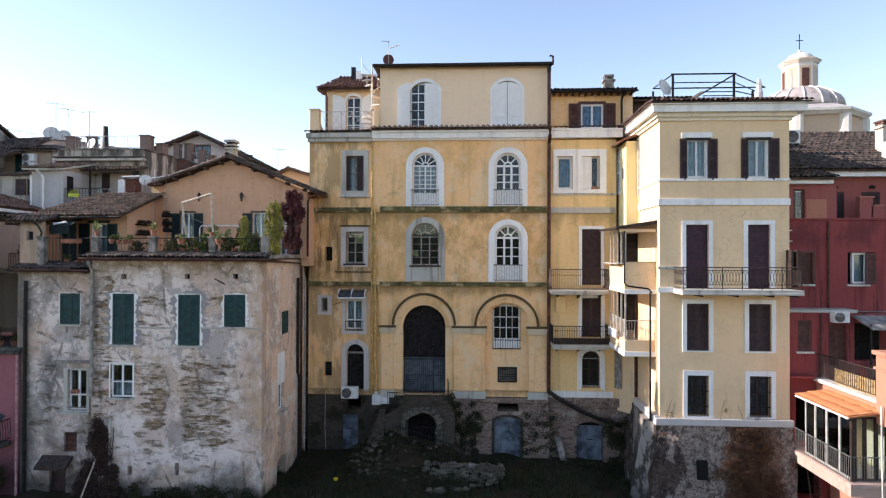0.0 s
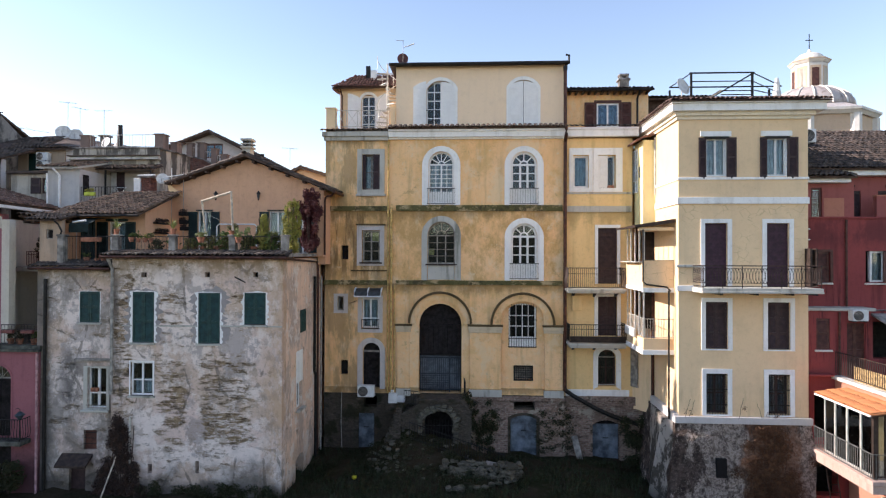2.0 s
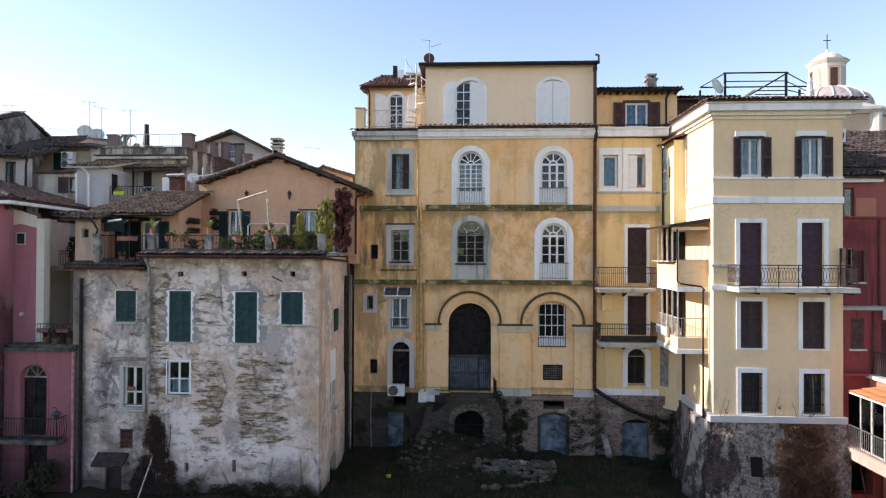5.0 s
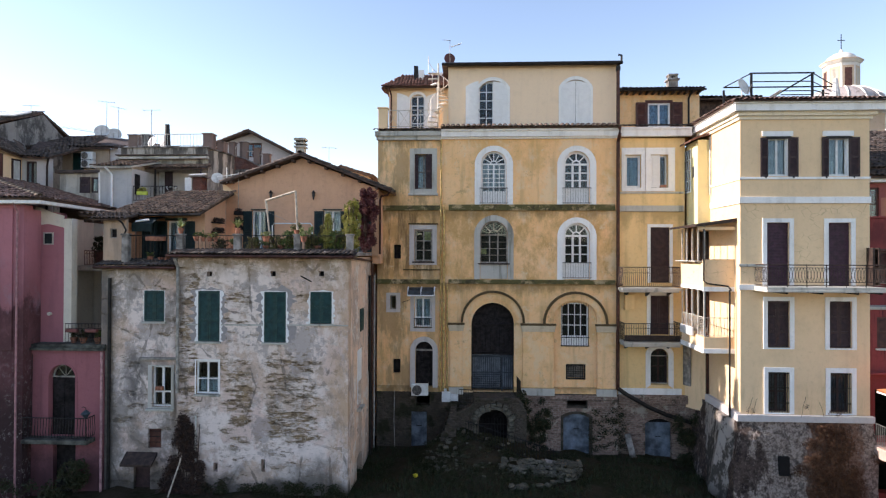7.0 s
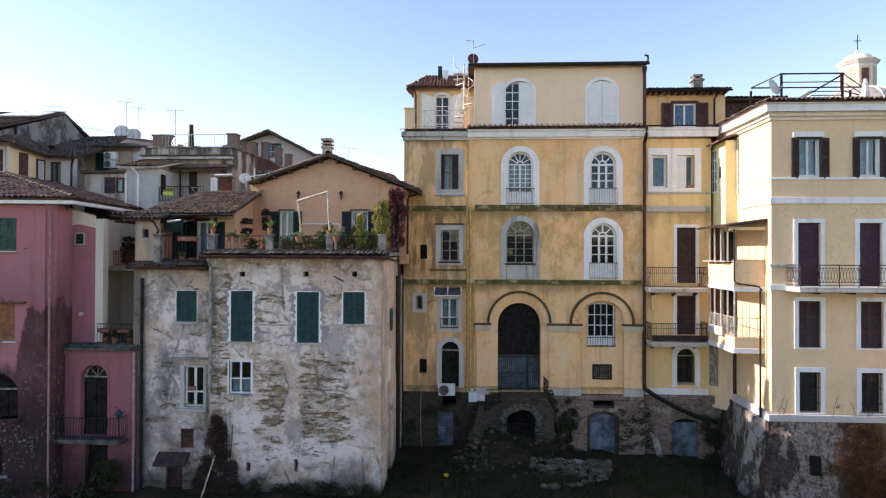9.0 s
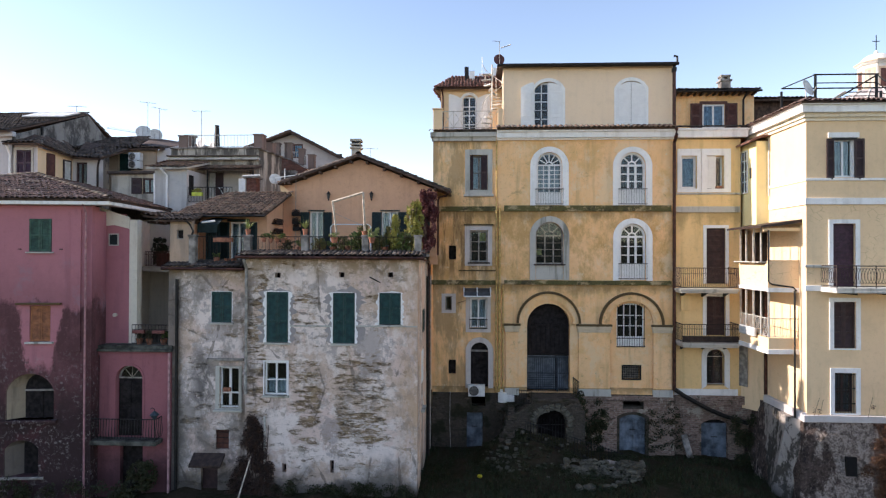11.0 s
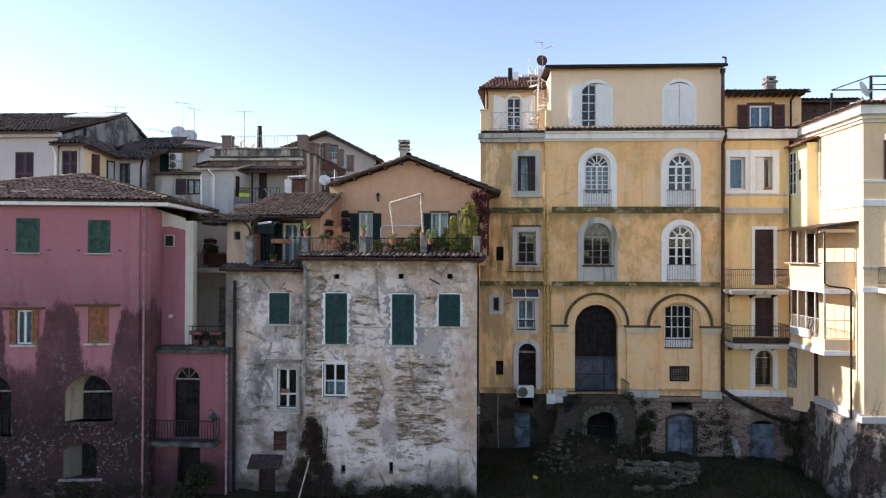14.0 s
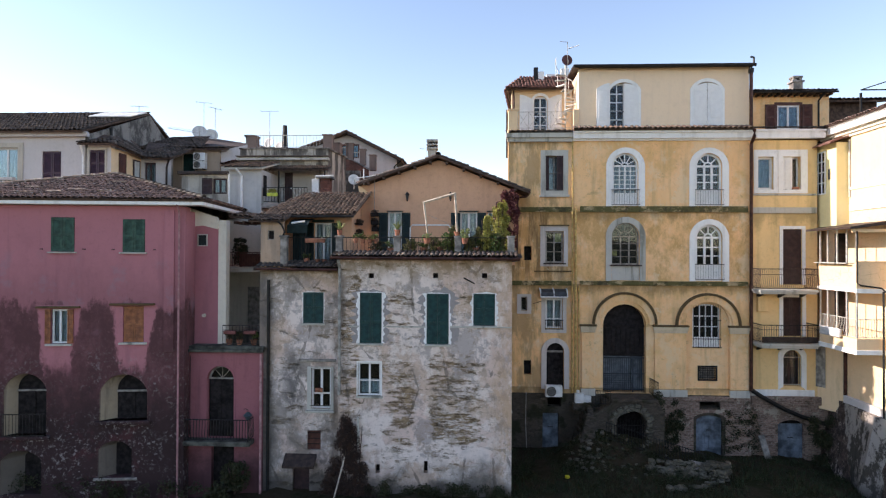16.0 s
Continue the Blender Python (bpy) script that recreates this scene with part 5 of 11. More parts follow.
    for x in (-5.45, -5.17, -4.95):
        part("door_board", boxes((x, x + 0.2, Y + 0.19, Y + 0.22, 3.1, 4.6), bevel=0.006), DARKDOOR, d)
    # great arched gateway
    d = part("door", prism(bmesh.new(), arch(-3.08, -1.21, 4.55, 6.79, n=20), Y + 0.34, Y + 0.42), DARKDOOR, h, "dark arched gateway with an iron gate")
    part("transom", boxes((-3.08, -1.21, Y + 0.26, Y + 0.36, 5.78, 5.86), (-3.08, -1.21, Y + 0.26, Y + 0.36, 4.48, 4.55)), DARKDOOR, d)
    for k in range(9):
        part("door_board", boxes((-3.06 + k * 0.207, -2.87 + k * 0.207, Y + 0.31, Y + 0.34, 4.56, 5.78), bevel=0.006), DARKDOOR, d)
    gate = part("gate", boxes((-3.06, -1.23, Y + 0.20, Y + 0.23, 4.38, 4.44), (-3.06, -1.23, Y + 0.20, Y + 0.23, 3.0, 3.05), (-3.06, -1.23, Y + 0.20, Y + 0.23, 3.68, 3.72), (-1.76, -1.70, Y + 0.19, Y + 0.24, 2.9, 4.44)), plain("blue_grey_gate_iron", (0.05, 0.06, 0.075), 0.5, 0.5), h, "blue-grey iron bar gate")
    me = shared("gate_bar", tube(bmesh.new(), [(0, 0, 0), (0, 0, 1.5)], 0.012, 4), gate.data.materials[0])
    me2 = shared("gate_cross", tube(bmesh.new(), [(0, 0, 0), (1.28, 0, 0)], 0.011, 4), gate.data.materials[0])
    for k in range(20):
        piece("gate_bar", me, gate, Matrix.Translation((-3.02 + k * 0.093, Y + 0.215, 2.92)))
    for k in range(7):
        piece("gate_cross", me2, gate, Matrix.Translation((-3.04, Y + 0.225, 3.1 + k * 0.1)))
    part("gateway_back", boxes((-3.04, -1.78, Y + 0.40, Y + 0.44, 2.95, 4.48)), PALEBLUE, h)
    part("gateway_back", boxes((-1.74, -1.24, Y + 0.40, Y + 0.44, 2.95, 4.48)), BLUEDOOR, h)
    # window and grille in the blind arch
    casement(h, 0.85, 2.03, 5.30, 6.80, Y + 0.22, WHITE, 4, 3, 0.045, 0.06, label="white window behind iron bars")
    part("window_apron", boxes((0.86, 2.02, Y + 0.20, Y + 0.26, 4.90, 5.30)), WHITE, h)
    me = shared("guard_bar", tube(bmesh.new(), [(0, 0, 0), (0, 0, 1.9)], 0.009, 4), IRON)
    rail = multi("window_guard", [(0.82, 2.06, Y + 0.06, Y + 0.08, 5.28, 5.31), (0.82, 2.06, Y + 0.06, Y + 0.08, 4.92, 4.95), (0.82, 2.06, Y + 0.06, Y + 0.08, 6.1, 6.12)], IRON, h)
    for k in range(12):
        piece("guard_bar", me, rail, Matrix.Translation((0.86 + k * 0.106, Y + 0.07, 4.9)))
    g = part("grille", ring(bmesh.new(), rect(1.06, 1.90, 3.46, 4.12), rect(1.12, 1.84, 3.52, 4.06), Y + 0.10, Y + 0.16), IRON, h, "iron grille over a small cellar window")
    me = shared("grille_bar", tube(bmesh.new(), [(0, 0, 0), (0, 0, 0.6)], 0.011, 4), IRON)
    for k in range(7):
        piece("grille_bar", me, g, Matrix.Translation((1.18 + k * 0.1, Y + 0.13, 3.49)))
    me = shared("grille_cross", tube(bmesh.new(), [(0, 0, 0), (0.76, 0, 0)], 0.011, 4), IRON)
    for k in range(5):
        piece("grille_cross", me, g, Matrix.Translation((1.1, Y + 0.14, 3.6 + k * 0.1)))
    part("shutter_board", boxes((1.05, 1.9, Y + 0.42, Y + 0.46, 3.4, 4.15)), OLDWOOD, h)
    # cellar doors
    cellar_door(h, -5.72, -5.02, 0.30, 1.99, Y + 0.05, 1, 0)
    cellar_door(h, 0.92, 2.05, 0.25, 2.0, Y + 0.05, 2, 0.18)
    part("base_band", boxes((-1.1, 3.26, Y - 0.12, Y - 0.062, 2.62, 2.83), bevel=0.02), RUBBLE2, h)
    part("base_facing", holed(rect(-0.9, 3.26, 0.2, 2.6), [arch(0.80, 2.17, 0.2, 2.12, 0.2), rect(1.05, 1.96, 2.25, 2.59)], Y - 0.10, Y - 0.062), RUBBLE2, h, "patchy brick facing")
    # pipes
    pipes = ((COPPER, 0.075, [(3.24, Y - 0.12, 17.1), (3.24, Y - 0.12, 14.5), (3.24, Y - 0.42, 14.35), (3.24, Y - 0.42, 14.1), (3.24, Y - 0.13, 13.8), (3.24, Y - 0.13, 3.1)]),
             (OCHREPIPE, 0.05, [(-4.30, Y - 0.08, 11.0), (-4.30, Y - 0.12, 7.9), (-4.30, Y - 0.12, 2.9)]),
             (OCHREPIPE, 0.035, [(-4.44, Y - 0.06, 14.0), (-4.44, Y - 0.10, 7.9), (-4.44, Y - 0.10, 2.9)]),
             (OCHREPIPE, 0.03, [(-4.15, Y - 0.06, 7.6), (-4.15, Y - 0.06, 2.9)]),
             (IRON, 0.012, [(-5.8, Y - 0.03, 6.9), (-6.15, Y - 0.03, 6.78)]),
             (IRON, 0.09, [(3.24, Y - 0.16, 3.15), (3.6, Y - 0.2, 2.9), (4.6, Y - 0.2, 2.35), (5.3, Y - 0.2, 2.05), (6.3, Y - 0.2, 1.75)]))
    for mt, r, pts in pipes:
        part("drainpipe", tube(bmesh.new(), pts, r, 8), mt, h)
    part("roof_pipe", tube(bmesh.new(), [(3.3, A - 0.1, 17.2), (3.42, A - 0.1, 17.32), (3.42, A - 0.1, 17.62), (3.28, A - 0.1, 17.64)], 0.05, 6), IRON, h)
    part("hopper", boxes((3.16, 3.32, Y - 0.2, Y - 0.02, 16.9, 17.1)), IRON, h)
    return h


def board(parent, x0, x1, z0, z1, y, material, lift=None, m=None):
    """A solid panelled shutter leaf with a sloping or curved head."""
    n = 6
    a, b = (lift[2], lift[3]) if lift else (0, 0)
    def head(x0, x1, d):
        pts = []
        for k in range(n + 1):
            t = k / n
            drop = a * (1 - t) ** 1.7 + b * t ** 1.7
            pts.append((x0 + (x1 - x0) * t, z1 - drop - d))
        return pts
    bm = prism(bmesh.new(), [(x0, z0)] + head(x0, x1, 0) + [(x1, z0)], y, y + 0.04)
    if m is not None:
        bmesh.ops.transform(bm, matrix=m, verts=bm.verts)
    leaf = part("shutter", bm, material, parent, "white panelled shutter leaf")
    w = 0.08
    for za, zb in ((z0 + w, z0 + 0.42), (z0 + 0.5, z1 - max(a, b) - w)):
        bm = ring(bmesh.new(), rect(x0 + w, x1 - w, za, zb), rect(x0 + w + 0.025, x1 - w - 0.025, za + 0.025, zb - 0.025), y - 0.012, y + 0.001)
        if m is not None:
            bmesh.ops.transform(bm, matrix=m, verts=bm.verts)
        part("panel_moulding", bm, material, leaf)
        if m is None:
            slat = shared("slat", box(bmesh.new(), x0 + w + 0.03, x1 - w - 0.03, -0.004, 0.004, 0.0, 0.07, m=Matrix.Rotation(-0.14, 4, "X")), material)
            for k in range(int((zb - za - 0.06) / 0.072)):
                piece("slat", slat, leaf, Matrix.Translation((0, y - 0.022, za + 0.03 + k * 0.072)))
    return leaf


def cellar_door(parent, x0, x1, z0, z1, y, leaves_n, rise):
    d = part("door", prism(bmesh.new(), arch(x0, x1, z0, z1, rise) if rise else rect(x0, x1, z0, z1), y + 0.03, y + 0.07), BLUEDOOR, parent, "weathered pale blue plank door")
    w = (x1 - x0) / leaves_n
    for i in range(leaves_n):
        a = x0 + i * w
        n = 4
        for k in range(n):
            part("door_board", boxes((a + 0.02 + k * (w - 0.04) / n, a + 0.01 + (k + 1) * (w - 0.04) / n, y, y + 0.03, z0 + 0.03, z1 - rise - 0.05), bevel=0.006), BLUEDOOR, d)
        for z in (z0 + 0.35, (z0 + z1) / 2 + 0.02):
            part("door_batten", boxes((a + 0.03, a + w - 0.03, y - 0.025, y, z, z + 0.11), bevel=0.006), BLUEDOOR, d)
    part("latch", boxes(((x0 + x1) / 2 - 0.12, (x0 + x1) / 2 + 0.12, y - 0.045, y - 0.02, (z0 + z1) / 2 + 0.2, (z0 + z1) / 2 + 0.23)), IRON, d)
    return d


palazzo_house = palazzo()

# ---- the yellow wing between the two tall houses ----
def wing():
    Y = 25.42
    h = thing("wing_house", "narrow yellow house wing with two iron balconies", "house", (4.8, 25.5, 0))
    holes = [rect(3.60, 4.28, 11.84, 13.28), rect(4.68, 5.44, 11.84, 13.28), rect(4.68, 5.50, 7.70, 10.12), rect(4.68, 5.50, 5.45, 7.15), arch(4.68, 5.45, 3.28, 4.86, 0.3)]
    part("wall", holed(rect(3.262, 6.15, 2.85, 14.0), holes, Y, Y + 0.4), BAY, h)
    part("base_wall", holed(rect(3.262, 6.9, -1.2, 2.85), [arch(4.45, 5.60, 0.0, 1.82, 0.2)], Y - 0.04, Y + 0.4), RUBBLE2, h)
    part("plinth", boxes((3.3, 6.0, Y - 0.07, Y - 0.002, 2.86, 3.13), bevel=0.01), TRIM, h)
    part("base_ledge", boxes((3.3, 6.3, Y - 0.14, Y - 0.045, 2.48, 2.85), bevel=0.03), RUBBLE2, h)
    part("string_course", boxes((3.34, 6.1, Y - 0.07, Y - 0.002, 10.80, 11.06), bevel=0.012), DIRTYTRIM, h)
    part("string_course", boxes((3.34, 6.1, Y - 0.05, Y - 0.002, 11.58, 11.66), bevel=0.01), DIRTYTRIM, h)
    multi("cornice", [(3.32, 6.35, Y - 0.28, Y, 14.05, 14.34), (3.32, 6.35, Y - 0.36, Y, 14.34, 14.42)], TRIM, h)
    me = shared("eave_tile", cover_tile(0.5, 0.10), TILEDARK, True)
    for k in range(14):
        piece("eave_tile", me, h, Matrix.Translation((3.42 + k * 0.226, Y - 0.42, 14.42)) @ Matrix.Rotation(0.28, 4, "X"))
    # upper windows
    for x0, x1, o0, o1 in ((3.44, 4.45, 3.60, 4.28), (4.47, 5.72, 4.68, 5.44)):
        surround(h, rect(x0, x1, 11.68, 13.58), rect(o0, o1, 11.84, 13.28), Y, TRIM, 0.05, closed=True)
    casement(h, 3.61, 4.27, 11.85, 13.27, Y + 0.12, WHITE, 1, 1, frame_w=0.09, curtain=plain("blue_blind", (0.20, 0.33, 0.42), 0.8), label="white window with a blue blind")
    casement(h, 5.02, 5.43, 11.85, 13.27, Y + 0.2, WHITE, 1, 1, frame_w=0.06)
    board(h, 4.69, 5.10, 11.86, 13.26, Y + 0.02, WHITESHUT)
    part("flower_box", boxes((5.08, 5.36, Y - 0.05, Y + 0.1, 11.85, 11.96), bevel=0.01), POT, h)
    # balcony doors
    surround(h, rect(4.55, 5.63, 7.70, 10.25), rect(4.68, 5.50, 7.70, 10.12), Y, TRIM, 0.04)
    roller(h, 4.69, 5.49, 7.72, 10.11, Y + 0.05, BROWN, "dark brown roller shutter, closed")
    surround(h, rect(4.53, 5.65, 5.45, 7.32), rect(4.68, 5.50, 5.45, 7.15), Y, TRIM, 0.05)
    pair(h, 4.69, 5.49, 5.46, 7.14, Y + 0.08, BROWN)
    surround(h, arch(4.48, 5.66, 3.13, 5.10, 0.42, 16), arch(4.68, 5.45, 3.28, 4.86, 0.3, 16), Y, TRIM, 0.06)
    casement(h, 4.69, 5.44, 3.3, 4.8, Y + 0.2, BROWN, 2, 2)
    g = multi("window_guard", [(4.68, 5.45, Y + 0.02, Y + 0.04, 4.52, 4.55), (4.68, 5.45, Y + 0.02, Y + 0.04, 3.34, 3.37)], PALEIRON, h)
    me = shared("guard_bar", tube(bmesh.new(), [(0, 0, 0), (0, 0, 1.24)], 0.009, 4), IRON)
    for k in range(9):
        piece("guard_bar", me, g, Matrix.Translation((4.72 + k * 0.086, Y + 0.03, 3.3)))
    part("dark_back", boxes((3.4, 6.1, Y + 1.5, Y + 1.6, -1, 14.3)), DARKROOM, h)
    # two balconies
    F = 24.38
    b = part("balcony", boxes((3.22, 5.63, F, Y, 7.42, 7.52), (3.27, 5.58, F + 0.05, Y, 7.34, 7.42), bevel=0.012), DIRTYTRIM, h, "shallow balcony with an iron rail")
    railing(b, [(3.25, Y), (3.25, F + 0.04), (5.60, F + 0.04), (5.60, Y)], 7.52, 8.40, IRONBROWN, 0.085, 0.008, 0.05)
    b2 = part("balcony", boxes((3.28, 5.70, F, Y, 5.16, 5.26), (3.34, 5.62, F + 0.05, Y, 5.06, 5.16), bevel=0.012), DIRTYTRIM, h, "shallow balcony with an iron rail")
    railing(b2, [(3.31, Y), (3.31, F + 0.04), (5.66, F + 0.04), (5.66, Y)], 5.26, 6.04, IRON, 0.10, 0.009, 0.0)
    part("kick_panel", boxes((3.33, 5.64, F + 0.06, F + 0.07, 5.3, 5.55)), IRONBROWN, b2)
    for x in (3.6, 4.5, 5.4):
        part("bracket", prism(bmesh.new(), [(0, 0), (0.6, 0), (0, -0.22)], -0.04, 0.04, Matrix(((0, 1, 0, x), (-1, 0, 0, Y), (0, 0, 1, 7.34), (0, 0, 0, 1)))), IRON, b)
        part("bracket", prism(bmesh.new(), [(0, 0), (0.6, 0), (0, -0.22)], -0.04, 0.04, Matrix(((0, 1, 0, x), (-1, 0, 0, Y), (0, 0, 1, 5.06), (0, 0, 0, 1)))), IRON, b2)
    part("meter_box", boxes((3.56, 3.97, Y - 0.16, Y - 0.002, 6.53, 7.21), bevel=0.015), BAY, h)
    cellar_door(h, 4.47, 5.58, 0.02, 1.62, Y + 0.1, 2, 0.0)
    # black sheet for the shade behind the cellar door
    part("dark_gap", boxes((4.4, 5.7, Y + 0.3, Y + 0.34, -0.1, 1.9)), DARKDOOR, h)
    # attic with brown shutters
    A = 26.0
    part("attic_wall", holed(rect(3.30, 7.0, 14.2, 16.2), [rect(4.73, 5.72, 14.62, 15.68)], A, A + 0.3), OCHRE, h)
    surround(h, rect(4.62, 5.82, 14.5, 15.80), rect(4.73, 5.72, 14.62, 15.68), A, REDBROWN, 0.04, closed=True)
    casement(h, 4.74, 5.71, 14.63, 15.67, A + 0.02, WHITE, 2, 1, frame_w=0.07, curtain=plain("pale_blue_curtain", (0.25, 0.36, 0.48), 0.9))
    shutter(h, 4.20, 4.66, 14.58, 15.70, A - 0.09, REDBROWN)
    shutter(h, 5.80, 6.24, 14.58, 15.70, A - 0.09, REDBROWN)
    slope(h, [(3.30, A - 0.5, 16.18), (7.1, A - 0.5, 16.18), (7.1, 31, 17.0), (3.30, 31, 17.0)], TILEDARK, deck=WOODBEAM, pitch=0.15, step=0.3, w=0.07, thick=0.06)
    for k in range(13):
        part("rafter_end", boxes((3.5 + k * 0.28, 3.57 + k * 0.28, A - 0.42, A, 16.04, 16.13)), WOODBEAM, h)
    part("gutter", tube(bmesh.new(), [(3.3, A - 0.52, 16.14), (7.1, A - 0.52, 16.14)], 0.045, 6), IRON, h)
    part("drainpipe", tube(bmesh.new(), [(6.5, A - 0.5, 16.1), (6.5, A - 0.08, 15.85), (6.5, A - 0.08, 14.5)], 0.045, 6), IRON, h)
    ch = part("chimney", boxes((6.0, 6.42, 27.0, 27.4, 16.3, 17.0), (5.94, 6.48, 26.95, 27.45, 17.0, 17.08), (5.99, 6.43, 27.0, 27.4, 17.22, 17.3)), CONCRETE, h)
    for x in (6.02, 6.32):
        part("chimney_pot", boxes((x, x + 0.1, 27.05, 27.35, 17.08, 17.22)), CONCRETE, ch)
    multi("side_wall", [(3.3, 7.0, 30, 30.3, 2.0, 17.0), (6.2, 7.0, A + 0.3, 30, 14.2, 16.4)], OCHRE, h)
    return h


wing_house = wing()


# ---- the cream house that stands forward ----
DULLBLIND = plain("dull_grey_blind", (0.17, 0.155, 0.165), 0.8)


def corner_house():
    Y, X0, X1 = 21.6, 6.78, 11.38
    h = thing("corner_house", "tall cream yellow house with white trim and dark shutters", "house", (9.0, 21.7, 0))
    cols = ((7.75, 8.52), (9.91, 10.67))
    fr, mid, low = ((7.72, 8.53), (9.91, 10.71)), ((7.74, 8.54), (9.94, 10.74)), ((7.76, 8.53), (9.96, 10.73))
    holes = [rect(a, b, 11.82, 13.26) for a, b in cols] + [rect(a, b, 7.80, 10.12) for a, b in fr] + [rect(a, b, 5.53, 7.25) for a, b in mid] + [rect(a, b, 3.17, 4.65) for a, b in low]
    part("wall", holed(rect(X0, X1, 3.08, 13.9), holes, Y, Y + 0.4), CREAM, h)
    multi("side_wall", [(X0, X0 + 0.4, Y + 0.4, 30, 3.08, 13.9), (X1 - 0.4, X1, Y + 0.4, 30, 3.08, 13.9)], CREAM, h)
    part("back_wall", boxes((X0, X1, 30, 30.4, 0, 14.4)), CREAM, h)
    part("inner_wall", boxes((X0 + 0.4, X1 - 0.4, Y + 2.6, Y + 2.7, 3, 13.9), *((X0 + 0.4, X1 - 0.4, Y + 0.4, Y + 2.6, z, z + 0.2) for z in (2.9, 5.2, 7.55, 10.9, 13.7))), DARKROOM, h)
    # battered stone base
    bm = bmesh.new()
    lo = [(6.3, 21.15), (11.65, 21.2), (11.5, 26), (6.0, 26)]
    hi = [(6.62, 21.5), (11.45, 21.52), (11.45, 26), (6.62, 26)]
    a, b = [bm.verts.new((x, y, -1.6)) for x, y in lo], [bm.verts.new((x, y, 2.86)) for x, y in hi]
    bm.faces.new(b)
    for i in range(4):
        bm.faces.new((a[i], a[(i + 1) % 4], b[(i + 1) % 4], b[i]))
    bmesh.ops.subdivide_edges(bm, edges=bm.edges[:], cuts=18, use_grid_fill=True)
    for v in bm.verts:
        if -1.5 < v.co.z < 2.8:
            n = noise.noise_vector(v.co * 1.1) * 0.09 + noise.noise_vector(v.co * 3.1) * 0.05
            v.co += Vector((n.x, n.y, 0))
    part("base", bm, CLIFF, h, "battered stone base with dry creeper stains")
    # no recess is cut: a black box paints the niche's shade
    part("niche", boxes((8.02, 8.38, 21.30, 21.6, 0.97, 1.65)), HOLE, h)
    bm = bmesh.new()
    a = [bm.verts.new(p) for p in ((5.75, 22.6, -1.5), (6.62, 21.5, -1.5), (6.9, 23.5, -1.5), (6.3, 24.2, -1.5))]
    b = [bm.verts.new(p) for p in ((6.34, 22.1, 2.88), (6.68, 21.62, 2.88), (6.9, 23.5, 2.88), (6.6, 24.3, 2.88))]
    bm.faces.new(b)
    for i in range(4):
        bm.faces.new((a[i], a[(i + 1) % 4], b[(i + 1) % 4], b[i]))
    part("buttress", bm, BUTTRESS, h, "grey rendered buttress")
    part("base_band", boxes((6.60, 11.46, Y - 0.16, Y - 0.002, 2.86, 3.10), (6.60, 6.778, Y, 24.4, 2.86, 3.16), bevel=0.012), GREYWALL, h)
    multi("string_course", [(6.72, 11.40, Y - 0.07, Y - 0.002, 10.82, 11.06), (6.72, 6.778, Y, 24.2, 10.82, 11.06)], TRIM, h, bevel=0.01)
    multi("string_course", [(6.74, 11.40, Y - 0.05, Y - 0.002, 11.70, 11.79), (6.74, 6.778, Y, 24.2, 11.70, 11.79)], TRIM, h, bevel=0.008)
    multi("cornice", [(6.70, 11.46, Y - 0.07, 26, 13.9, 14.02), (6.62, 11.58, Y - 0.18, 26, 14.02, 14.16)], PALETRIM, h)
    multi("cornice", [(6.45, 11.84, Y - 0.36, 26, 14.16, 14.42), (6.40, 11.9, Y - 0.45, 26, 14.42, 14.48)], TRIM, h)
    # low tiled edge round a roof terrace
    E = 0.5
    slope(h, [(6.34, Y - E, 14.50), (11.96, Y - E, 14.50), (11.3, Y + 0.5, 14.80), (6.95, Y + 0.5, 14.80)], TILELICHEN, deck=WOODBEAM, seed=4, singles=140, pitch=0.17, step=0.27, w=0.08, thick=0.05)
    slope(h, [(6.34, 26.0, 14.50), (6.34, Y - E, 14.50), (6.95, Y + 0.5, 14.68), (6.95, 26.0, 14.68)], TILELICHEN, deck=WOODBEAM, seed=5, singles=80, pitch=0.17, step=0.27, w=0.08, thick=0.05)
    part("terrace_floor", boxes((6.9, 11.4, Y + 0.5, 30, 14.5, 14.66)), CONCRETE, h)
    # top windows with open shutters
    for (a, b), s0, s1 in zip(cols, (7.50, 9.68), (8.84, 11.02)):
        part("lintel", boxes((a - 0.2, b + 0.14, Y - 0.05, Y - 0.002, 13.28, 13.47), bevel=0.008), TRIM, h)
        part("shutter_box", boxes((a - 0.06, b + 0.06, Y - 0.06, Y + 0.05, 13.20, 13.275)), IRON, h)
        casement(h, a + 0.02, b - 0.02, 11.83, 13.24, Y + 0.12, PLASTIC, 2, 1, curtain=CURTAIN, label="window with pale curtains")
        part("reveal", ring(bmesh.new(), rect(a, b, 11.82, 13.26), rect(a + 0.03, b - 0.03, 11.83, 13.23), Y + 0.01, Y + 0.12), TRIM, h)
        shutter(h, s0, a + 0.01, 11.80, 13.24, Y - 0.055, BROWN)
        shutter(h, b - 0.03, s1, 11.80, 13.24, Y - 0.055, BROWN)
        for x in (a - 0.1, b + 0.12):
            part("shutter_dog", boxes((x, x + 0.05, Y - 0.06, Y - 0.002, 11.74, 11.80)), IRON, h)
    # balcony doors, closed roller blinds
    for a, b in fr:
        surround(h, rect(a - 0.15, b + 0.15, 7.8, 10.27), rect(a, b, 7.8, 10.12), Y, TRIM, 0.045)
        roller(h, a + 0.01, b - 0.01, 7.82, 10.11, Y + 0.1, PURPLE, "dark plum roller shutter, closed")
    for a, b in mid:
        surround(h, rect(a - 0.15, b + 0.15, 5.49, 7.40), rect(a, b, 5.54, 7.25), Y, TRIM, 0.045, closed=True)
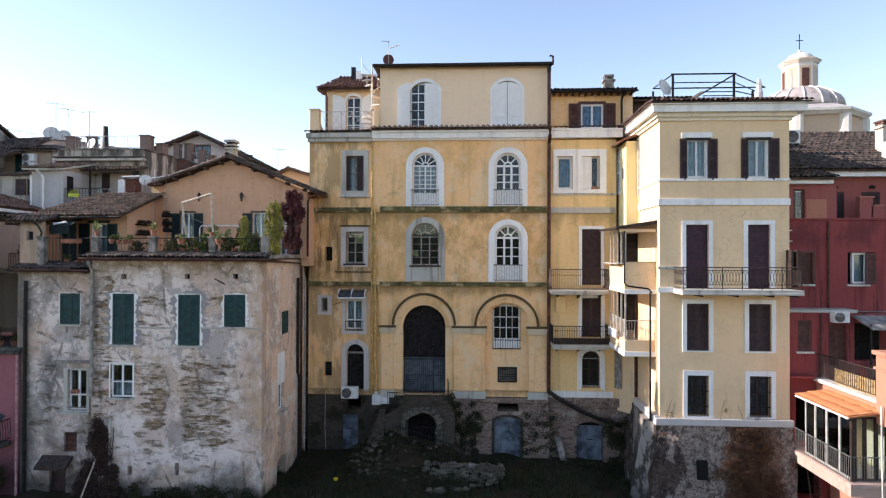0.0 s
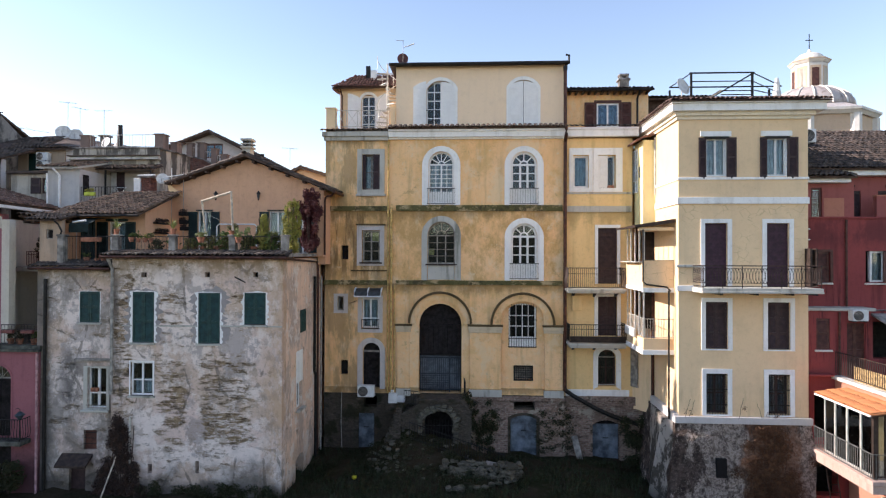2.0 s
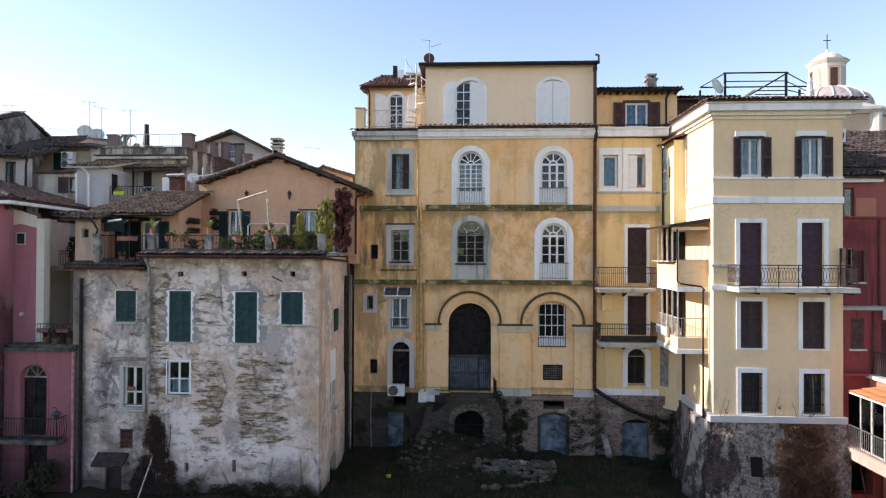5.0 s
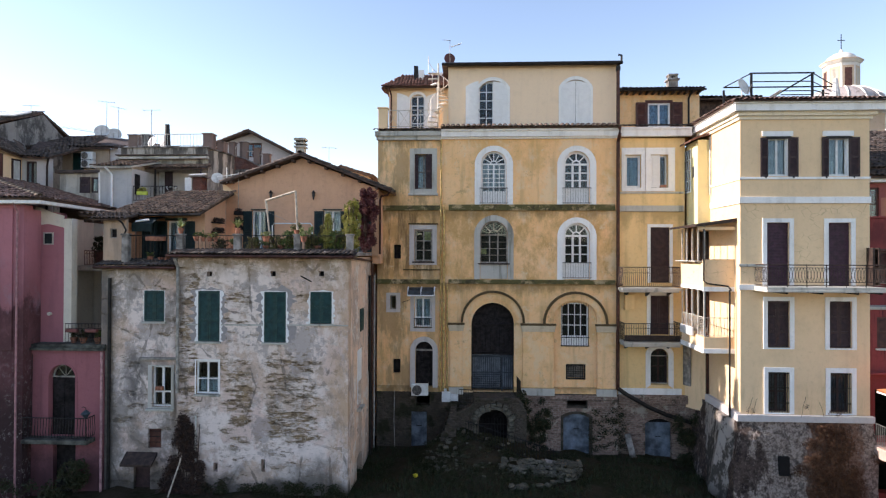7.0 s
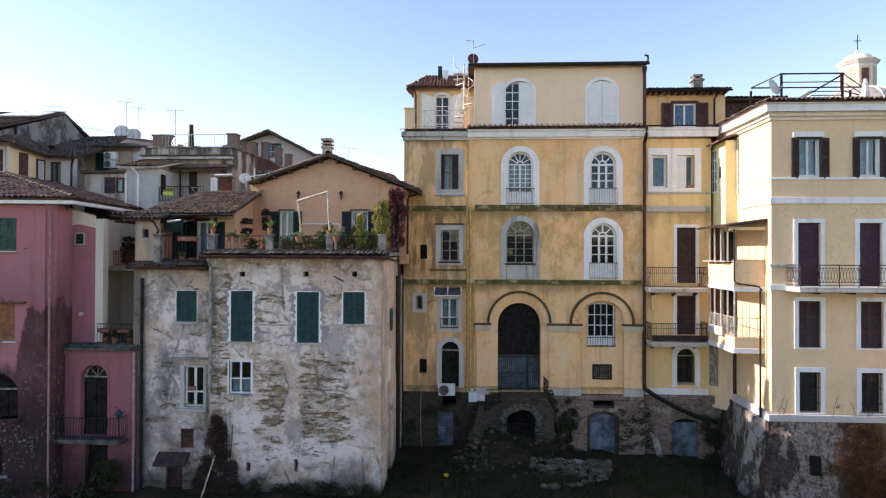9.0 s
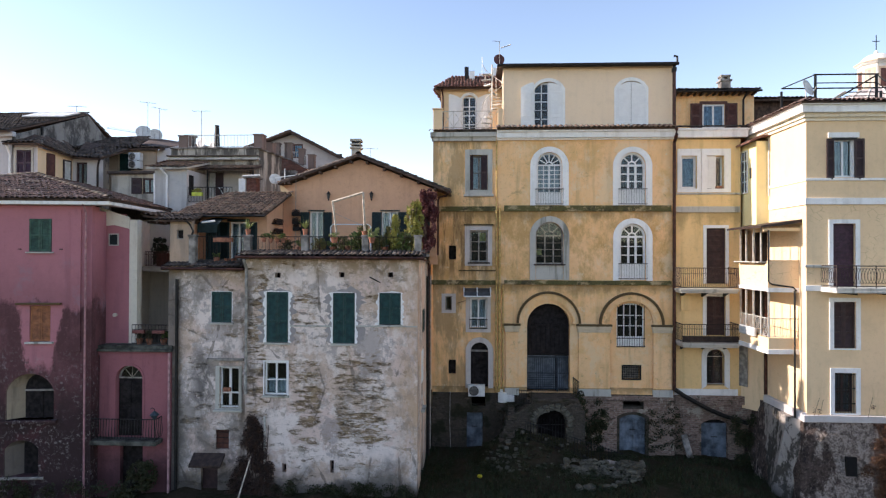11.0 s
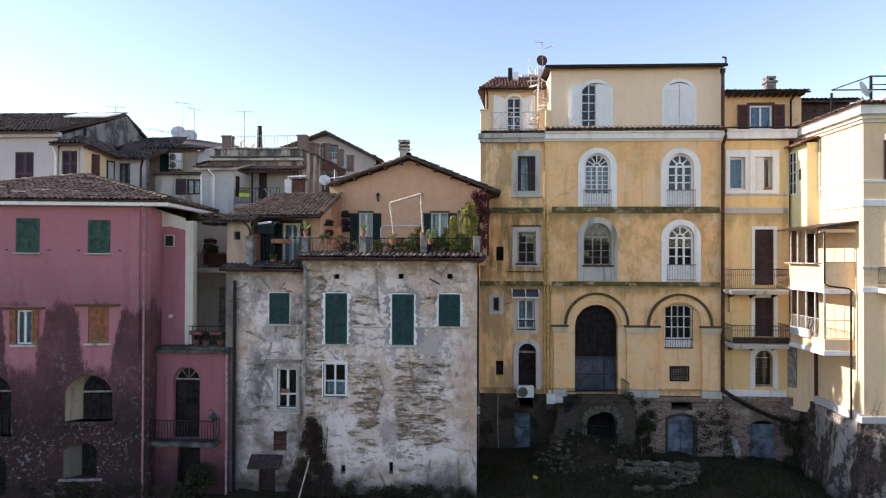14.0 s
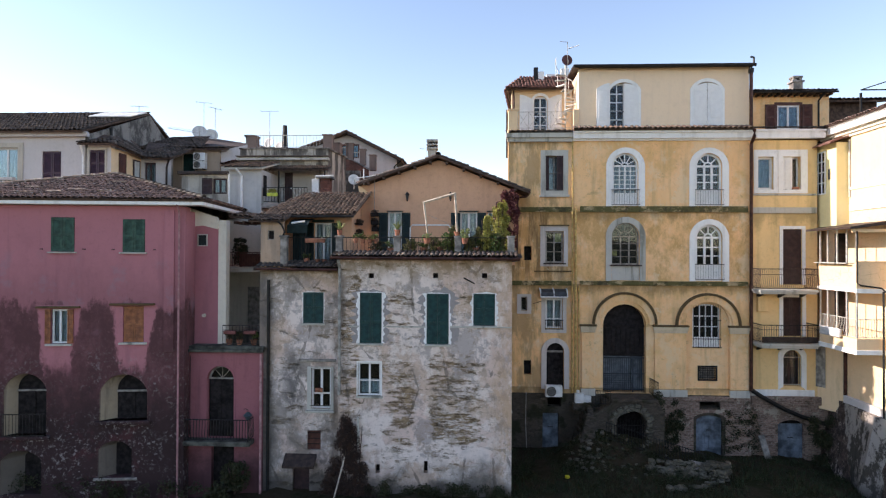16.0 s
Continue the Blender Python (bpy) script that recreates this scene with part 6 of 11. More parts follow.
        pair(h, a + 0.01, b - 0.01, 5.55, 7.24, Y + 0.06, BROWN, rails=(0.33, 0.66))
    for i, (a, b) in enumerate(low):
        surround(h, rect(a - 0.15, b + 0.15, 3.12, 4.82), rect(a, b, 3.17, 4.65), Y, TRIM, 0.045, closed=True)
        casement(h, a + 0.01, b - 0.01, 3.18, 4.64, Y + 0.2, BROWN, 2, 2, curtain=DULLBLIND)
        g = multi("window_guard", [(a, b, Y + 0.02, Y + 0.045, 4.05, 4.08), (a, b, Y + 0.02, Y + 0.045, 3.5, 3.53), (a, b, Y + 0.02, Y + 0.045, 4.58, 4.61)], IRON, h, "iron window bars")
        me = shared("guard_bar", tube(bmesh.new(), [(0, 0, 0), (0, 0, 1.46)], 0.011, 4), IRON)
        for k in range(8):
            piece("guard_bar", me, g, Matrix.Translation((a + 0.05 + k * (b - a - 0.1) / 7, Y + 0.03, 3.17)))
    # long balcony
    F = 20.62
    b = part("balcony", boxes((7.25, 11.36, F, Y, 7.70, 7.80), (7.25, 11.36, F - 0.03, Y, 7.62, 7.70), bevel=0.012), DIRTYTRIM, h, "long stained white balcony slab")
    part("balcony_moulding", boxes((6.70, 7.3, Y - 0.07, Y - 0.002, 7.64, 7.84), bevel=0.01), TRIM, b)
    part("balcony_moulding", boxes((6.70, 7.62, Y - 0.08, Y - 0.002, 8.50, 8.60), bevel=0.01), DIRTYTRIM, b)
    for x in (7.9, 9.1, 10.3, 11.1):
        part("bracket", boxes((x, x + 0.05, F - 0.035, Y, 7.56, 7.62)), IRON, b)
    pts = [(7.30, Y), (7.30, F + 0.05), (11.31, F + 0.05), (11.31, Y)]
    bm = bmesh.new()
    for z, r in ((8.58, 0.02), (8.48, 0.012), (7.98, 0.012), (7.86, 0.014)):
        tube(bm, [(x, y, z) for x, y in pts], r, 6)
    part("railing", bm, IRONBROWN, b)
    lens = tube(bmesh.new(), [(0.05 * math.sin(t / 8 * math.pi) * -1, 0, 0.5 * t / 8) for t in range(9)], 0.007, 4)
    tube(lens, [(0.05 * math.sin(t / 8 * math.pi), 0, 0.5 * t / 8) for t in range(9)], 0.007, 4)
    me = shared("baluster", lens, IRONBROWN)
    for (xa, ya), (xb, yb) in zip(pts, pts[1:]):
        n = round(math.hypot(xb - xa, yb - ya) / 0.105)
        for k in range(n):
            t = (k + 0.5) / n
            piece("baluster", me, b, Matrix.Translation((xa + (xb - xa) * t, ya + (yb - ya) * t, 7.98)) @ Matrix.Rotation(math.atan2(yb - ya, xb - xa), 4, "Z"))
    me = shared("rail_post", tube(bmesh.new(), [(0, 0, 0), (0, 0, 0.82)], 0.016, 5), IRONBROWN)
    for k in range(7):
        piece("rail_post", me, b, Matrix.Translation((7.30 + k * 0.668, F + 0.05, 7.78)))
    multi("divider", [(11.26, 11.33, Y - 0.35, Y - 0.002, 7.82, 9.2), (11.44, 11.48, Y - 0.4, Y - 0.1, 7.82, 9.2)], IRONBROWN, b, "folded dark blind")
    # projecting shaft beside the wing, with a glazed corner
    part("shaft", boxes((6.28, 6.776, 24.3, 25.6, 10.2, 13.7)), SHAFTBOUNCE, h, "narrow projecting shaft tinted yellow for bounced light")
    part("shaft_roof", prism(bmesh.new(), [(5.95, 13.62), (6.3, 13.78), (6.8, 13.9), (6.8, 13.98), (6.3, 13.86), (5.93, 13.68)], 24.15, 25.7), TILERED, h)
    win = part("window", ring(bmesh.new(), rect(25.0, 25.75, 11.6, 13.45), rect(25.04, 25.71, 11.65, 13.4), 0, 0.05, True), WHITE, h, "tall white glazed corner")
    bmesh_m = side_turn(6.22)
    win.data.transform(Matrix.Translation(-BASE[h]) @ bmesh_m @ Matrix.Translation(BASE[h]))
    for k in range(1, 3):
        part("bar", boxes((6.215, 6.26, 25.0 + k * 0.25 - 0.02, 25.0 + k * 0.25 + 0.02, 11.65, 13.4)), WHITE, win)
    for z in (12.1, 12.55, 13.0):
        part("bar", boxes((6.215, 6.26, 25.04, 25.7, z - 0.02, z + 0.02)), WHITE, win)
    part("pane", boxes((6.24, 6.246, 25.04, 25.7, 11.65, 13.4)), GLASS, win)
    part("vent", boxes((6.26, 6.28, 24.7, 24.85, 12.2, 12.65)), DARKPLASTIC, h)
    # stacked verandas on the sunny side
    va = part("veranda", boxes((5.62, 6.776, 22.05, 24.5, 7.58, 7.72), bevel=0.01), TRIM, h, "walled veranda with thin white posts")
    part("parapet", boxes((5.64, 6.776, 22.07, 22.17, 7.72, 8.74), (5.64, 5.74, 22.17, 24.45, 7.72, 8.62)), CREAM, va)
    part("parapet_shelf", boxes((5.40, 5.72, 22.3, 24.4, 8.66, 8.70), bevel=0.008), DIRTYTRIM, va)
    part("parapet_rail", boxes((5.6, 6.776, 22.03, 22.09, 8.742, 8.76)), CONCRETE, va)
    part("panel", boxes((5.625, 5.64, 22.5, 23.9, 8.35, 8.5)), CREAM, va)
    part("bracket", boxes((5.60, 6.776, 22.04, 22.10, 7.55, 7.58)), TRIM, va)
    for y in (22.12, 22.7, 23.3, 23.9, 24.4):
        part("post", boxes((5.66, 5.71, y - 0.025, y + 0.025, 8.62, 10.0)), PALEIRON, va)
        part("post", boxes((5.66, 5.71, y - 0.025, y + 0.025, 5.85, 7.58)), PALEIRON, va)
    rf = part("veranda_roof", prism(bmesh.new(), [(5.28, 9.98), (6.776, 10.16), (6.776, 10.30), (5.28, 10.06)], 21.85, 24.75), IRONBROWN, va, "thin sloping veranda roof")
    part("roof_beam", boxes((5.45, 6.776, 22.0, 22.08, 9.86, 9.98)), CREAM, rf)
    multi("back_door", [(6.3, 6.77, 24.42, 24.47, 7.75, 9.9), (6.3, 6.77, 24.42, 24.47, 5.9, 7.5)], DARKDOOR, va)
    vb = part("veranda", boxes((5.62, 6.776, 22.05, 24.5, 5.22, 5.40), bevel=0.01), TRIM, h, "lower veranda with an iron rail")
    multi("kerb", [(5.66, 6.776, 22.08, 22.2, 5.40, 5.82), (5.66, 5.78, 22.2, 24.45, 5.40, 5.82)], CREAM, vb)
    railing(vb, [(6.75, 22.12), (5.72, 22.12), (5.72, 24.4)], 5.80, 6.55, PALEIRON, 0.10, 0.008, 0.04, mid=False)
    part("blanket", boxes((5.5, 5.62, 22.9, 24.2, 5.75, 6.1), bevel=0.05), CURTAIN, vb, "rolled pale awning")
    # slanting wall below the verandas
    bm = plan(bmesh.new(), [(6.1, 25.5), (6.74, 24.55), (6.774, 24.6), (6.774, 25.6)], 2.35, 5.22)
    part("slant_wall", bm, CREAM, h)
    m = Matrix.Translation((6.08, 25.47, 0)) @ Matrix.Rotation(math.atan2(-0.95, 0.64), 4, "Z")
    shutter(h, 0.05, 0.42, 3.3, 5.15, -0.05, OLDWOOD, m=m)
    for mt, r, pts in ((COPPER, 0.07, [(6.72, 24.45, 7.6), (6.72, 24.45, 0.6)]),
                       (IRON, 0.036, [(6.55, 21.95, 7.62), (6.55, 21.95, -0.5)]),
                       (IRON, 0.03, [(5.62, 22.0, 9.9), (5.62, 22.0, 7.95), (5.75, 22.0, 7.85), (6.5, 21.98, 7.75), (6.6, 21.9, 7.6)]),
                       (PALEIRON, 0.035, [(6.74, 24.2, 13.8), (6.74, 24.2, 11.4)])):
        part("drainpipe", tube(bmesh.new(), pts, r, 8), mt, h)
    return h


corner = corner_house()

# ---- the peeling white house ----
def white_house():
    Y, YL = 20.2, 20.45
    h = thing("white_house", "old white house with peeling plaster and green shutters", "house", (-11, 20.4, 0))
    sh = ((-12.90, -12.11, 5.75, 7.57), (-10.49, -9.70, 5.74, 7.55), (-8.82, -8.05, 6.42, 7.56))
    holes = [rect(*s) for s in sh] + [rect(-12.60, -12.40, 8.08, 8.26), rect(-10.27, -10.08, 8.10, 8.28), rect(-8.52, -8.33, 8.11, 8.29),
                                      rect(-12.96, -12.12, 3.86, 5.07), rect(-12.31, -12.15, 1.10, 1.42), rect(-10.57, -10.43, 1.13, 1.57)]
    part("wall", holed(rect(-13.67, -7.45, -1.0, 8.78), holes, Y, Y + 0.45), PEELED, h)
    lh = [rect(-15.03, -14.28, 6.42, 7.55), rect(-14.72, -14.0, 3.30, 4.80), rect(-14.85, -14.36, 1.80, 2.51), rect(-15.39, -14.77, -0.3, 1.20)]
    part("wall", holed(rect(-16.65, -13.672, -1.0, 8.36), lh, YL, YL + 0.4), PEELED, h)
    side = [rect(22.35, 23.05, 5.85, 6.75), rect(21.9, 22.6, 2.95, 4.0), arch(21.85, 22.9, -0.5, 1.15, 0.15)]
    part("side_wall", holed(rect(Y + 0.45, 25.3, -1.0, 8.78), side, 0, 0.4, Matrix(((0, -1, 0, -7.45), (1, 0, 0, 0), (0, 0, 1, 0), (0, 0, 0, 1)))), PEELEDSIDE, h)
    multi("back_wall", [(-16.65, -7.45, 27, 27.4, -1, 8.7), (-16.65, -16.25, YL + 0.4, 27, -1, 8.36)], PEELEDSIDE, h)
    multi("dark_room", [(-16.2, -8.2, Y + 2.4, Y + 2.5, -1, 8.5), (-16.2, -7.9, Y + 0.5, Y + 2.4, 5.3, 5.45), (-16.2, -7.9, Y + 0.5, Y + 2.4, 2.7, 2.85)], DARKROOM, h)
    # black backs paint the depth of the little wall holes
    multi("hole_back", [(-12.7, -8.2, Y + 0.25, Y + 0.28, 8.0, 8.35), (-12.4, -10.3, Y + 0.3, Y + 0.33, 1.0, 1.7)], DARKDOOR, h)
    # green shutters in whitened, crumbling reveals
    for i, (x0, x1, z0, z1) in enumerate(sh):
        pair(h, x0 + 0.01, x1 - 0.01, z0 + 0.02, z1 - 0.01, Y - 0.02, GREEN, label="dark green louvred shutter", rails=(0.42,) if i < 2 else (0.5,))
        part("sill", boxes((x0 - 0.06, x1 + 0.06, Y - 0.10, Y + 0.1, z0 - 0.07, z0), bevel=0.012), DIRTYTRIM, h)
        ragged(h, x0, x1, z0, z1, Y, i)
        if i < 2:
            ragged(h, x0, x1, z0, z1, Y, i + 20, 0.36, MORTAR, 0.006)
    pair(h, -15.03, -14.28, 6.43, 7.54, YL - 0.02, GREEN, label="dark green louvred shutter")
    part("sill", boxes((-15.1, -14.2, YL - 0.1, YL + 0.1, 6.35, 6.42), bevel=0.012), DIRTYTRIM, h)
    ragged(h, -15.03, -14.28, 6.42, 7.55, YL, 4, 0.05)
    m = Matrix(((0, -1, 0, -7.45), (1, 0, 0, 0), (0, 0, 1, 0), (0, 0, 0, 1)))
    pair(h, 22.36, 23.04, 5.87, 6.74, -0.03, GREEN, m=m)
    casement(h, 21.92, 22.58, 2.97, 3.98, 0.1, WHITE, 2, 1, m=m)
    part("patch", boxes((-7.45, -7.43, 21.85, 22.65, 3.98, 5.2)), TRIM, h, "pale plaster patch over a window")
    part("sill", boxes((-7.46, -7.3, 21.8, 22.7, 2.88, 2.95), bevel=0.01), DIRTYTRIM, h)
    part("cellar_back", boxes((-8.0, -7.95, 21.7, 23.1, -0.8, 1.3)), DARKDOOR, h)
    # white windows
    casement(h, -12.95, -12.13, 3.87, 5.06, Y + 0.06, WHITE, 2, 2, 0.045, 0.06, curtain=None, cross=(0.45,), label="white two-leaf window")
    part("cloth", drape(-12.86, -12.22, Y + 0.16, 3.95, 4.45), CURTAIN, h)
    part("sill", boxes((-13.02, -12.06, Y - 0.09, Y + 0.1, 3.79, 3.86), bevel=0.012), DIRTYTRIM, h)
    surround(h, rect(-13.0, -12.08, 3.83, 5.11), rect(-12.96, -12.12, 3.86, 5.07), Y, TRIM, 0.02, closed=True)
    casement(h, -14.72, -14.0, 3.31, 4.79, YL + 0.12, WHITE, 2, 2, 0.06, 0.06, cross=(0.35,), label="white window with a flower box")
    surround(h, rect(-14.86, -13.88, 3.26, 4.84), rect(-14.72, -14.0, 3.31, 4.79), YL, DIRTYTRIM, 0.03, closed=True)
    part("sill", boxes((-14.90, -13.84, YL - 0.14, YL + 0.1, 3.18, 3.26), bevel=0.012), DIRTYTRIM, h)
    part("lintel", boxes((-15.16, -13.80, YL - 0.12, YL, 5.03, 5.12), bevel=0.012), CONCRETE, h)
    g = part("window_guard", boxes((-14.74, -13.98, YL - 0.06, YL - 0.04, 3.42, 3.44)), IRON, h)
    me = shared("guard_bar", tube(bmesh.new(), [(0, 0, 0), (0, 0, 0.22)], 0.008, 4), PALEIRON)
    for k in range(9):
        piece("guard_bar", me, g, Matrix.Translation((-14.7 + k * 0.085, YL - 0.05, 3.26)))
    part("flower_box", boxes((-14.56, -14.30, YL - 0.08, YL + 0.04, 3.92, 4.06), bevel=0.01), POT, h)
    # low openings with a small porch roof
    part("board_window", boxes((-14.85, -14.36, YL + 0.1, YL + 0.14, 1.80, 2.51)), REDBROWN, h)
    for z in (2.0, 2.2, 2.4):
        part("grille_bar", boxes((-14.85, -14.36, YL + 0.04, YL + 0.06, z, z + 0.02)), IRON, h)
    part("door", boxes((-15.38, -14.78, YL + 0.12, YL + 0.17, -0.3, 1.20)), BROWN, h, "low brown wooden door")
    part("porch_roof", prism(bmesh.new(), [(0, 1.66), (-0.42, 1.34), (-0.42, 1.26), (0, 1.56)], -15.66, -14.5, Matrix(((0, 1, 0, 0), (1, 0, 0, YL), (0, 0, 1, 0), (0, 0, 0, 1)))), IRONBROWN, h, "small sloping porch roof")
    multi("moulding", [(-13.3, -12.92, Y - 0.03, Y - 0.001, 6.33, 6.38), (-12.05, -10.52, Y - 0.03, Y - 0.001, 6.33, 6.38), (-9.66, -7.46, Y - 0.03, Y - 0.001, 6.34, 6.39)], DIRTYTRIM, h, bevel=0.006)
    # tiled eaves under the roof terrace, tile by tile
    multi("eave_board", [(-13.9, -7.25, Y - 0.34, Y + 0.6, 8.78, 8.84), (-16.75, -13.7, YL - 0.3, YL + 0.5, 8.36, 8.42)], WOODBEAM, h)
    part("gutter", tube(bmesh.new(), [(-13.9, Y - 0.38, 8.82), (-7.2, Y - 0.38, 8.80)], 0.06, 8), COPPER, h)
    part("gutter", tube(bmesh.new(), [(-16.75, YL - 0.34, 8.40), (-13.72, YL - 0.34, 8.38)], 0.055, 8), COPPER, h)
    rng = random.Random(8)
    up, dn = shared("eave_tile", cover_tile(0.5, 0.082), TILEPALE, True), shared("eave_tile", cover_tile(0.5, 0.082), TILEDARK, True)
    for k in range(40):
        x = -13.80 + k * 0.167
        turn = Matrix.Rotation(rng.uniform(-0.08, 0.08), 4, "Z") @ Matrix.Rotation(0.22, 4, "X")
        piece("eave_tile", up if rng.random() < 0.3 else dn, h, Matrix.Translation((x, Y - 0.42, 8.86 + rng.uniform(0, 0.015))) @ turn)
        piece("eave_tile", dn, h, Matrix.Translation((x + 0.083, Y - 0.36, 8.91)) @ Matrix.Rotation(0.22, 4, "X") @ Matrix.Rotation(math.pi, 4, "Y"))
        piece("eave_tile", dn, h, Matrix.Translation((x, Y - 0.02, 8.95)) @ Matrix.Rotation(0.22, 4, "X"))
    for k in range(18):
        x = -16.66 + k * 0.167
        piece("eave_tile", dn, h, Matrix.Translation((x, YL - 0.36, 8.44)) @ Matrix.Rotation(rng.uniform(-0.08, 0.08), 4, "Z") @ Matrix.Rotation(0.28, 4, "X"))
        piece("eave_tile", dn, h, Matrix.Translation((x, YL + 0.02, 8.55)) @ Matrix.Rotation(rng.uniform(-0.08, 0.08), 4, "Z") @ Matrix.Rotation(0.28, 4, "X"))
    multi("terrace_floor", [(-13.6, -7.3, Y + 0.3, 24.1, 8.84, 8.96), (-16.65, -13.62, YL + 0.3, 22.19, 8.46, 8.58)], CONCRETE, h)
    # pipes
    for mt, r, pts in ((GREYPIPE, 0.055, [(-13.62, Y - 0.35, 8.75), (-13.62, Y - 0.08, 8.4), (-13.62, Y - 0.08, 3.9)]),
                       (IRON, 0.06, [(-16.3, YL - 0.07, 8.0), (-16.3, YL - 0.07, 0.0)]),
                       (PALEIRON, 0.04, [(-12.92, Y - 0.08, 3.1), (-12.92, Y - 0.08, 0.0)]),
                       (COPPER, 0.05, [(-7.25, Y - 0.36, 8.78), (-7.36, 24.6, 8.6), (-7.36, 24.6, 0.2)]),
                       (IRON, 0.06, [(-7.38, 24.2, 8.0), (-7.38, 24.2, 4.0), (-7.38, 24.4, 3.8), (-7.38, 24.4, 0.0)]),
                       (GREYPIPE, 0.04, [(-7.32, 25.0, 8.0), (-7.32, 25.0, 0.0)]),
                       (IRON, 0.02, [(-9.17, Y - 0.03, 8.12), (-8.78, Y - 0.03, 7.92)])):
        part("drainpipe", tube(bmesh.new(), pts, r, 8), mt, h)
    return h


def ragged(parent, x0, x1, z0, z1, y, seed, w=0.13, mat=None, lift=0.012):
    """Hand-daubed pale plaster round an opening, with an uneven outer edge."""
    rng = random.Random(seed)
    n = 22
    inner = [(x0, z0 + (z1 - z0) * k / n) for k in range(n + 1)] + [(x0 + (x1 - x0) * k / 5, z1) for k in range(1, 5)] + [(x1, z1 - (z1 - z0) * k / n) for k in range(n + 1)]
    outer = []
    for x, z in inner:
        d = w * (0.25 + 0.75 * rng.random() ** 1.5 + 0.5 * max(0.0, noise.noise(Vector((x * 2 + seed, z * 2.2, seed)))))
        if abs(x - x0) < 1e-6:
            outer.append((x - d, z))
        elif abs(x - x1) < 1e-6:
            outer.append((x + d, z))
        else:
            outer.append((x, z + d * 0.6))
    part("reveal_patch", ring(bmesh.new(), outer, inner, y - lift, y - 0.002, False), mat or TRIM, parent, "rough plaster daub round the window")


white = white_house()


# ---- the terracotta house on the terrace ----
def terrace_house():
    Y = 24.15
    h = thing("terrace_house", "terracotta plastered house with a low gable on the roof terrace", "house", (-10.2, 24.2, 8.9))
    dz = 8.94
    doors = ((-12.47, -11.84, -12.83, -11.49), (-9.38, -8.62, -9.76, -8.27), (-8.2, -7.64, -8.2, -7.3))
    gable = [(-13.25, dz - 0.1), (-13.25, 11.93), (-10.3, 12.98), (-7.02, 11.66), (-7.02, dz - 0.1)]
    part("wall", holed(gable, [rect(a, b, dz, 10.76) for a, b, _, _ in doors], Y, Y + 0.35), TERRA, h)
    multi("side_wall", [(-13.25, -12.9, Y + 0.35, 29, 8.5, 11.85), (-7.35, -7.02, Y + 0.35, 29, 8.5, 11.6)], TERRA, h)
    part("back_wall", prism(bmesh.new(), [(-13.25, 8.5), (-13.25, 11.85), (-10.3, 12.9), (-7.02, 11.6), (-7.02, 8.5)], 29, 29.3), TERRA, h)
    part("dark_room", boxes((-12.9, -7.4, Y + 1.8, Y + 1.9, 8.9, 11.4)), DARKROOM, h)
    E = Y - 0.4
    slope(h, [(-13.72, 29.4, 11.93), (-13.72, E, 11.93), (-10.3, E, 13.12), (-10.3, 29.4, 13.12)], TILEDARK, deck=WOODBEAM, seed=11, thick=0.08, pitch=0.2, step=0.31, w=0.098)
    slope(h, [(-6.5, E, 11.60), (-6.5, 29.4, 11.60), (-10.3, 29.4, 13.12), (-10.3, E, 13.12)], TILEDARK, deck=WOODBEAM, seed=12, thick=0.08, pitch=0.2, step=0.31, w=0.098, singles=120)
    ridge_tiles(h, (-10.3, E, 13.14), (-10.3, 29.4, 13.14), TILEDARK)
    for k in range(5):
        t = (k + 0.5) / 5
        for xa, za in ((-13.6, 11.92), (-6.7, 11.62)):
            x, z = xa + (-10.3 - xa) * t, za + (13.02 - za) * t
            part("rafter_end", boxes((x - 0.05, x + 0.05, E + 0.03, Y, z - 0.13, z - 0.04)), WOODBEAM, h)
    part("gutter", tube(bmesh.new(), [(-6.48, E - 0.05, 11.54), (-6.48, 29, 11.54)], 0.06, 6), COPPER, h)
    part("drainpipe", tube(bmesh.new(), [(-6.5, E, 11.5), (-6.6, E + 0.1, 11.38), (-6.9, Y - 0.07, 11.36), (-6.95, Y - 0.07, 11.2), (-6.95, Y - 0.07, 8.9)], 0.045, 6), COPPER, h)
    # doors with dark green shutters folded back
    for i, (a, b, s0, s1) in enumerate(doors):
        casement(h, a + 0.01, b - 0.01, dz, 10.76, Y + 0.1, WHITE, 2, 1, frame_w=0.06, curtain=CURTAIN, label="white glazed door with curtains")
        if a - s0 > 0.1:
            shutter(h, s0, a + 0.02, dz + 0.05, 10.72, Y - 0.06, GREENSHADE)
        if s1 > b + 0.1:
            shutter(h, b - 0.02, s1, dz + 0.05, 10.72, Y - 0.06, GREENSHADE)
        part("lintel", boxes((a - 0.04, b + 0.04, Y - 0.04, Y - 0.002, 10.76, 10.81)), GREENSHADE, h)
    # low wing with a brown roof
    V = 22.2
    part("wing_wall", holed(rect(-16.4, -13.62, 8.5, 10.6), [rect(-15.12, -14.4, 8.6, 10.2)], V, V + 0.3), TERRA, h)
    swap = Matrix(((0, 1, 0, 0), (1, 0, 0, 0), (0, 0, 1, 0), (0, 0, 0, 1)))
    part("wing_side", prism(bmesh.new(), [(V + 0.3, 8.5), (V + 0.3, 10.72), (Y, 11.42), (Y, 8.5)], -13.92, -13.62, swap), TERRA, h)
    part("wing_back", boxes((-13.62, -13.252, Y + 0.05, Y + 0.3, 8.5, 11.9)), TERRA, h)
    casement(h, -15.11, -14.41, 8.62, 10.19, V + 0.1, WHITE, 2, 1, frame_w=0.06, curtain=CURTAIN)
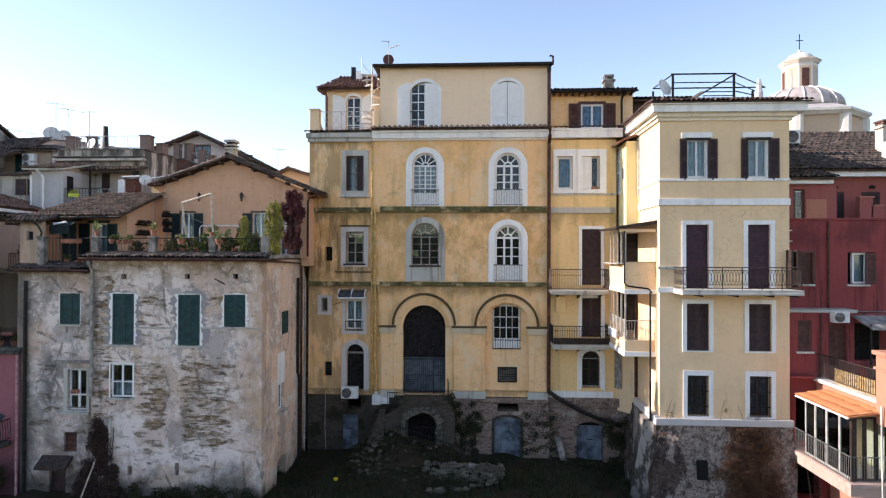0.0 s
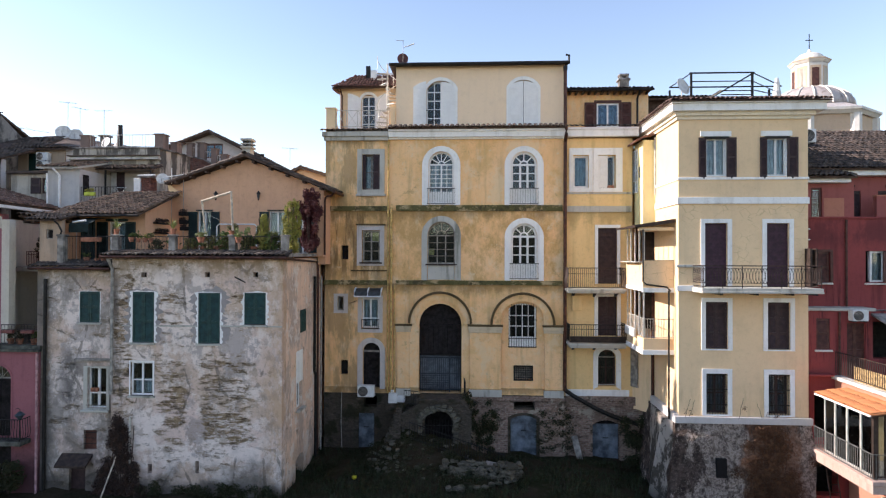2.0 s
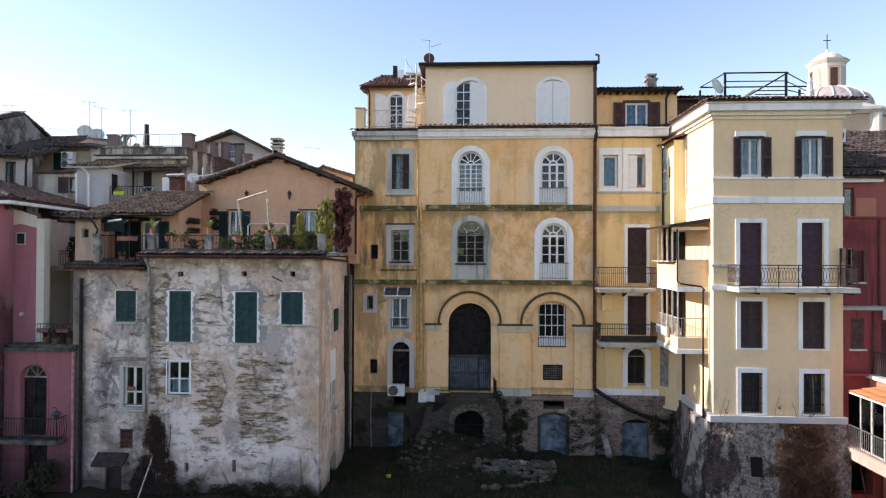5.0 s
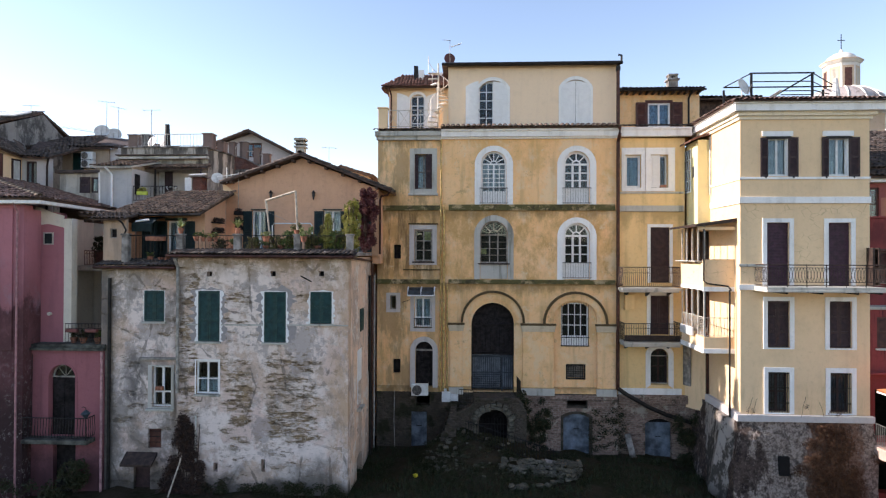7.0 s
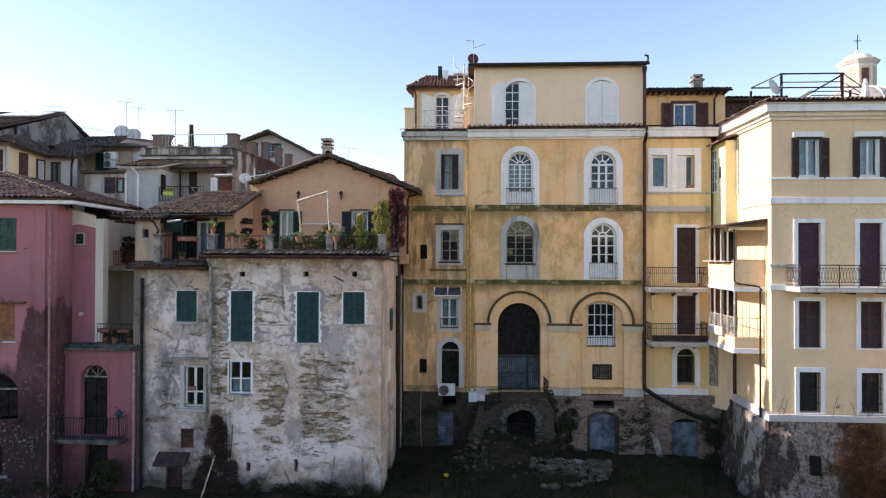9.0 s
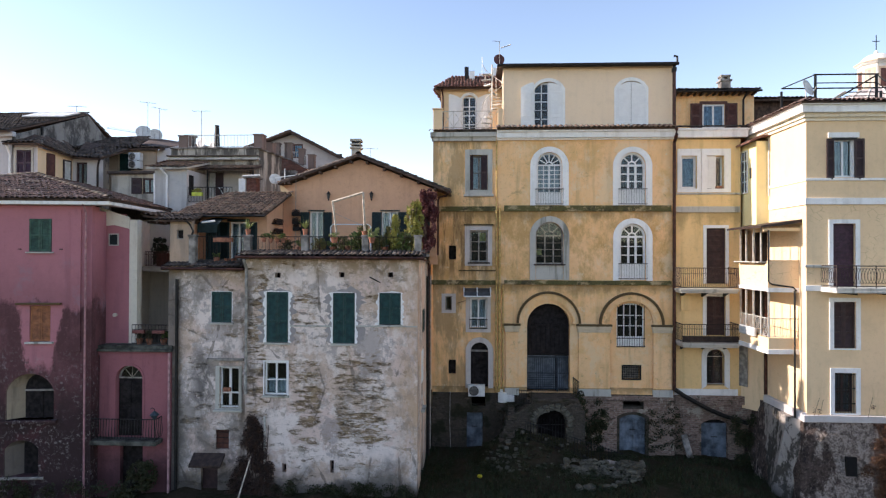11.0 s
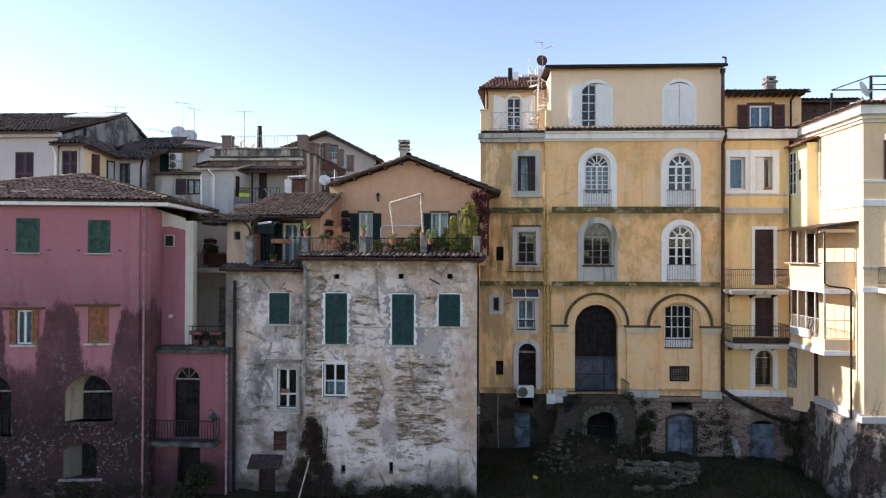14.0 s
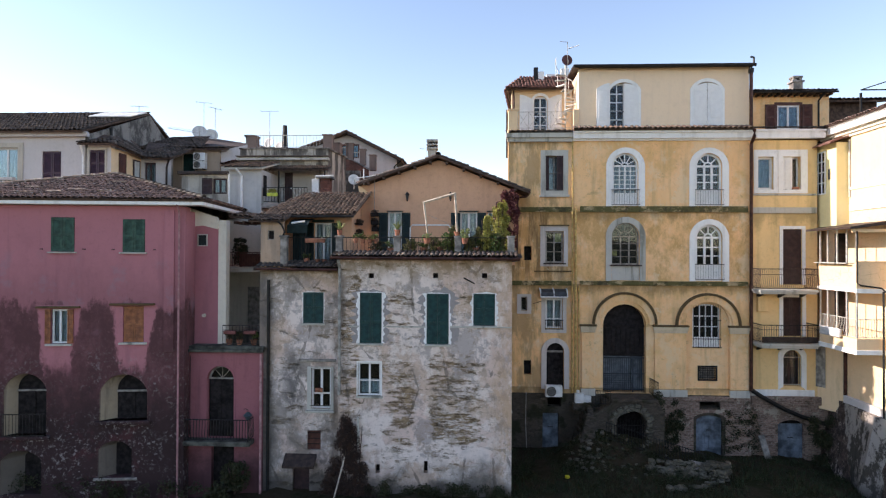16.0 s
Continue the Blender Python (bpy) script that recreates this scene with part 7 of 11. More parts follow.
    part("lintel", boxes((-15.2, -14.32, V - 0.06, V - 0.002, 10.2, 10.3)), GREENSHADE, h)
    shutter(h, -15.55, -15.12, 8.65, 10.18, V - 0.06, GREENSHADE)
    shutter(h, -14.4, -14.0, 8.65, 10.18, V - 0.06, GREENSHADE)
    slope(h, [(-17.0, 21.3, 10.42), (-13.36, 21.3, 10.44), (-13.22, 24.2, 11.54), (-16.13, 24.2, 11.53)], TILE, deck=WOODBEAM, seed=13, singles=280, pitch=0.17, step=0.27, w=0.083, thick=0.07)
    ridge_tiles(h, (-13.34, 21.3, 10.52), (-13.2, 24.1, 11.58), TILE, 0.09, 0.3)
    part("verge_flashing", prism(bmesh.new(), [(-13.7, 11.62), (-13.75, 11.95), (-13.2, 11.5), (-13.1, 11.38)], Y - 0.06, Y - 0.004), CREAM, h, "pale mortar flashing at the wall")
    part("gutter", tube(bmesh.new(), [(-16.9, 21.25, 10.36), (-13.35, 21.25, 10.38)], 0.05, 6), IRON, h)
    part("corner_wall", holed(rect(-16.67, -15.84, 8.45, 10.2), [rect(-16.42, -16.16, 9.47, 9.82)], 20.55, 20.75), PATCHED, h, "patched low corner wall")
    part("corner_wall", boxes((-16.63, -16.43, 20.75, 22.2, 8.45, 10.3)), TERRA, h)
    part("small_window", ring(bmesh.new(), rect(-16.42, -16.16, 9.47, 9.82), rect(-16.39, -16.19, 9.5, 9.79), 20.6, 20.66), OLDWOOD, h)
    # matte black panel in place of glass, painting the window's dark inside
    part("small_shutter", boxes((-16.41, -16.17, 20.661, 20.68, 9.48, 9.81)), DARKDOOR, h)
    slope(h, [(-17.05, 20.3, 10.16), (-15.75, 20.3, 10.16), (-15.75, 21.5, 10.46), (-17.05, 21.5, 10.46)], TILEDARK, deck=WOODBEAM, seed=15, thick=0.06, pitch=0.17, step=0.27, w=0.083)
    part("drainpipe", tube(bmesh.new(), [(-15.95, 20.28, 10.14), (-15.82, 20.35, 10.0), (-15.72, 20.4, 9.75), (-15.86, 20.46, 9.5), (-15.86, 20.46, 8.6)], 0.035, 6), IRON, h)
    # wall lanterns
    for x in (-11.62, -9.78):
        l = part("lantern", boxes((x - 0.02, x + 0.02, Y - 0.14, Y, 11.48, 11.51)), IRON, h, "black wall lantern")
        part("lantern_cap", lathe(bmesh.new(), x, Y - 0.12, [(0.015, 11.60), (0.09, 11.49), (0.09, 11.47)][::-1], 6), IRON, l)
        part("lantern_glass", lathe(bmesh.new(), x, Y - 0.12, [(0.04, 11.28), (0.07, 11.46)], 6), DARKPLASTIC, l)
        part("lantern_foot", lathe(bmesh.new(), x, Y - 0.12, [(0.015, 11.20), (0.045, 11.27)], 6), IRON, l)
    ch = part("chimney", boxes((-10.80, -10.44, 24.8, 25.2, 12.6, 13.56), (-10.86, -10.38, 24.74, 25.26, 13.56, 13.64), (-10.86, -10.38, 24.74, 25.26, 13.72, 13.78), (-10.86, -10.38, 24.74, 25.26, 13.88, 13.98)), CREAMGREY, h)
    for x in (-10.78, -10.54):
        part("chimney_pot", boxes((x, x + 0.08, 24.8, 25.2, 13.64, 13.88)), DARKPLASTIC, ch)
    return h


PATCHED = stucco("patched_peach_plaster", (0.55, 0.37, 0.25), (0.42, 0.33, 0.26), (0.20, 0.16, 0.13), 0.5, 0.8, 0.35, grain=0.35)
terrace = terrace_house()

# ---- the pink house ----
def pink_house():
    """Built square to the axes, then turned a little about its outer corner."""
    h = thing("pink_house", "pink plastered house with dark damp stains", "house", (-21, 20, 0))
    Y = 19.75
    T = Matrix.Translation((-18.75, 19.95, 0)) @ Matrix.Rotation(radians(6.0), 4, "Z") @ Matrix.Translation((18.75, -19.75, 0))
    holes = [rect(-23.85, -23.04, 8.99, 10.22), rect(-21.38, -20.60, 8.98, 10.17), rect(-23.86, -23.2, 5.72, 6.95), rect(-21.34, -20.62, 5.76, 7.05),
             rect(-26.9, -26.2, 8.97, 10.2), rect(-26.9, -26.2, 5.72, 6.95),
             arch(-25.4, -23.95, 2.48, 4.67, 0.6), arch(-22.10, -20.48, 2.98, 4.62, 0.6), arch(-25.5, -24.1, 0.4, 1.95, 0.35), arch(-22.15, -21.0, 0.95, 2.25, 0.3)]
    def P(name, bm, mat, parent=h, label="", **k):
        bmesh.ops.transform(bm, matrix=T, verts=bm.verts)
        return part(name, bm, mat, parent, label, **k)
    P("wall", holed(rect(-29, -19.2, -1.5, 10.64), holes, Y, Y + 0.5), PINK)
    P("side_wall", boxes((-19.7, -19.2, Y + 0.5, Y + 2.6, -1.5, 10.5)), PINK)
    P("back_wall", boxes((-29, -18.78, 27, 27.3, -1.5, 10.6), (-29.3, -29, Y, 27, -1.5, 10.6)), PINK)
    P("pilaster", boxes((-19.92, -19.56, Y - 0.05, Y - 0.002, 5.4, 10.5), bevel=0.01), PINK)
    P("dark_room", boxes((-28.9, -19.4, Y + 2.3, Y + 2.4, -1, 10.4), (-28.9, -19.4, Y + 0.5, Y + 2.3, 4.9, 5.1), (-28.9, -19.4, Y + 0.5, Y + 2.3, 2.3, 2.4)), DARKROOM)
    P("eave", boxes((-29.2, -18.45, Y - 0.32, Y + 0.1, 10.66, 10.84), bevel=0.02), TRIM, label="pale painted eave")
    P("side_eave", boxes((-18.72, -18.45, Y + 0.105, Y + 6.9, 10.66, 10.84), bevel=0.02), TRIM, label="pale painted side eave")
    E = Y - 0.36
    top, left, right = Vector((-23.35, 22.5, 12.13)), T @ Vector((-29.2, E, 10.86)), T @ Vector((-18.42, E, 10.86))
    back = top + Vector((-0.5, 4.0, 0))
    fine = dict(pitch=0.19, step=0.29, w=0.092, deck=WOODBEAM)
    slope(h, [left, right, top], TILELICHEN, seed=21, singles=290, **fine)
    slope(h, [right, T @ Vector((-18.42, Y + 7, 10.86)), back, top], TILELICHEN, seed=22, **fine)
    slope(h, [T @ Vector((-29.2, Y + 7, 10.86)), left, top, back], TILELICHEN, seed=23, **fine)
    ridge_tiles(h, right + Vector((0, 0, 0.07)), top + Vector((0, 0, 0.05)), TILEPALE, 0.10, 0.3)
    ridge_tiles(h, left + Vector((0, 0, 0.07)), top + Vector((0, 0, 0.05)), TILEPALE, 0.10, 0.3)
    # thin pale tiles added to paint slender highlights on the roof
    rng = random.Random(4)
    for k in range(7):
        u, v = rng.uniform(0.25, 0.8), rng.uniform(0.1, 0.75)
        base = left.lerp(right, u).lerp(top, v)
        part("loose_tile", box(bmesh.new(), -0.26, 0.26, -0.05, 0.05, 0.07, 0.09, m=Matrix.Translation(base) @ Matrix.Rotation(radians(6), 4, "Z") @ Matrix.Rotation(0.38, 4, "X")), TILEPALE, h)
    for x0, x1, z0, z1 in ((-23.85, -23.04, 8.99, 10.22), (-21.38, -20.60, 8.98, 10.17), (-26.9, -26.2, 8.97, 10.2)):
        pair(h, x0 + 0.01, x1 - 0.01, z0 + 0.01, z1 - 0.01, Y - 0.02, GREENPALE, m=T, label="faded green louvred shutter")
        P("sill", boxes((x0 - 0.08, x1 + 0.08, Y - 0.1, Y + 0.1, z0 - 0.05, z0), bevel=0.01), DIRTYTRIM)
        for x in (x0 - 0.35, x1 + 0.3):
            P("shutter_dog", boxes((x, x + 0.09, Y - 0.06, Y, z0 + 0.08, z0 + 0.11)), IRON)
    # middle windows under rough ledges
    for x0, x1, z0, z1 in ((-23.86, -23.2, 5.72, 6.95), (-21.34, -20.62, 5.76, 7.05), (-26.9, -26.2, 5.72, 6.95)):
        P("window_ledge", boxes((x0 - 0.42, x1 + 0.4, Y - 0.16, Y - 0.002, z1 + 0.04, z1 + 0.11), bevel=0.02), MOULD)
        P("sill", boxes((x0 - 0.12, x1 + 0.12, Y - 0.1, Y + 0.1, z0 - 0.07, z0), bevel=0.012), DIRTYTRIM)
    pair(h, -21.32, -20.64, 5.77, 7.04, Y + 0.02, ORANGEWOOD, m=T, label="orange-brown wooden shutter")
    pair(h, -26.88, -26.22, 5.73, 6.94, Y + 0.02, ORANGEWOOD, m=T)
    casement(h, -23.80, -23.25, 5.73, 6.94, Y + 0.06, WHITE, 2, 1, frame_w=0.06, m=T, curtain=CURTAIN)
    for a, b in ((-24.0, -23.82), (-23.23, -23.04)):
        shutter(h, a, b, 5.74, 6.94, Y - 0.06, ORANGEWOOD, m=T)
    # big arched openings
    for x0, x1, z0, zt, rise, d0 in ((-25.4, -23.95, 2.48, 4.67, 0.6, -25.12), (-22.10, -20.48, 2.98, 4.62, 0.6, -21.66)):
        P("arch_reveal", splay(arch(x0 - 0.02, x1 + 0.02, z0, zt + 0.02, rise), arch(d0, x1 - 0.03, z0, zt - 0.03, rise), Y - 0.004, Y + 0.36), ARCHPLASTER, label="pale splayed arch reveal")
        d = P("door", prism(bmesh.new(), arch(d0, x1, z0, zt - 0.02, rise), Y + 0.34, Y + 0.4), DARKDOOR, label="dark arched double door")
        P("transom", boxes((d0, x1, Y + 0.28, Y + 0.34, zt - rise - 0.08, zt - rise - 0.02)), OLDWOOD, d)
        P("door_stile", boxes(((d0 + x1) / 2 - 0.03, (d0 + x1) / 2 + 0.03, Y + 0.3, Y + 0.34, z0, zt - rise - 0.1)), DARKDOOR, d)
        P("sill", boxes((x0 - 0.15, x1 + 0.15, Y - 0.16, Y + 0.3, z0 - 0.12, z0), bevel=0.02), PINK)
    P("stair_guard", boxes((-25.4, -23.95, Y - 0.14, Y - 0.12, 3.25, 3.28), (-25.4, -23.95, Y - 0.14, Y - 0.12, 2.5, 2.53)), IRON)
    for k in range(13):
        P("guard_bar", tube(bmesh.new(), [(-25.36 + k * 0.115, Y - 0.13, 2.48), (-25.36 + k * 0.115, Y - 0.13, 3.26)], 0.009, 4), IRON)
    # cellar depth is a black sheet, its shade painted
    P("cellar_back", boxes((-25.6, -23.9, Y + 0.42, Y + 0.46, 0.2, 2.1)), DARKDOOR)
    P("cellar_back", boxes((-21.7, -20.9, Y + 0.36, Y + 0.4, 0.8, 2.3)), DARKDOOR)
    P("cellar_reveal", splay(arch(-22.17, -20.98, 0.95, 2.27, 0.3), arch(-21.68, -21.05, 0.95, 2.15, 0.1), Y - 0.004, Y + 0.4), REVEALSHADE)
    P("cellar_reveal", splay(arch(-25.52, -24.08, 0.4, 1.97, 0.35), arch(-24.9, -24.25, 0.4, 1.85, 0.2), Y - 0.004, Y + 0.4), REVEALSHADE)
    P("cellar_sill", boxes((-22.3, -20.8, Y - 0.08, Y, 0.86, 0.95), bevel=0.02), CONCRETE)
    P("drainpipe", tube(bmesh.new(), [(-19.38, Y - 0.3, 10.7), (-19.38, Y - 0.08, 10.4), (-19.38, Y - 0.08, -0.5)], 0.036, 8), plain("pink_painted_pipe", (0.40, 0.2, 0.21), 0.6, vary=0.15))
    # tall pale return wall and the narrow recessed bay
    part("return_wall", boxes((-19.5, -18.403, 20.9, 21.05, 5.4, 10.05)), PINKRETURN, h)
    part("return_corner", boxes((-18.4, -18.1, 20.88, 21.2, 5.4, 10.2)), LIMEWASH, h, "pale plaster corner strip")
    part("small_window", ring(bmesh.new(), rect(-19.2, -18.82, 9.22, 9.68), rect(-19.16, -18.86, 9.26, 9.64), 20.86, 20.9), DIRTYTRIM, h)
    part("small_shutter", boxes((-19.16, -18.86, 20.875, 20.895, 9.26, 9.64)), GREENSHADE, h)
    part("white_patch", prism(bmesh.new(), [(-19.5, 10.66), (-19.52, 10.02), (-19.3, 9.97), (-19.0, 10.0), (-18.7, 9.93), (-18.41, 9.86), (-18.40, 10.3), (-18.9, 10.45)], 20.87, 20.895), LIMEWASH, h, "bared pale lime plaster")
    part("vent_pipe", tube(bmesh.new(), [(-18.92, 20.95, 6.62), (-18.92, 20.8, 6.62)], 0.07, 8), LIMEWASH, h)
    return h


ARCHPLASTER = stucco("yellowed_lime_plaster", (0.34, 0.27, 0.19), (0.22, 0.17, 0.125), (0.06, 0.05, 0.045), 0.6, 0.7, 0.4)
PINKRETURN = stucco("clean_pink_plaster", (0.43, 0.172, 0.195), (0.37, 0.15, 0.172), (0.25, 0.115, 0.135), 0.35, 0.5, 0.3, None, 0.2)
pink = pink_house()


def pink_porch():
    """The lower pink block with a terrace on top and an arched balcony door."""
    Y = 20.4
    h = thing("pink_annex", "low pink annex with a roof terrace and a small balcony", "house", (-17.8, 20.5, 0))
    part("wall", holed(rect(-19.25, -16.5, -1.2, 5.34), [arch(-18.59, -17.57, 2.2, 4.82), rect(-18.40, -17.55, 0.0, 2.0)], Y, Y + 0.4), PINKCLEAN, h)
    part("side_wall", boxes((-16.9, -16.66, Y + 0.4, 24, -1.2, 5.34)), PINKCLEAN, h)
    part("terrace_slab", boxes((-19.25, -16.46, Y - 0.14, 24.5, 5.34, 5.44), (-19.25, -16.46, Y - 0.05, 24.5, 5.44, 5.56), bevel=0.012), DARKCONC, h)
    surround(h, arch(-18.66, -17.50, 2.2, 4.90), arch(-18.59, -17.57, 2.2, 4.82), Y, PINKCLEAN, 0.02)
    d = part("door", boxes((-18.57, -17.59, Y + 0.2, Y + 0.25, 2.2, 4.30)), DARKDOOR, h, "dark double door under a fan light")
    for x in (-18.53, -18.05):
        part("door_panel", boxes((x, x + 0.42, Y + 0.17, Y + 0.2, 2.3, 3.2), (x, x + 0.42, Y + 0.17, Y + 0.2, 3.3, 4.2), bevel=0.01), DARKDOOR, d)
    part("fan_light", ring(bmesh.new(), arch(-18.58, -17.58, 4.31, 4.81, 0.49), arch(-18.51, -17.65, 4.36, 4.75, 0.38), Y + 0.18, Y + 0.24), OLDWOOD, h)
    for a in (-40, 0, 40):
        c, e = (-18.08, 4.34), (-18.08 + 0.42 * math.sin(radians(a)), 4.34 + 0.42 * math.cos(radians(a)))
        part("fan_bar", tube(bmesh.new(), [(c[0], Y + 0.2, c[1]), (e[0], Y + 0.2, e[1])], 0.014, 4), OLDWOOD, h)
    part("pane", prism(bmesh.new(), arch(-18.53, -17.63, 4.34, 4.77, 0.40), Y + 0.21, Y + 0.216), GLASS, h)
    part("lower_door", boxes((-18.40, -17.55, Y + 0.2, Y + 0.25, 0, 2.0)), DARKDOOR, h)
    b = part("balcony", boxes((-19.42, -16.8, Y - 0.5, Y, 2.04, 2.20), bevel=0.015), DARKCONC, h, "small stone balcony")
    railing(b, [(-19.37, Y), (-19.37, Y - 0.46), (-16.85, Y - 0.46), (-16.85, Y)], 2.20, 2.98, IRON, 0.105, 0.013, 0.03, mid=False)
    part("dark_room", boxes((-18.9, -17, Y + 1.5, Y + 1.55, -1, 5.3)), DARKROOM, h)
    part("drainpipe", tube(bmesh.new(), [(-16.55, Y - 0.07, 5.3), (-16.55, Y - 0.07, 0)], 0.045, 8), plain("pale_pink_pipe", (0.45, 0.25, 0.26), 0.6), h)
    part("cable", tube(bmesh.new(), [(-19.2, Y - 0.03, 5.2), (-19.2, Y - 0.03, 2.3)], 0.014, 5), IRON, h)
    railing(h, [(-18.05, Y + 0.1), (-16.55, Y + 0.1)], 5.56, 6.3, IRONBROWN, 0.12, 0.009, 0, name="terrace_rail")
    # shaded yard and gallery behind
    part("yard_wall", boxes((-21.5, -16.3, 24.4, 24.7, 5, 10.38), (-19.9, -19.6, 21.2, 24.4, 5.5, 10.3)), LIMEWASH, h)
    part("gallery", boxes((-19.6, -16.7, 22.5, 24.4, 8.2, 8.38)), CREAMGREY, h, "gallery floor slab")
    railing(h, [(-18.75, 22.55), (-16.75, 22.55)], 8.38, 9.0, REDBROWN, 0.07, 0.014, 0, name="gallery_rail")
    part("gallery_panel", boxes((-18.3, -17.3, 22.6, 22.62, 8.42, 8.95)), REDBROWN, h)
    multi("yard_door", [(-17.9, -17.45, 24.33, 24.4, 8.4, 10.0), (-18.6, -18.0, 24.33, 24.4, 5.6, 7.5)], OLDWOOD, h)
    slope(h, [(-18.25, 21.5, 10.42), (-16.3, 21.5, 10.24), (-16.3, 22.9, 10.40), (-18.25, 22.9, 10.58)], TILE, deck=WOODBEAM, seed=31)
    for k in range(6):
        x = -18.1 + k * 0.34
        part("rafter", boxes((x, x + 0.08, 21.55, 22.88, 10.10, 10.21)), WOODBEAM, h)
    return h


def foot_grime(s, col, height):
    """Splashed dirt low on the wall and along its left edge."""
    n = s.noise(1.2, 8, rough=0.75, shift=25)
    k = s.math("SUBTRACT", 1.0, s.ramp(s.add(s.axis(2), s.mul(n, 3.0)), 2.2, 4.2))
    return s.mix(s.mul(k, 0.75), col, (0.04, 0.025, 0.026)), height


DARKCONC = plain("mossy_dark_concrete", (0.09, 0.09, 0.075), 0.9, vary=0.4, scale=3, bump=0.5)
PINKCLEAN = stucco("pink_annex_plaster", (0.33, 0.125, 0.14), (0.27, 0.105, 0.12), (0.13, 0.055, 0.062), 0.5, 0.6, 0.25, foot_grime)
annex = pink_porch()

# ---- the dark red house beyond the cream one ----
def red_house():
    h = thing("red_house", "dark red plastered house with a roof pavilion", "house", (14, 22.7, 0))
    Y, L = 22.6, 21.9
    part("wall", holed(rect(11.5, 19.0, 6.9, 10.34), [rect(12.24, 12.74, 7.95, 9.10), rect(14.03, 15.04, 7.95, 9.13), rect(15.6, 16.4, 7.95, 9.13)], Y, Y + 0.4), REDWALL, h)
    part("lower_wall", holed(rect(11.42, 19.0, -1.0, 6.93), [rect(11.83, 12.31, 5.52, 6.65), rect(12.91, 13.58, 4.5, 6.49), rect(13.82, 14.95, 5.2, 6.55), rect(15.2, 16.6, 5.2, 6.55), rect(11.5, 12.6, 0.2, 1.8), rect(11.75, 12.6, 2.2, 4.0)], L, L + 0.4), REDWALL, h)
    part("ledge", boxes((11.42, 13.9, L - 0.08, Y, 6.93, 7.04), (11.42, 19, L + 0.1, Y, 6.9, 6.93), bevel=0.015), DIRTYTRIM, h, "stained pale ledge")
    part("parapet_cap", boxes((11.5, 19.0, Y - 0.06, Y + 0.3, 10.34, 10.42), bevel=0.015), REDWALL, h)
    part("dark_room", boxes((11.5, 19, Y + 1.4, Y + 1.5, -1, 10.3)), DARKROOM, h)
    multi("back_wall", [(11.5, 19, 30, 30.3, -1, 12.2), (18.7, 19, Y, 30, -1, 12.2)], REDWALL, h)
    for x0, x1, z0, z1 in ((12.24, 12.74, 7.95, 9.10),):
        surround(h, rect(x0 - 0.1, x1 + 0.1, z0 - 0.05, z1 + 0.08), rect(x0, x1, z0, z1), Y, REDBROWN, 0.03, closed=True)
        shutter(h, x0 + 0.01, x1 - 0.01, z0 + 0.01, z1 - 0.01, Y + 0.05, REDBROWN)
    casement(h, 14.25, 14.75, 7.96, 9.12, Y + 0.1, WHITE, 1, 1, curtain=CURTAIN)
    shutter(h, 14.65, 15.03, 7.97, 9.10, Y - 0.06, REDBROWN)
    shutter(h, 15.61, 16.39, 7.97, 9.10, Y - 0.02, REDBROWN)
    multi("sill", [(13.98, 14.8, Y - 0.1, Y, 7.86, 7.93), (12.1, 12.8, Y - 0.1, Y, 7.86, 7.93)], PALESTONE, h, bevel=0.01)
    shutter(h, 11.84, 12.30, 5.53, 6.64, L + 0.02, REDBROWN)
    part("sill", boxes((11.76, 12.38, L - 0.08, L, 5.44, 5.51), bevel=0.01), PALESTONE, h)
    pair(h, 12.92, 13.57, 4.5, 6.48, L + 0.1, REDBROWN)
    # covered loggia
    multi("loggia_post", [(13.80, 13.86, L - 0.9, L - 0.84, 5.1, 6.6), (14.4, 14.46, L - 0.9, L - 0.84, 5.1, 6.6)], IRON, h)
    part("loggia_roof", prism(bmesh.new(), [(0, 6.85), (-1.1, 6.5), (-1.1, 6.44), (0, 6.78)], 13.75, 16.8, Matrix(((0, 1, 0, 0), (1, 0, 0, L), (0, 0, 1, 0), (0, 0, 0, 1)))), CONCRETE, h)
    part("loggia_parapet", boxes((13.75, 16.8, L - 1.0, L - 0.9, 4.7, 5.2)), WOODBEAM, h)
    part("wall_ledge", boxes((11.42, 12.3, 21.6, L, 4.58, 4.66), bevel=0.02), REDWALL, h)
    # roof terrace pavilion
    P, R = 23.2, 24.2
    part("pavilion_wall", holed(rect(12.1, 14.0, 10.0, 11.75), [rect(12.38, 12.80, 10.3, 11.58)], P, P + 0.25), REDSALMON, h)
    part("pavilion_panel", boxes((12.86, 13.62, P - 0.012, P - 0.002, 10.4, 11.18)), SALMON, h)
    casement(h, 12.39, 12.79, 10.3, 11.57, P + 0.05, REDBROWN, 1, 2)
    part("pavilion_eave", boxes((12.0, 13.75, P - 0.25, P + 0.2, 11.76, 11.96), bevel=0.012), TRIM, h)
    part("pavilion_wall", holed(rect(13.7, 19.0, 10.0, 12.14), [rect(14.21, 14.89, 10.3, 11.57), rect(15.56, 16.29, 10.3, 11.57), rect(17.2, 18.0, 10.3, 11.57)], R, R + 0.3), REDSALMON, h)
    for x0, x1 in ((14.21, 14.89), (15.56, 16.29), (17.2, 18.0)):
        pair(h, x0 + 0.01, x1 - 0.01, 10.3, 11.56, R + 0.04, BROWN)
    part("pavilion_eave", boxes((13.6, 19.2, R - 0.35, R + 0.1, 12.15, 12.38), bevel=0.012), TRIM, h)
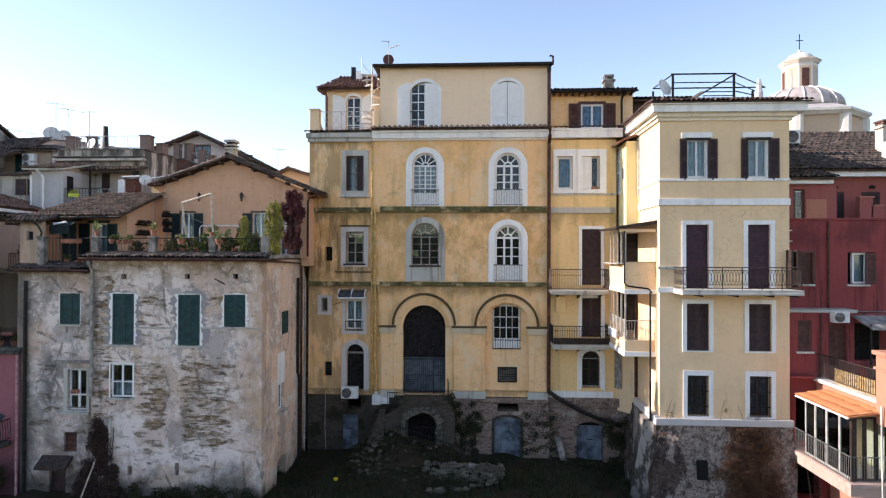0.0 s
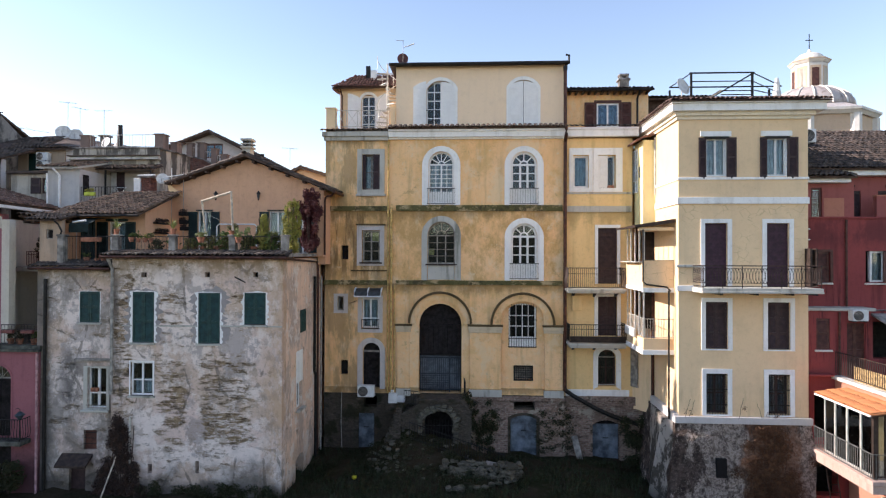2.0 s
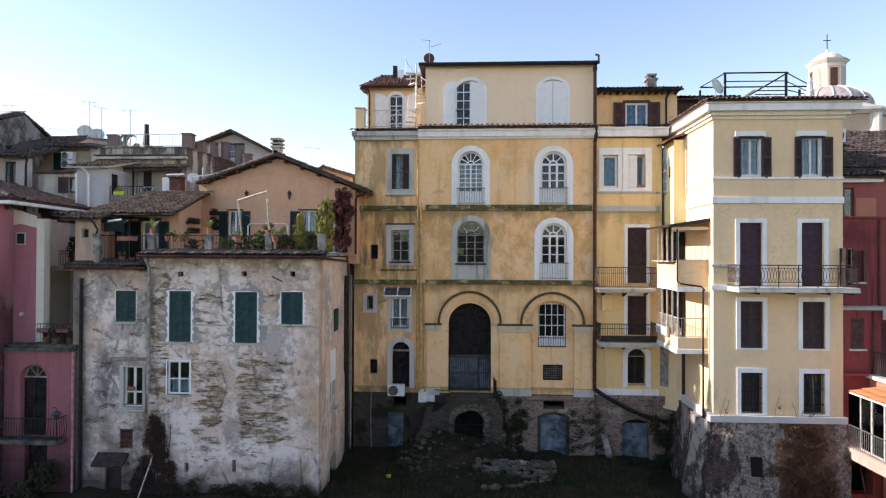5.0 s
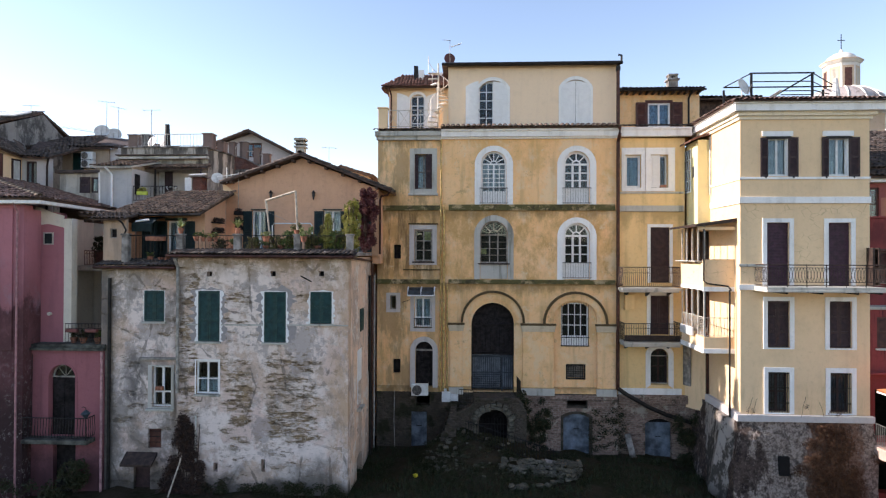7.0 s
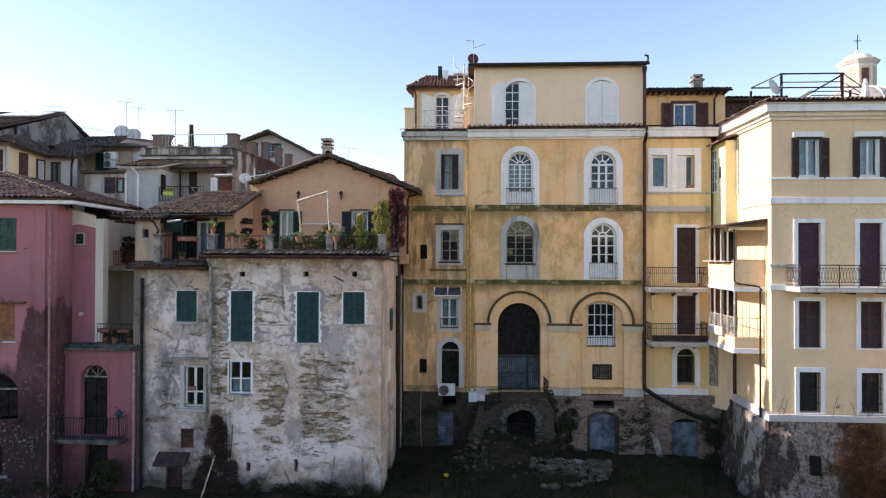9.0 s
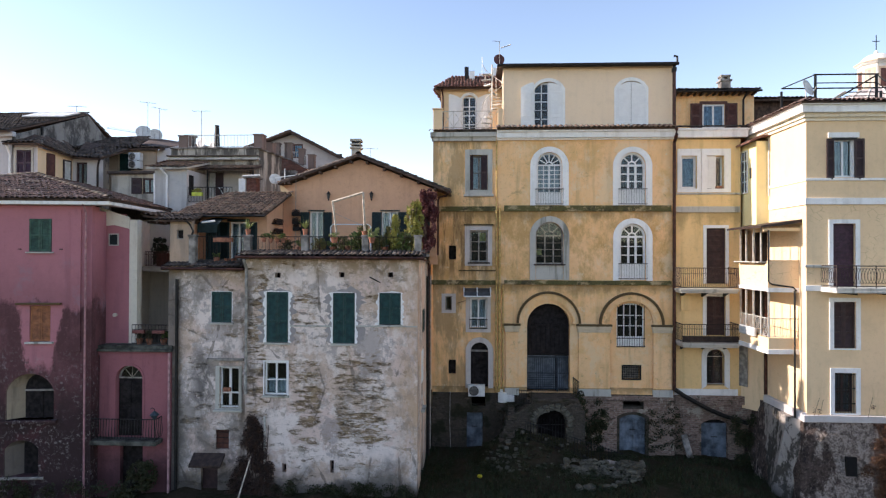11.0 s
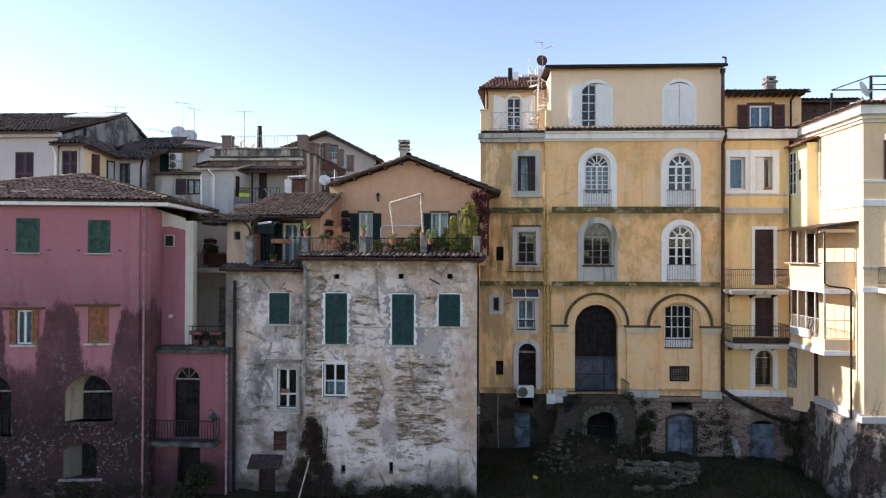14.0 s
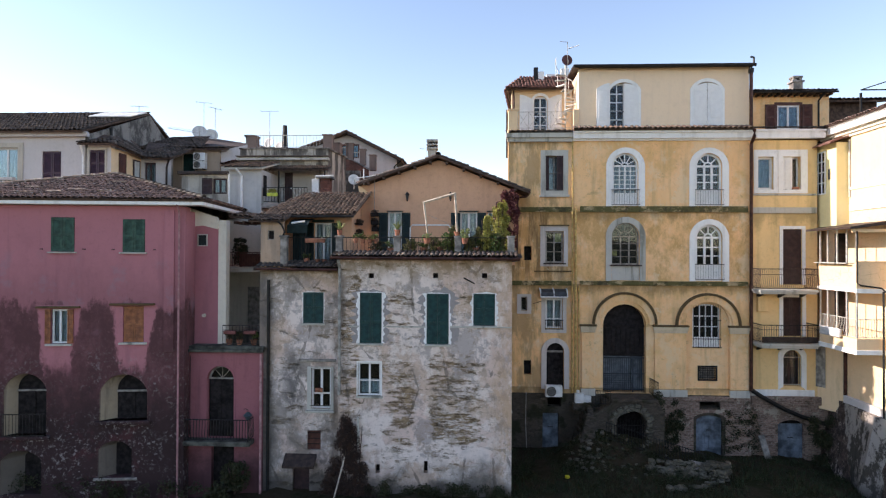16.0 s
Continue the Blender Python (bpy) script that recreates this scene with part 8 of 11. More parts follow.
    multi("stair_wall", [(15.05, 15.55, R - 0.7, R - 0.5, 10.2, 11.28), (15.5, 15.95, R - 0.7, R - 0.5, 10.2, 10.95)], REDSALMON, h)
    multi("stair_coping", [(15.02, 15.6, R - 0.73, R - 0.47, 11.28, 11.33), (15.602, 15.98, R - 0.73, R - 0.47, 10.95, 11.0)], SALMON, h)
    for x in (14.5, 15.95):
        part("wall_light", lathe(bmesh.new(), x, R - 0.05, [(0.09, 11.70), (0.12, 11.78), (0.03, 11.84)], 10), IRON, h)
    slope(h, [(11.9, P - 0.4, 11.98), (13.9, P - 0.4, 11.98), (13.9, R, 12.45), (11.9, R, 12.45)], TILEDARK, seed=41, deck=WOODBEAM)
    slope(h, [(11.8, R - 0.5, 12.42), (19.4, R - 0.5, 12.42), (19.4, 29.0, 14.95), (11.8, 29.0, 14.95)], TILEDARK, seed=42, deck=WOODBEAM, singles=200)
    sk = part("skylight", boxes((15.9, 17.3, 26.9, 27.0, 13.95, 14.02)), WHITE, h)
    sk.data.transform(Matrix.Translation((0, 0.2, 0.1)))
    ch = part("chimney", boxes((17.3, 17.75, 25.5, 26.0, 12.8, 14.45), (17.22, 17.83, 25.42, 26.08, 14.45, 14.55)), CREAMGREY, h)
    part("chimney_cap", boxes((17.26, 17.8, 25.46, 26.04, 14.7, 14.78), (17.3, 17.36, 25.5, 26.0, 14.55, 14.7), (17.7, 17.76, 25.5, 26.0, 14.55, 14.7)), BRICKRED, ch)
    part("side_block", boxes((16.9, 17.6, 24.4, 25.0, 12.5, 13.7)), TRIM, h)
    for x in (11.62, 13.3):
        part("drainpipe", tube(bmesh.new(), [(x, Y - 0.06, 10.3), (x, Y - 0.06, 7.0)], 0.045, 6), REDBROWN, h)
    part("drainpipe", tube(bmesh.new(), [(12.62, L - 0.05, 6.9), (12.62, L - 0.05, 4.6)], 0.04, 6), REDBROWN, h)
    for z in (9.95, 9.55):
        part("insulator", tube(bmesh.new(), [(11.75, Y - 0.1, z), (11.95, Y - 0.1, z)], 0.02, 6), WHITE, h)
    return h


red = red_house()


def conservatory():
    """A glazed veranda on a slab, with a small tiled roof, below a railed terrace."""
    X, Z, B = 11.6, 2.08, 12.45
    h = thing("conservatory", "white glazed veranda with an orange tiled roof", "veranda", (12.6, 19.8, 1.7))
    part("floor_slab", boxes((11.42, 14.6, 18.3, 21.85, Z - 0.14, Z), bevel=0.015), PINKSLAB, h)
    part("slab_edge", boxes((11.48, 14.6, 18.38, 21.85, Z - 0.42, Z - 0.14)), PINKSLAB, h)
    multi("pier", [(12.9, 13.4, 19.0, 21.8, -1.5, Z - 0.42), (13.4, 14.6, 18.6, 21.8, -1.5, Z - 0.42)], SALMON, h)
    part("pier_patch", boxes((12.4, 12.9, 19.3, 19.4, -0.6, 1.2)), CREAMGREY, h, "flaking white render")
    for a, b in ((18.58, 19.14), (19.14, 19.82), (19.82, 20.45), (20.45, 21.04)):
        w = part("window", ring(bmesh.new(), rect(a, b, Z + 0.03, 4.0), rect(a + 0.035, b - 0.035, Z + 0.09, 3.95), 0, 0.05), PALEIRON, h)
        w.data.transform(Matrix.Translation(-BASE[h]) @ side_turn(X) @ Matrix.Translation(BASE[h]))
        part("pane", boxes((X + 0.02, X + 0.026, a + 0.03, b - 0.03, Z + 0.06, 3.97)), GLASS, w)
    part("corner_post", boxes((X - 0.03, X + 0.09, 18.48, 18.578, Z, 4.06)), IRONBROWN, h)
    for a, b in ((11.70, 12.0), (12.0, 12.34), (12.34, 12.66), (12.66, 13.1)):
        w = part("window", ring(bmesh.new(), rect(a, b, Z + 0.03, 4.05), rect(a + 0.05, b - 0.05, Z + 0.08, 4.0), 18.53, 18.59), IRONBROWN, h, "dark framed glazed front")
        part("pane", boxes((a + 0.05, b - 0.05, 18.555, 18.561, Z + 0.08, 4.0)), GLASS, w)
    part("inner_wall", boxes((12.2, 13.7, 20.2, 20.3, Z, 4.2)), CREAM, h, "sunlit cream partition inside")
    part("side_back", boxes((13.1, 13.3, 18.6, 20.2, Z, 4.2)), CREAM, h)
    slope(h, [(11.38, 21.2, 4.10), (11.38, 18.3, 4.10), (B, 18.3, 4.26), (B, 21.2, 4.26)], TILEORANGE, pitch=0.115, step=0.42, w=0.054, seed=51, thick=0.04, singles=290)
    part("roof_edge", boxes((11.34, 11.38, 18.3, 21.2, 4.04, 4.09)), TRIM, h)
    part("back_wall", boxes((B + 0.003, B + 0.2, 20.3, 21.85, Z, 4.45), (B + 0.003, B + 0.2, 18.2, 20.3, 4.2, 4.45)), SALMON, h)
    part("coping", boxes((B - 0.14, B + 0.24, 18.2, 21.85, 4.47, 4.6), bevel=0.02), PALESTONE, h)
    part("terrace_floor", boxes((B + 0.2, 16.5, 18.2, 21.85, 4.2, 4.4)), CONCRETE, h)
    railing(h, [(B, 21.8), (B, 18.3)], 4.62, 5.46, IRONBROWN, 0.11, 0.013, 0, mid=False, name="terrace_rail")
    part("reed_screen", boxes((B + 0.08, B + 0.1, 18.3, 20.9, 4.6, 5.1)), REED, h, "dry reed screen behind the rail")
    part("gate_pillar", boxes((12.28, 12.8, 18.0, 18.45, 3.9, 6.0), (12.23, 12.85, 17.95, 18.5, 5.55, 5.62), (12.2, 12.88, 17.92, 18.53, 6.0, 6.12)), SALMON, h)
    railing(h, [(11.46, 21.4), (11.46, 18.36), (13.0, 18.36)], Z, 2.88, IRONGREY, 0.10, 0.010, 0, mid=False, name="slab_rail")
    part("drainpipe", tube(bmesh.new(), [(12.2, 18.1, 4.5), (12.24, 18.15, 3.2), (12.3, 18.2, 1.5)], 0.03, 6), PALESTONE, h)
    return h


conservatory()


def church():
    h = thing("church", "domed church with an eight-sided drum and a white lantern", "church", (21.95, 40.35, 0))
    cx, cy = 21.95, 40.35
    def octo(r, z0, z1, r2=None, turn=14.5, seg=8):
        bm = bmesh.new()
        r2 = r2 or r
        a = [bm.verts.new((cx + r * math.cos(radians(turn + 360 * k / seg)), cy + r * math.sin(radians(turn + 360 * k / seg)), z0)) for k in range(seg)]
        b = [bm.verts.new((cx + r2 * math.cos(radians(turn + 360 * k / seg)), cy + r2 * math.sin(radians(turn + 360 * k / seg)), z1)) for k in range(seg)]
        bm.faces.new(a[::-1])
        bm.faces.new(b)
        for k in range(seg):
            bm.faces.new((a[k], a[(k + 1) % seg], b[(k + 1) % seg], b[k]))
        return bm
    part("drum", octo(3.55, 0, 17.75), CHURCHTAN, h)
    for k in range(8):
        a = radians(14.5 + 45 * k)
        part("pilaster", lathe(bmesh.new(), cx + 3.5 * math.cos(a), cy + 3.5 * math.sin(a), [(0.34, 12), (0.34, 17.75)], 8), MARBLE, h)
    part("drum_cornice", octo(3.72, 17.75, 17.95, 3.9), MARBLE, h)
    part("drum_cornice", octo(3.95, 17.95, 18.12, 3.95), MARBLE, h)
    part("drum_roof", octo(3.9, 18.12, 18.68, 2.62), LEAD, h)
    rows = [(2.6 * math.cos(t), 18.66 + 1.62 * math.sin(t)) for t in [k * 0.14 for k in range(9)]]
    part("dome", lathe(bmesh.new(), cx, cy, rows, 32), LEAD, h, "streaked grey dome with pale ribs", smooth=True)
    for k in range(16):
        a = 2 * math.pi * k / 16
        pts = [(cx + (r + 0.03) * math.cos(a), cy + (r + 0.03) * math.sin(a), z) for r, z in rows]
        part("dome_rib", tube(bmesh.new(), pts, 0.055, 6), MARBLE, h)
    la = part("lantern", octo(1.06, 19.5, 21.78), MARBLE, h, "white eight-sided lantern with dark openings")
    for k in range(8):
        a = radians(45 * k - 8)
        m = Matrix.Translation((cx + 0.975 * math.cos(a), cy + 0.975 * math.sin(a), 0)) @ Matrix.Rotation(a, 4, "Z")
        part("opening", box(bmesh.new(), -0.02, 0.02, -0.22, 0.22, 20.2, 21.4, m=m), CREAMGREY if k % 2 else REDBROWN, la)
        part("opening_trim", box(bmesh.new(), -0.015, 0.012, -0.33, 0.33, 20.1, 21.55, m=m), CHURCHTAN, la)
    part("lantern_cornice", octo(1.12, 21.78, 21.94, 1.25), MARBLE, la)
    part("lantern_cornice", octo(1.27, 21.94, 22.02, 1.27), CHURCHTAN, la)
    rows = [(0.94 * math.cos(t), 22.0 + 0.66 * math.sin(t)) for t in [k * 0.19 for k in range(9)]]
    part("cupola", lathe(bmesh.new(), cx, cy, rows, 20), MARBLE, la, smooth=True)
    part("cupola_knob", lathe(bmesh.new(), cx, cy, [(0.06, 22.62), (0.14, 22.74), (0.05, 22.9)], 10), MARBLE, la)
    part("cross", boxes((cx - 0.02, cx + 0.02, cy - 0.02, cy + 0.02, 22.85, 23.95), (cx - 0.24, cx + 0.24, cy - 0.018, cy + 0.018, 23.5, 23.545)), IRON, la)
    return h


church()


# ---- roof terraces and roof clutter ----
def dish(name, x, y, z, r, material, turn, label, tilt=18):
    """A satellite dish on a bent arm."""
    h = thing(name, label, "satellite dish", (x, y, z))
    bm = bmesh.new()
    rows = [(r * k / 6, 0.16 * r * (k / 6) ** 2) for k in range(1, 7)]
    lathe(bm, 0, 0, rows + [(r * 0.99, 0.16 * r - 0.015)] + [(a, b - 0.015) for a, b in rows[::-1]], 20)
    m = Matrix.Translation((x, y, z + r + 0.15)) @ Matrix.Rotation(radians(turn), 4, "Z") @ Matrix.Rotation(radians(90 - tilt), 4, "X")
    bmesh.ops.transform(bm, matrix=m, verts=bm.verts)
    part("reflector", bm, material, h, smooth=True)
    part("mast", tube(bmesh.new(), [(x, y + 0.08, z), (x, y + 0.08, z + r + 0.15)], 0.02, 6), GREYPIPE, h)
    bm = tube(bmesh.new(), [m @ Vector((0, -r * 0.9, 0.1)), m @ Vector((0, -0.1, r * 1.0))], 0.015, 5)
    part("feed_arm", bm, GREYPIPE, h)
    return h


def aerial(x, y, z, h0, turn, n=6, label="thin roof aerial on a mast"):
    h = thing("roof_aerial", label, "aerial", (x, y, z), "roof aerials")
    part("mast", tube(bmesh.new(), [(x, y, z), (x, y, z + h0)], 0.014, 5), GREYPIPE, h)
    d = Vector((math.cos(radians(turn)), math.sin(radians(turn)), 0))
    s = Vector((-d.y, d.x, 0))
    c = Vector((x, y, z + h0 - 0.04))
    part("boom", tube(bmesh.new(), [c - d * 0.45, c + d * 0.45], 0.01, 4), GREYPIPE, h)
    for k in range(n):
        p = c + d * (0.8 * k / max(1, n - 1) - 0.4)
        part("element", tube(bmesh.new(), [p - s * 0.18, p + s * 0.18], 0.006, 4), GREYPIPE, h)
    return h


def penthouse():
    h = thing("penthouse", "small yellow roof room with white shutters and a tiled roof", "roof room", (-5.7, 27.2, 14.2))
    Y = 27.0
    part("wall", holed(rect(-7.0, -4.16, 14.2, 16.82), [arch(-6.0, -5.3, 14.6, 16.45, 0.3)], Y, Y + 0.3), CREAM, h)
    part("side_wall", plan(bmesh.new(), [(-7.0, Y + 0.3), (-6.7, Y + 0.3), (-6.2, 31), (-6.5, 31)], 14.2, 16.8), CREAM, h)
    multi("back_wall", [(-7.0, -4.16, 31, 31.2, 14.2, 16.8), (-6.9, -4.2, Y + 1.2, Y + 1.3, 14.2, 16.8)], DARKROOM, h)
    casement(h, -5.99, -5.31, 14.6, 16.4, Y + 0.08, WHITE, 2, 4, 0.035, 0.06)
    surround(h, arch(-6.1, -5.2, 14.55, 16.58, 0.36), arch(-6.0, -5.3, 14.55, 16.45, 0.3), Y, TRIM, 0.03)
    board(h, -6.62, -6.03, 14.6, 16.5, Y - 0.07, WHITESHUT, lift=(0, 0, 0.0, 0.22))
    board(h, -5.28, -4.66, 14.6, 16.5, Y - 0.07, WHITESHUT, lift=(0, 0, 0.22, 0.0))
    slope(h, [(-7.3, Y - 0.35, 16.72), (-4.14, Y - 0.35, 16.72), (-4.14, Y + 1.2, 17.72), (-6.35, Y + 1.2, 17.72)], TILEMAROON, deck=WOODBEAM, seed=61, pitch=0.15, step=0.3, w=0.07)
    slope(h, [(-6.75, 31.2, 16.72), (-7.3, Y - 0.35, 16.72), (-6.35, Y + 1.2, 17.72), (-5.9, 31.2, 17.72)], TILEMAROON, deck=WOODBEAM, seed=62, pitch=0.15, step=0.3, w=0.07)
    part("gutter", tube(bmesh.new(), [(-7.32, Y - 0.38, 16.78), (-4.2, Y - 0.38, 16.76)], 0.035, 6), COPPER, h)
    part("drainpipe", tube(bmesh.new(), [(-6.95, Y - 0.35, 16.7), (-6.9, Y - 0.06, 16.4), (-6.9, Y - 0.06, 14.4)], 0.04, 6), COPPER, h)
    part("flue", boxes((-5.89, -5.69, 27.6, 27.8, 16.9, 18.0)), IRON, h, "black square flue")
    part("flue_box", boxes((-5.66, -5.4, 27.6, 27.85, 16.9, 17.8)), TRIM, h)
    part("roof_parapet", boxes((-5.2, -4.16, 28.2, 28.4, 17.0, 17.85)), TRIM, h)
    part("parapet_pillar", boxes((-4.5, -4.1, 28.18, 28.46, 17.0, 18.13), bevel=0.015), TRIM, h)
    return h


penthouse()


def roof_rail():
    h = thing("terrace_railing", "white iron terrace railing with crossed bars", "railing", (-5.6, 25.5, 14.3))
    Y = 25.46
    part("kerb", boxes((-7.2, -4.2, Y - 0.1, Y + 0.25, 14.34, 14.5), bevel=0.01), CONCRETE, h)
    part("post", boxes((-7.25, -6.85, Y - 0.1, Y + 0.3, 14.34, 15.38), (-7.29, -6.81, Y - 0.14, Y + 0.34, 15.38, 15.44), bevel=0.01), CREAM, h)
    part("post", boxes((-4.38, -4.16, Y - 0.1, Y + 0.1, 14.34, 15.4), bevel=0.01), CREAM, h)
    part("wing_wall", prism(bmesh.new(), [(Y + 0.3, 14.3), (Y + 0.3, 15.2), (Y + 1.5, 14.7), (Y + 1.5, 14.3)], -7.2, -7.0, Matrix(((0, 1, 0, 0), (1, 0, 0, 0), (0, 0, 1, 0), (0, 0, 0, 1)))), CREAM, h)
    bm = bmesh.new()
    for z in (15.32, 14.6):
        tube(bm, [(-6.84, Y, z), (-4.38, Y, z)], 0.016, 6)
    rail = part("rail", bm, PALEIRON, h)
    for k in range(5):
        x0 = -6.84 + k * 0.492
        part("upright", tube(bmesh.new(), [(x0, Y, 14.5), (x0, Y, 15.32)], 0.012, 5), PALEIRON, rail)
        part("cross_bar", tube(bmesh.new(), [(x0, Y, 14.6), (x0 + 0.492, Y, 15.32)], 0.009, 4), PALEIRON, rail)
        part("cross_bar", tube(bmesh.new(), [(x0 + 0.492, Y, 14.6), (x0, Y, 15.32)], 0.009, 4), PALEIRON, rail)
    return h


roof_rail()


def spiral_stair():
    h = thing("spiral_stair", "white iron spiral stair on the roof terrace", "stair", (-4.62, 26.1, 14.3))
    cx, cy = -4.62, 26.1
    part("column", tube(bmesh.new(), [(cx, cy, 14.4), (cx, cy, 17.6)], 0.04, 8), PALEIRON, h)
    rail = []
    for k in range(13):
        a = radians(-200 + k * 33)
        z = 14.7 + k * 0.2
        m = Matrix.Translation((cx, cy, z)) @ Matrix.Rotation(a, 4, "Z")
        part("tread", prism(bmesh.new(), [(0.03, 0), (0.48, 0), (0.48, 0.03), (0.03, 0.03)], -0.09, 0.09, m), PALEIRON, h)
        rail.append((cx + 0.47 * math.cos(a), cy + 0.47 * math.sin(a), z + 0.8))
        if k % 2 == 0:
            part("baluster", tube(bmesh.new(), [(rail[-1][0], rail[-1][1], z), rail[-1]], 0.008, 4), PALEIRON, h)
    part("handrail", tube(bmesh.new(), rail, 0.014, 5), PALEIRON, h)
    return h


spiral_stair()
dish("satellite_dish", -4.2, 28.3, 18.13, 0.27, DISHRED, 10, "dark red satellite dish on the roof parapet", 5)
dish("satellite_dish", 7.1, 22.1, 14.78, 0.33, DISHWHITE, 35, "pale satellite dish on the roof terrace")
pan = thing("flat_aerial", "white bar aerial above a roof parapet", "aerial", (-4.18, 28.25, 18.13))
part("bar", tube(bmesh.new(), [(-4.12, 28.25, 19.12), (-3.62, 28.25, 19.28)], 0.028, 6), WHITE, pan)
part("mast", tube(bmesh.new(), [(-4.18, 28.25, 18.13), (-4.18, 28.25, 19.45)], 0.014, 5), GREYPIPE, pan)
part("rod", tube(bmesh.new(), [(-4.55, 28.25, 19.47), (-4.14, 28.25, 19.43)], 0.014, 5), GREYPIPE, pan)


def pergola():
    h = thing("pergola", "dark steel pergola frame on the roof terrace", "pergola", (9.3, 23.2, 14.8))
    for x, y in ((7.46, 22.2), (9.70, 22.2), (11.5, 24.6), (7.46, 24.6)):
        part("post", boxes((x - 0.035, x + 0.035, y - 0.035, y + 0.035, 14.8, 15.82)), IRON, h)
    for a, b, r in (((7.4, 22.2, 15.80), (9.78, 22.2, 15.80), 0.03), ((9.7, 22.2, 15.80), (12.0, 24.6, 15.95), 0.022), ((7.46, 22.2, 15.8), (7.46, 24.6, 15.95), 0.022),
                    ((7.46, 24.6, 15.95), (12.0, 24.6, 15.95), 0.03), ((7.46, 22.2, 15.48), (9.7, 22.2, 15.48), 0.02), ((9.7, 22.2, 15.48), (11.4, 23.8, 15.5), 0.018),
                    ((9.65, 22.2, 15.72), (8.35, 22.2, 14.95), 0.03), ((9.7, 22.2, 15.15), (10.8, 23.0, 15.2), 0.02), ((8.6, 22.3, 15.0), (9.7, 22.3, 15.0), 0.02), ((8.6, 22.3, 15.15), (9.7, 22.3, 15.15), 0.02)):
        part("beam", tube(bmesh.new(), [a, b], r, 6), IRON, h)
    return h


pergola()
um = thing("closed_parasol", "closed white garden parasol", "parasol", (10.8, 22.6, 14.8))
part("canopy", lathe(bmesh.new(), 10.8, 22.6, [(0.13, 14.9), (0.15, 15.1), (0.11, 15.3), (0.10, 15.5), (0.05, 15.7)], 9), CURTAIN, um)
part("pole", tube(bmesh.new(), [(10.8, 22.6, 14.78), (10.8, 22.6, 14.95)], 0.03, 6), IRON, um)
sh = thing("roof_shed", "dark timber lean-to behind the roof terrace", "shed", (8.3, 27, 14.4))
part("wall", boxes((6.9, 9.6, 26.8, 27, 14.4, 16.0)), WOODBEAM, sh)
slope(sh, [(6.8, 26.4, 16.0), (9.9, 26.4, 16.0), (9.9, 28.4, 16.4), (6.8, 28.4, 16.4)], TILEDARK, seed=71, deck=WOODBEAM)
ta = thing("folding_table", "pale folded table leaning on the roof terrace", "table", (8.35, 22.25, 14.8))
part("top", prism(bmesh.new(), [(8.0, 14.82), (8.5, 15.15), (8.55, 15.08), (8.08, 14.78)], 22.1, 22.3), ROPEWOOD, ta)


def air_conditioner(x, y, z, w=0.75, hgt=0.54, mat=None, label="white outdoor air conditioner unit", group="air conditioners"):
    h = thing("air_conditioner", label, "air conditioner", (x, y, z), group)
    part("casing", boxes((x - w / 2, x + w / 2, y - 0.30, y, z, z + hgt), bevel=0.02), mat or PLASTIC, h)
    bm = bmesh.new()
    for k in range(5):
        r = hgt * (0.1 + 0.085 * k)
        ring(bm, [(x - w * 0.16 + r * math.cos(t * math.pi / 10), z + hgt / 2 + r * math.sin(t * math.pi / 10)) for t in range(20)],
             [(x - w * 0.16 + (r - 0.012) * math.cos(t * math.pi / 10), z + hgt / 2 + (r - 0.012) * math.sin(t * math.pi / 10)) for t in range(20)], y - 0.318, y - 0.302)
    part("fan_grille", bm, CONCRETE, h)
    part("fan_well", prism(bmesh.new(), [(x - w * 0.16 + 0.43 * hgt * math.cos(t * math.pi / 10), z + hgt / 2 + 0.43 * hgt * math.sin(t * math.pi / 10)) for t in range(20)], y - 0.304, y - 0.3005), DARKPLASTIC, h)
    for dx in (-w / 2 + 0.1, w / 2 - 0.1):
        part("bracket", boxes((x + dx - 0.02, x + dx + 0.02, y - 0.32, y + 0.12, z - 0.04, z)), IRON, h)
    return h


air_conditioner(-5.30, 25.0, 2.82, 0.72, 0.48)
air_conditioner(13.17, 21.82, 6.60, 0.54, 0.40)
air_conditioner(-22.87, 28.95, 13.72, 0.62, 0.40)
air_conditioner(-22.87, 28.95, 13.30, 0.62, 0.40)
air_conditioner(13.55, 25.6, 13.75, 0.5, 0.58)

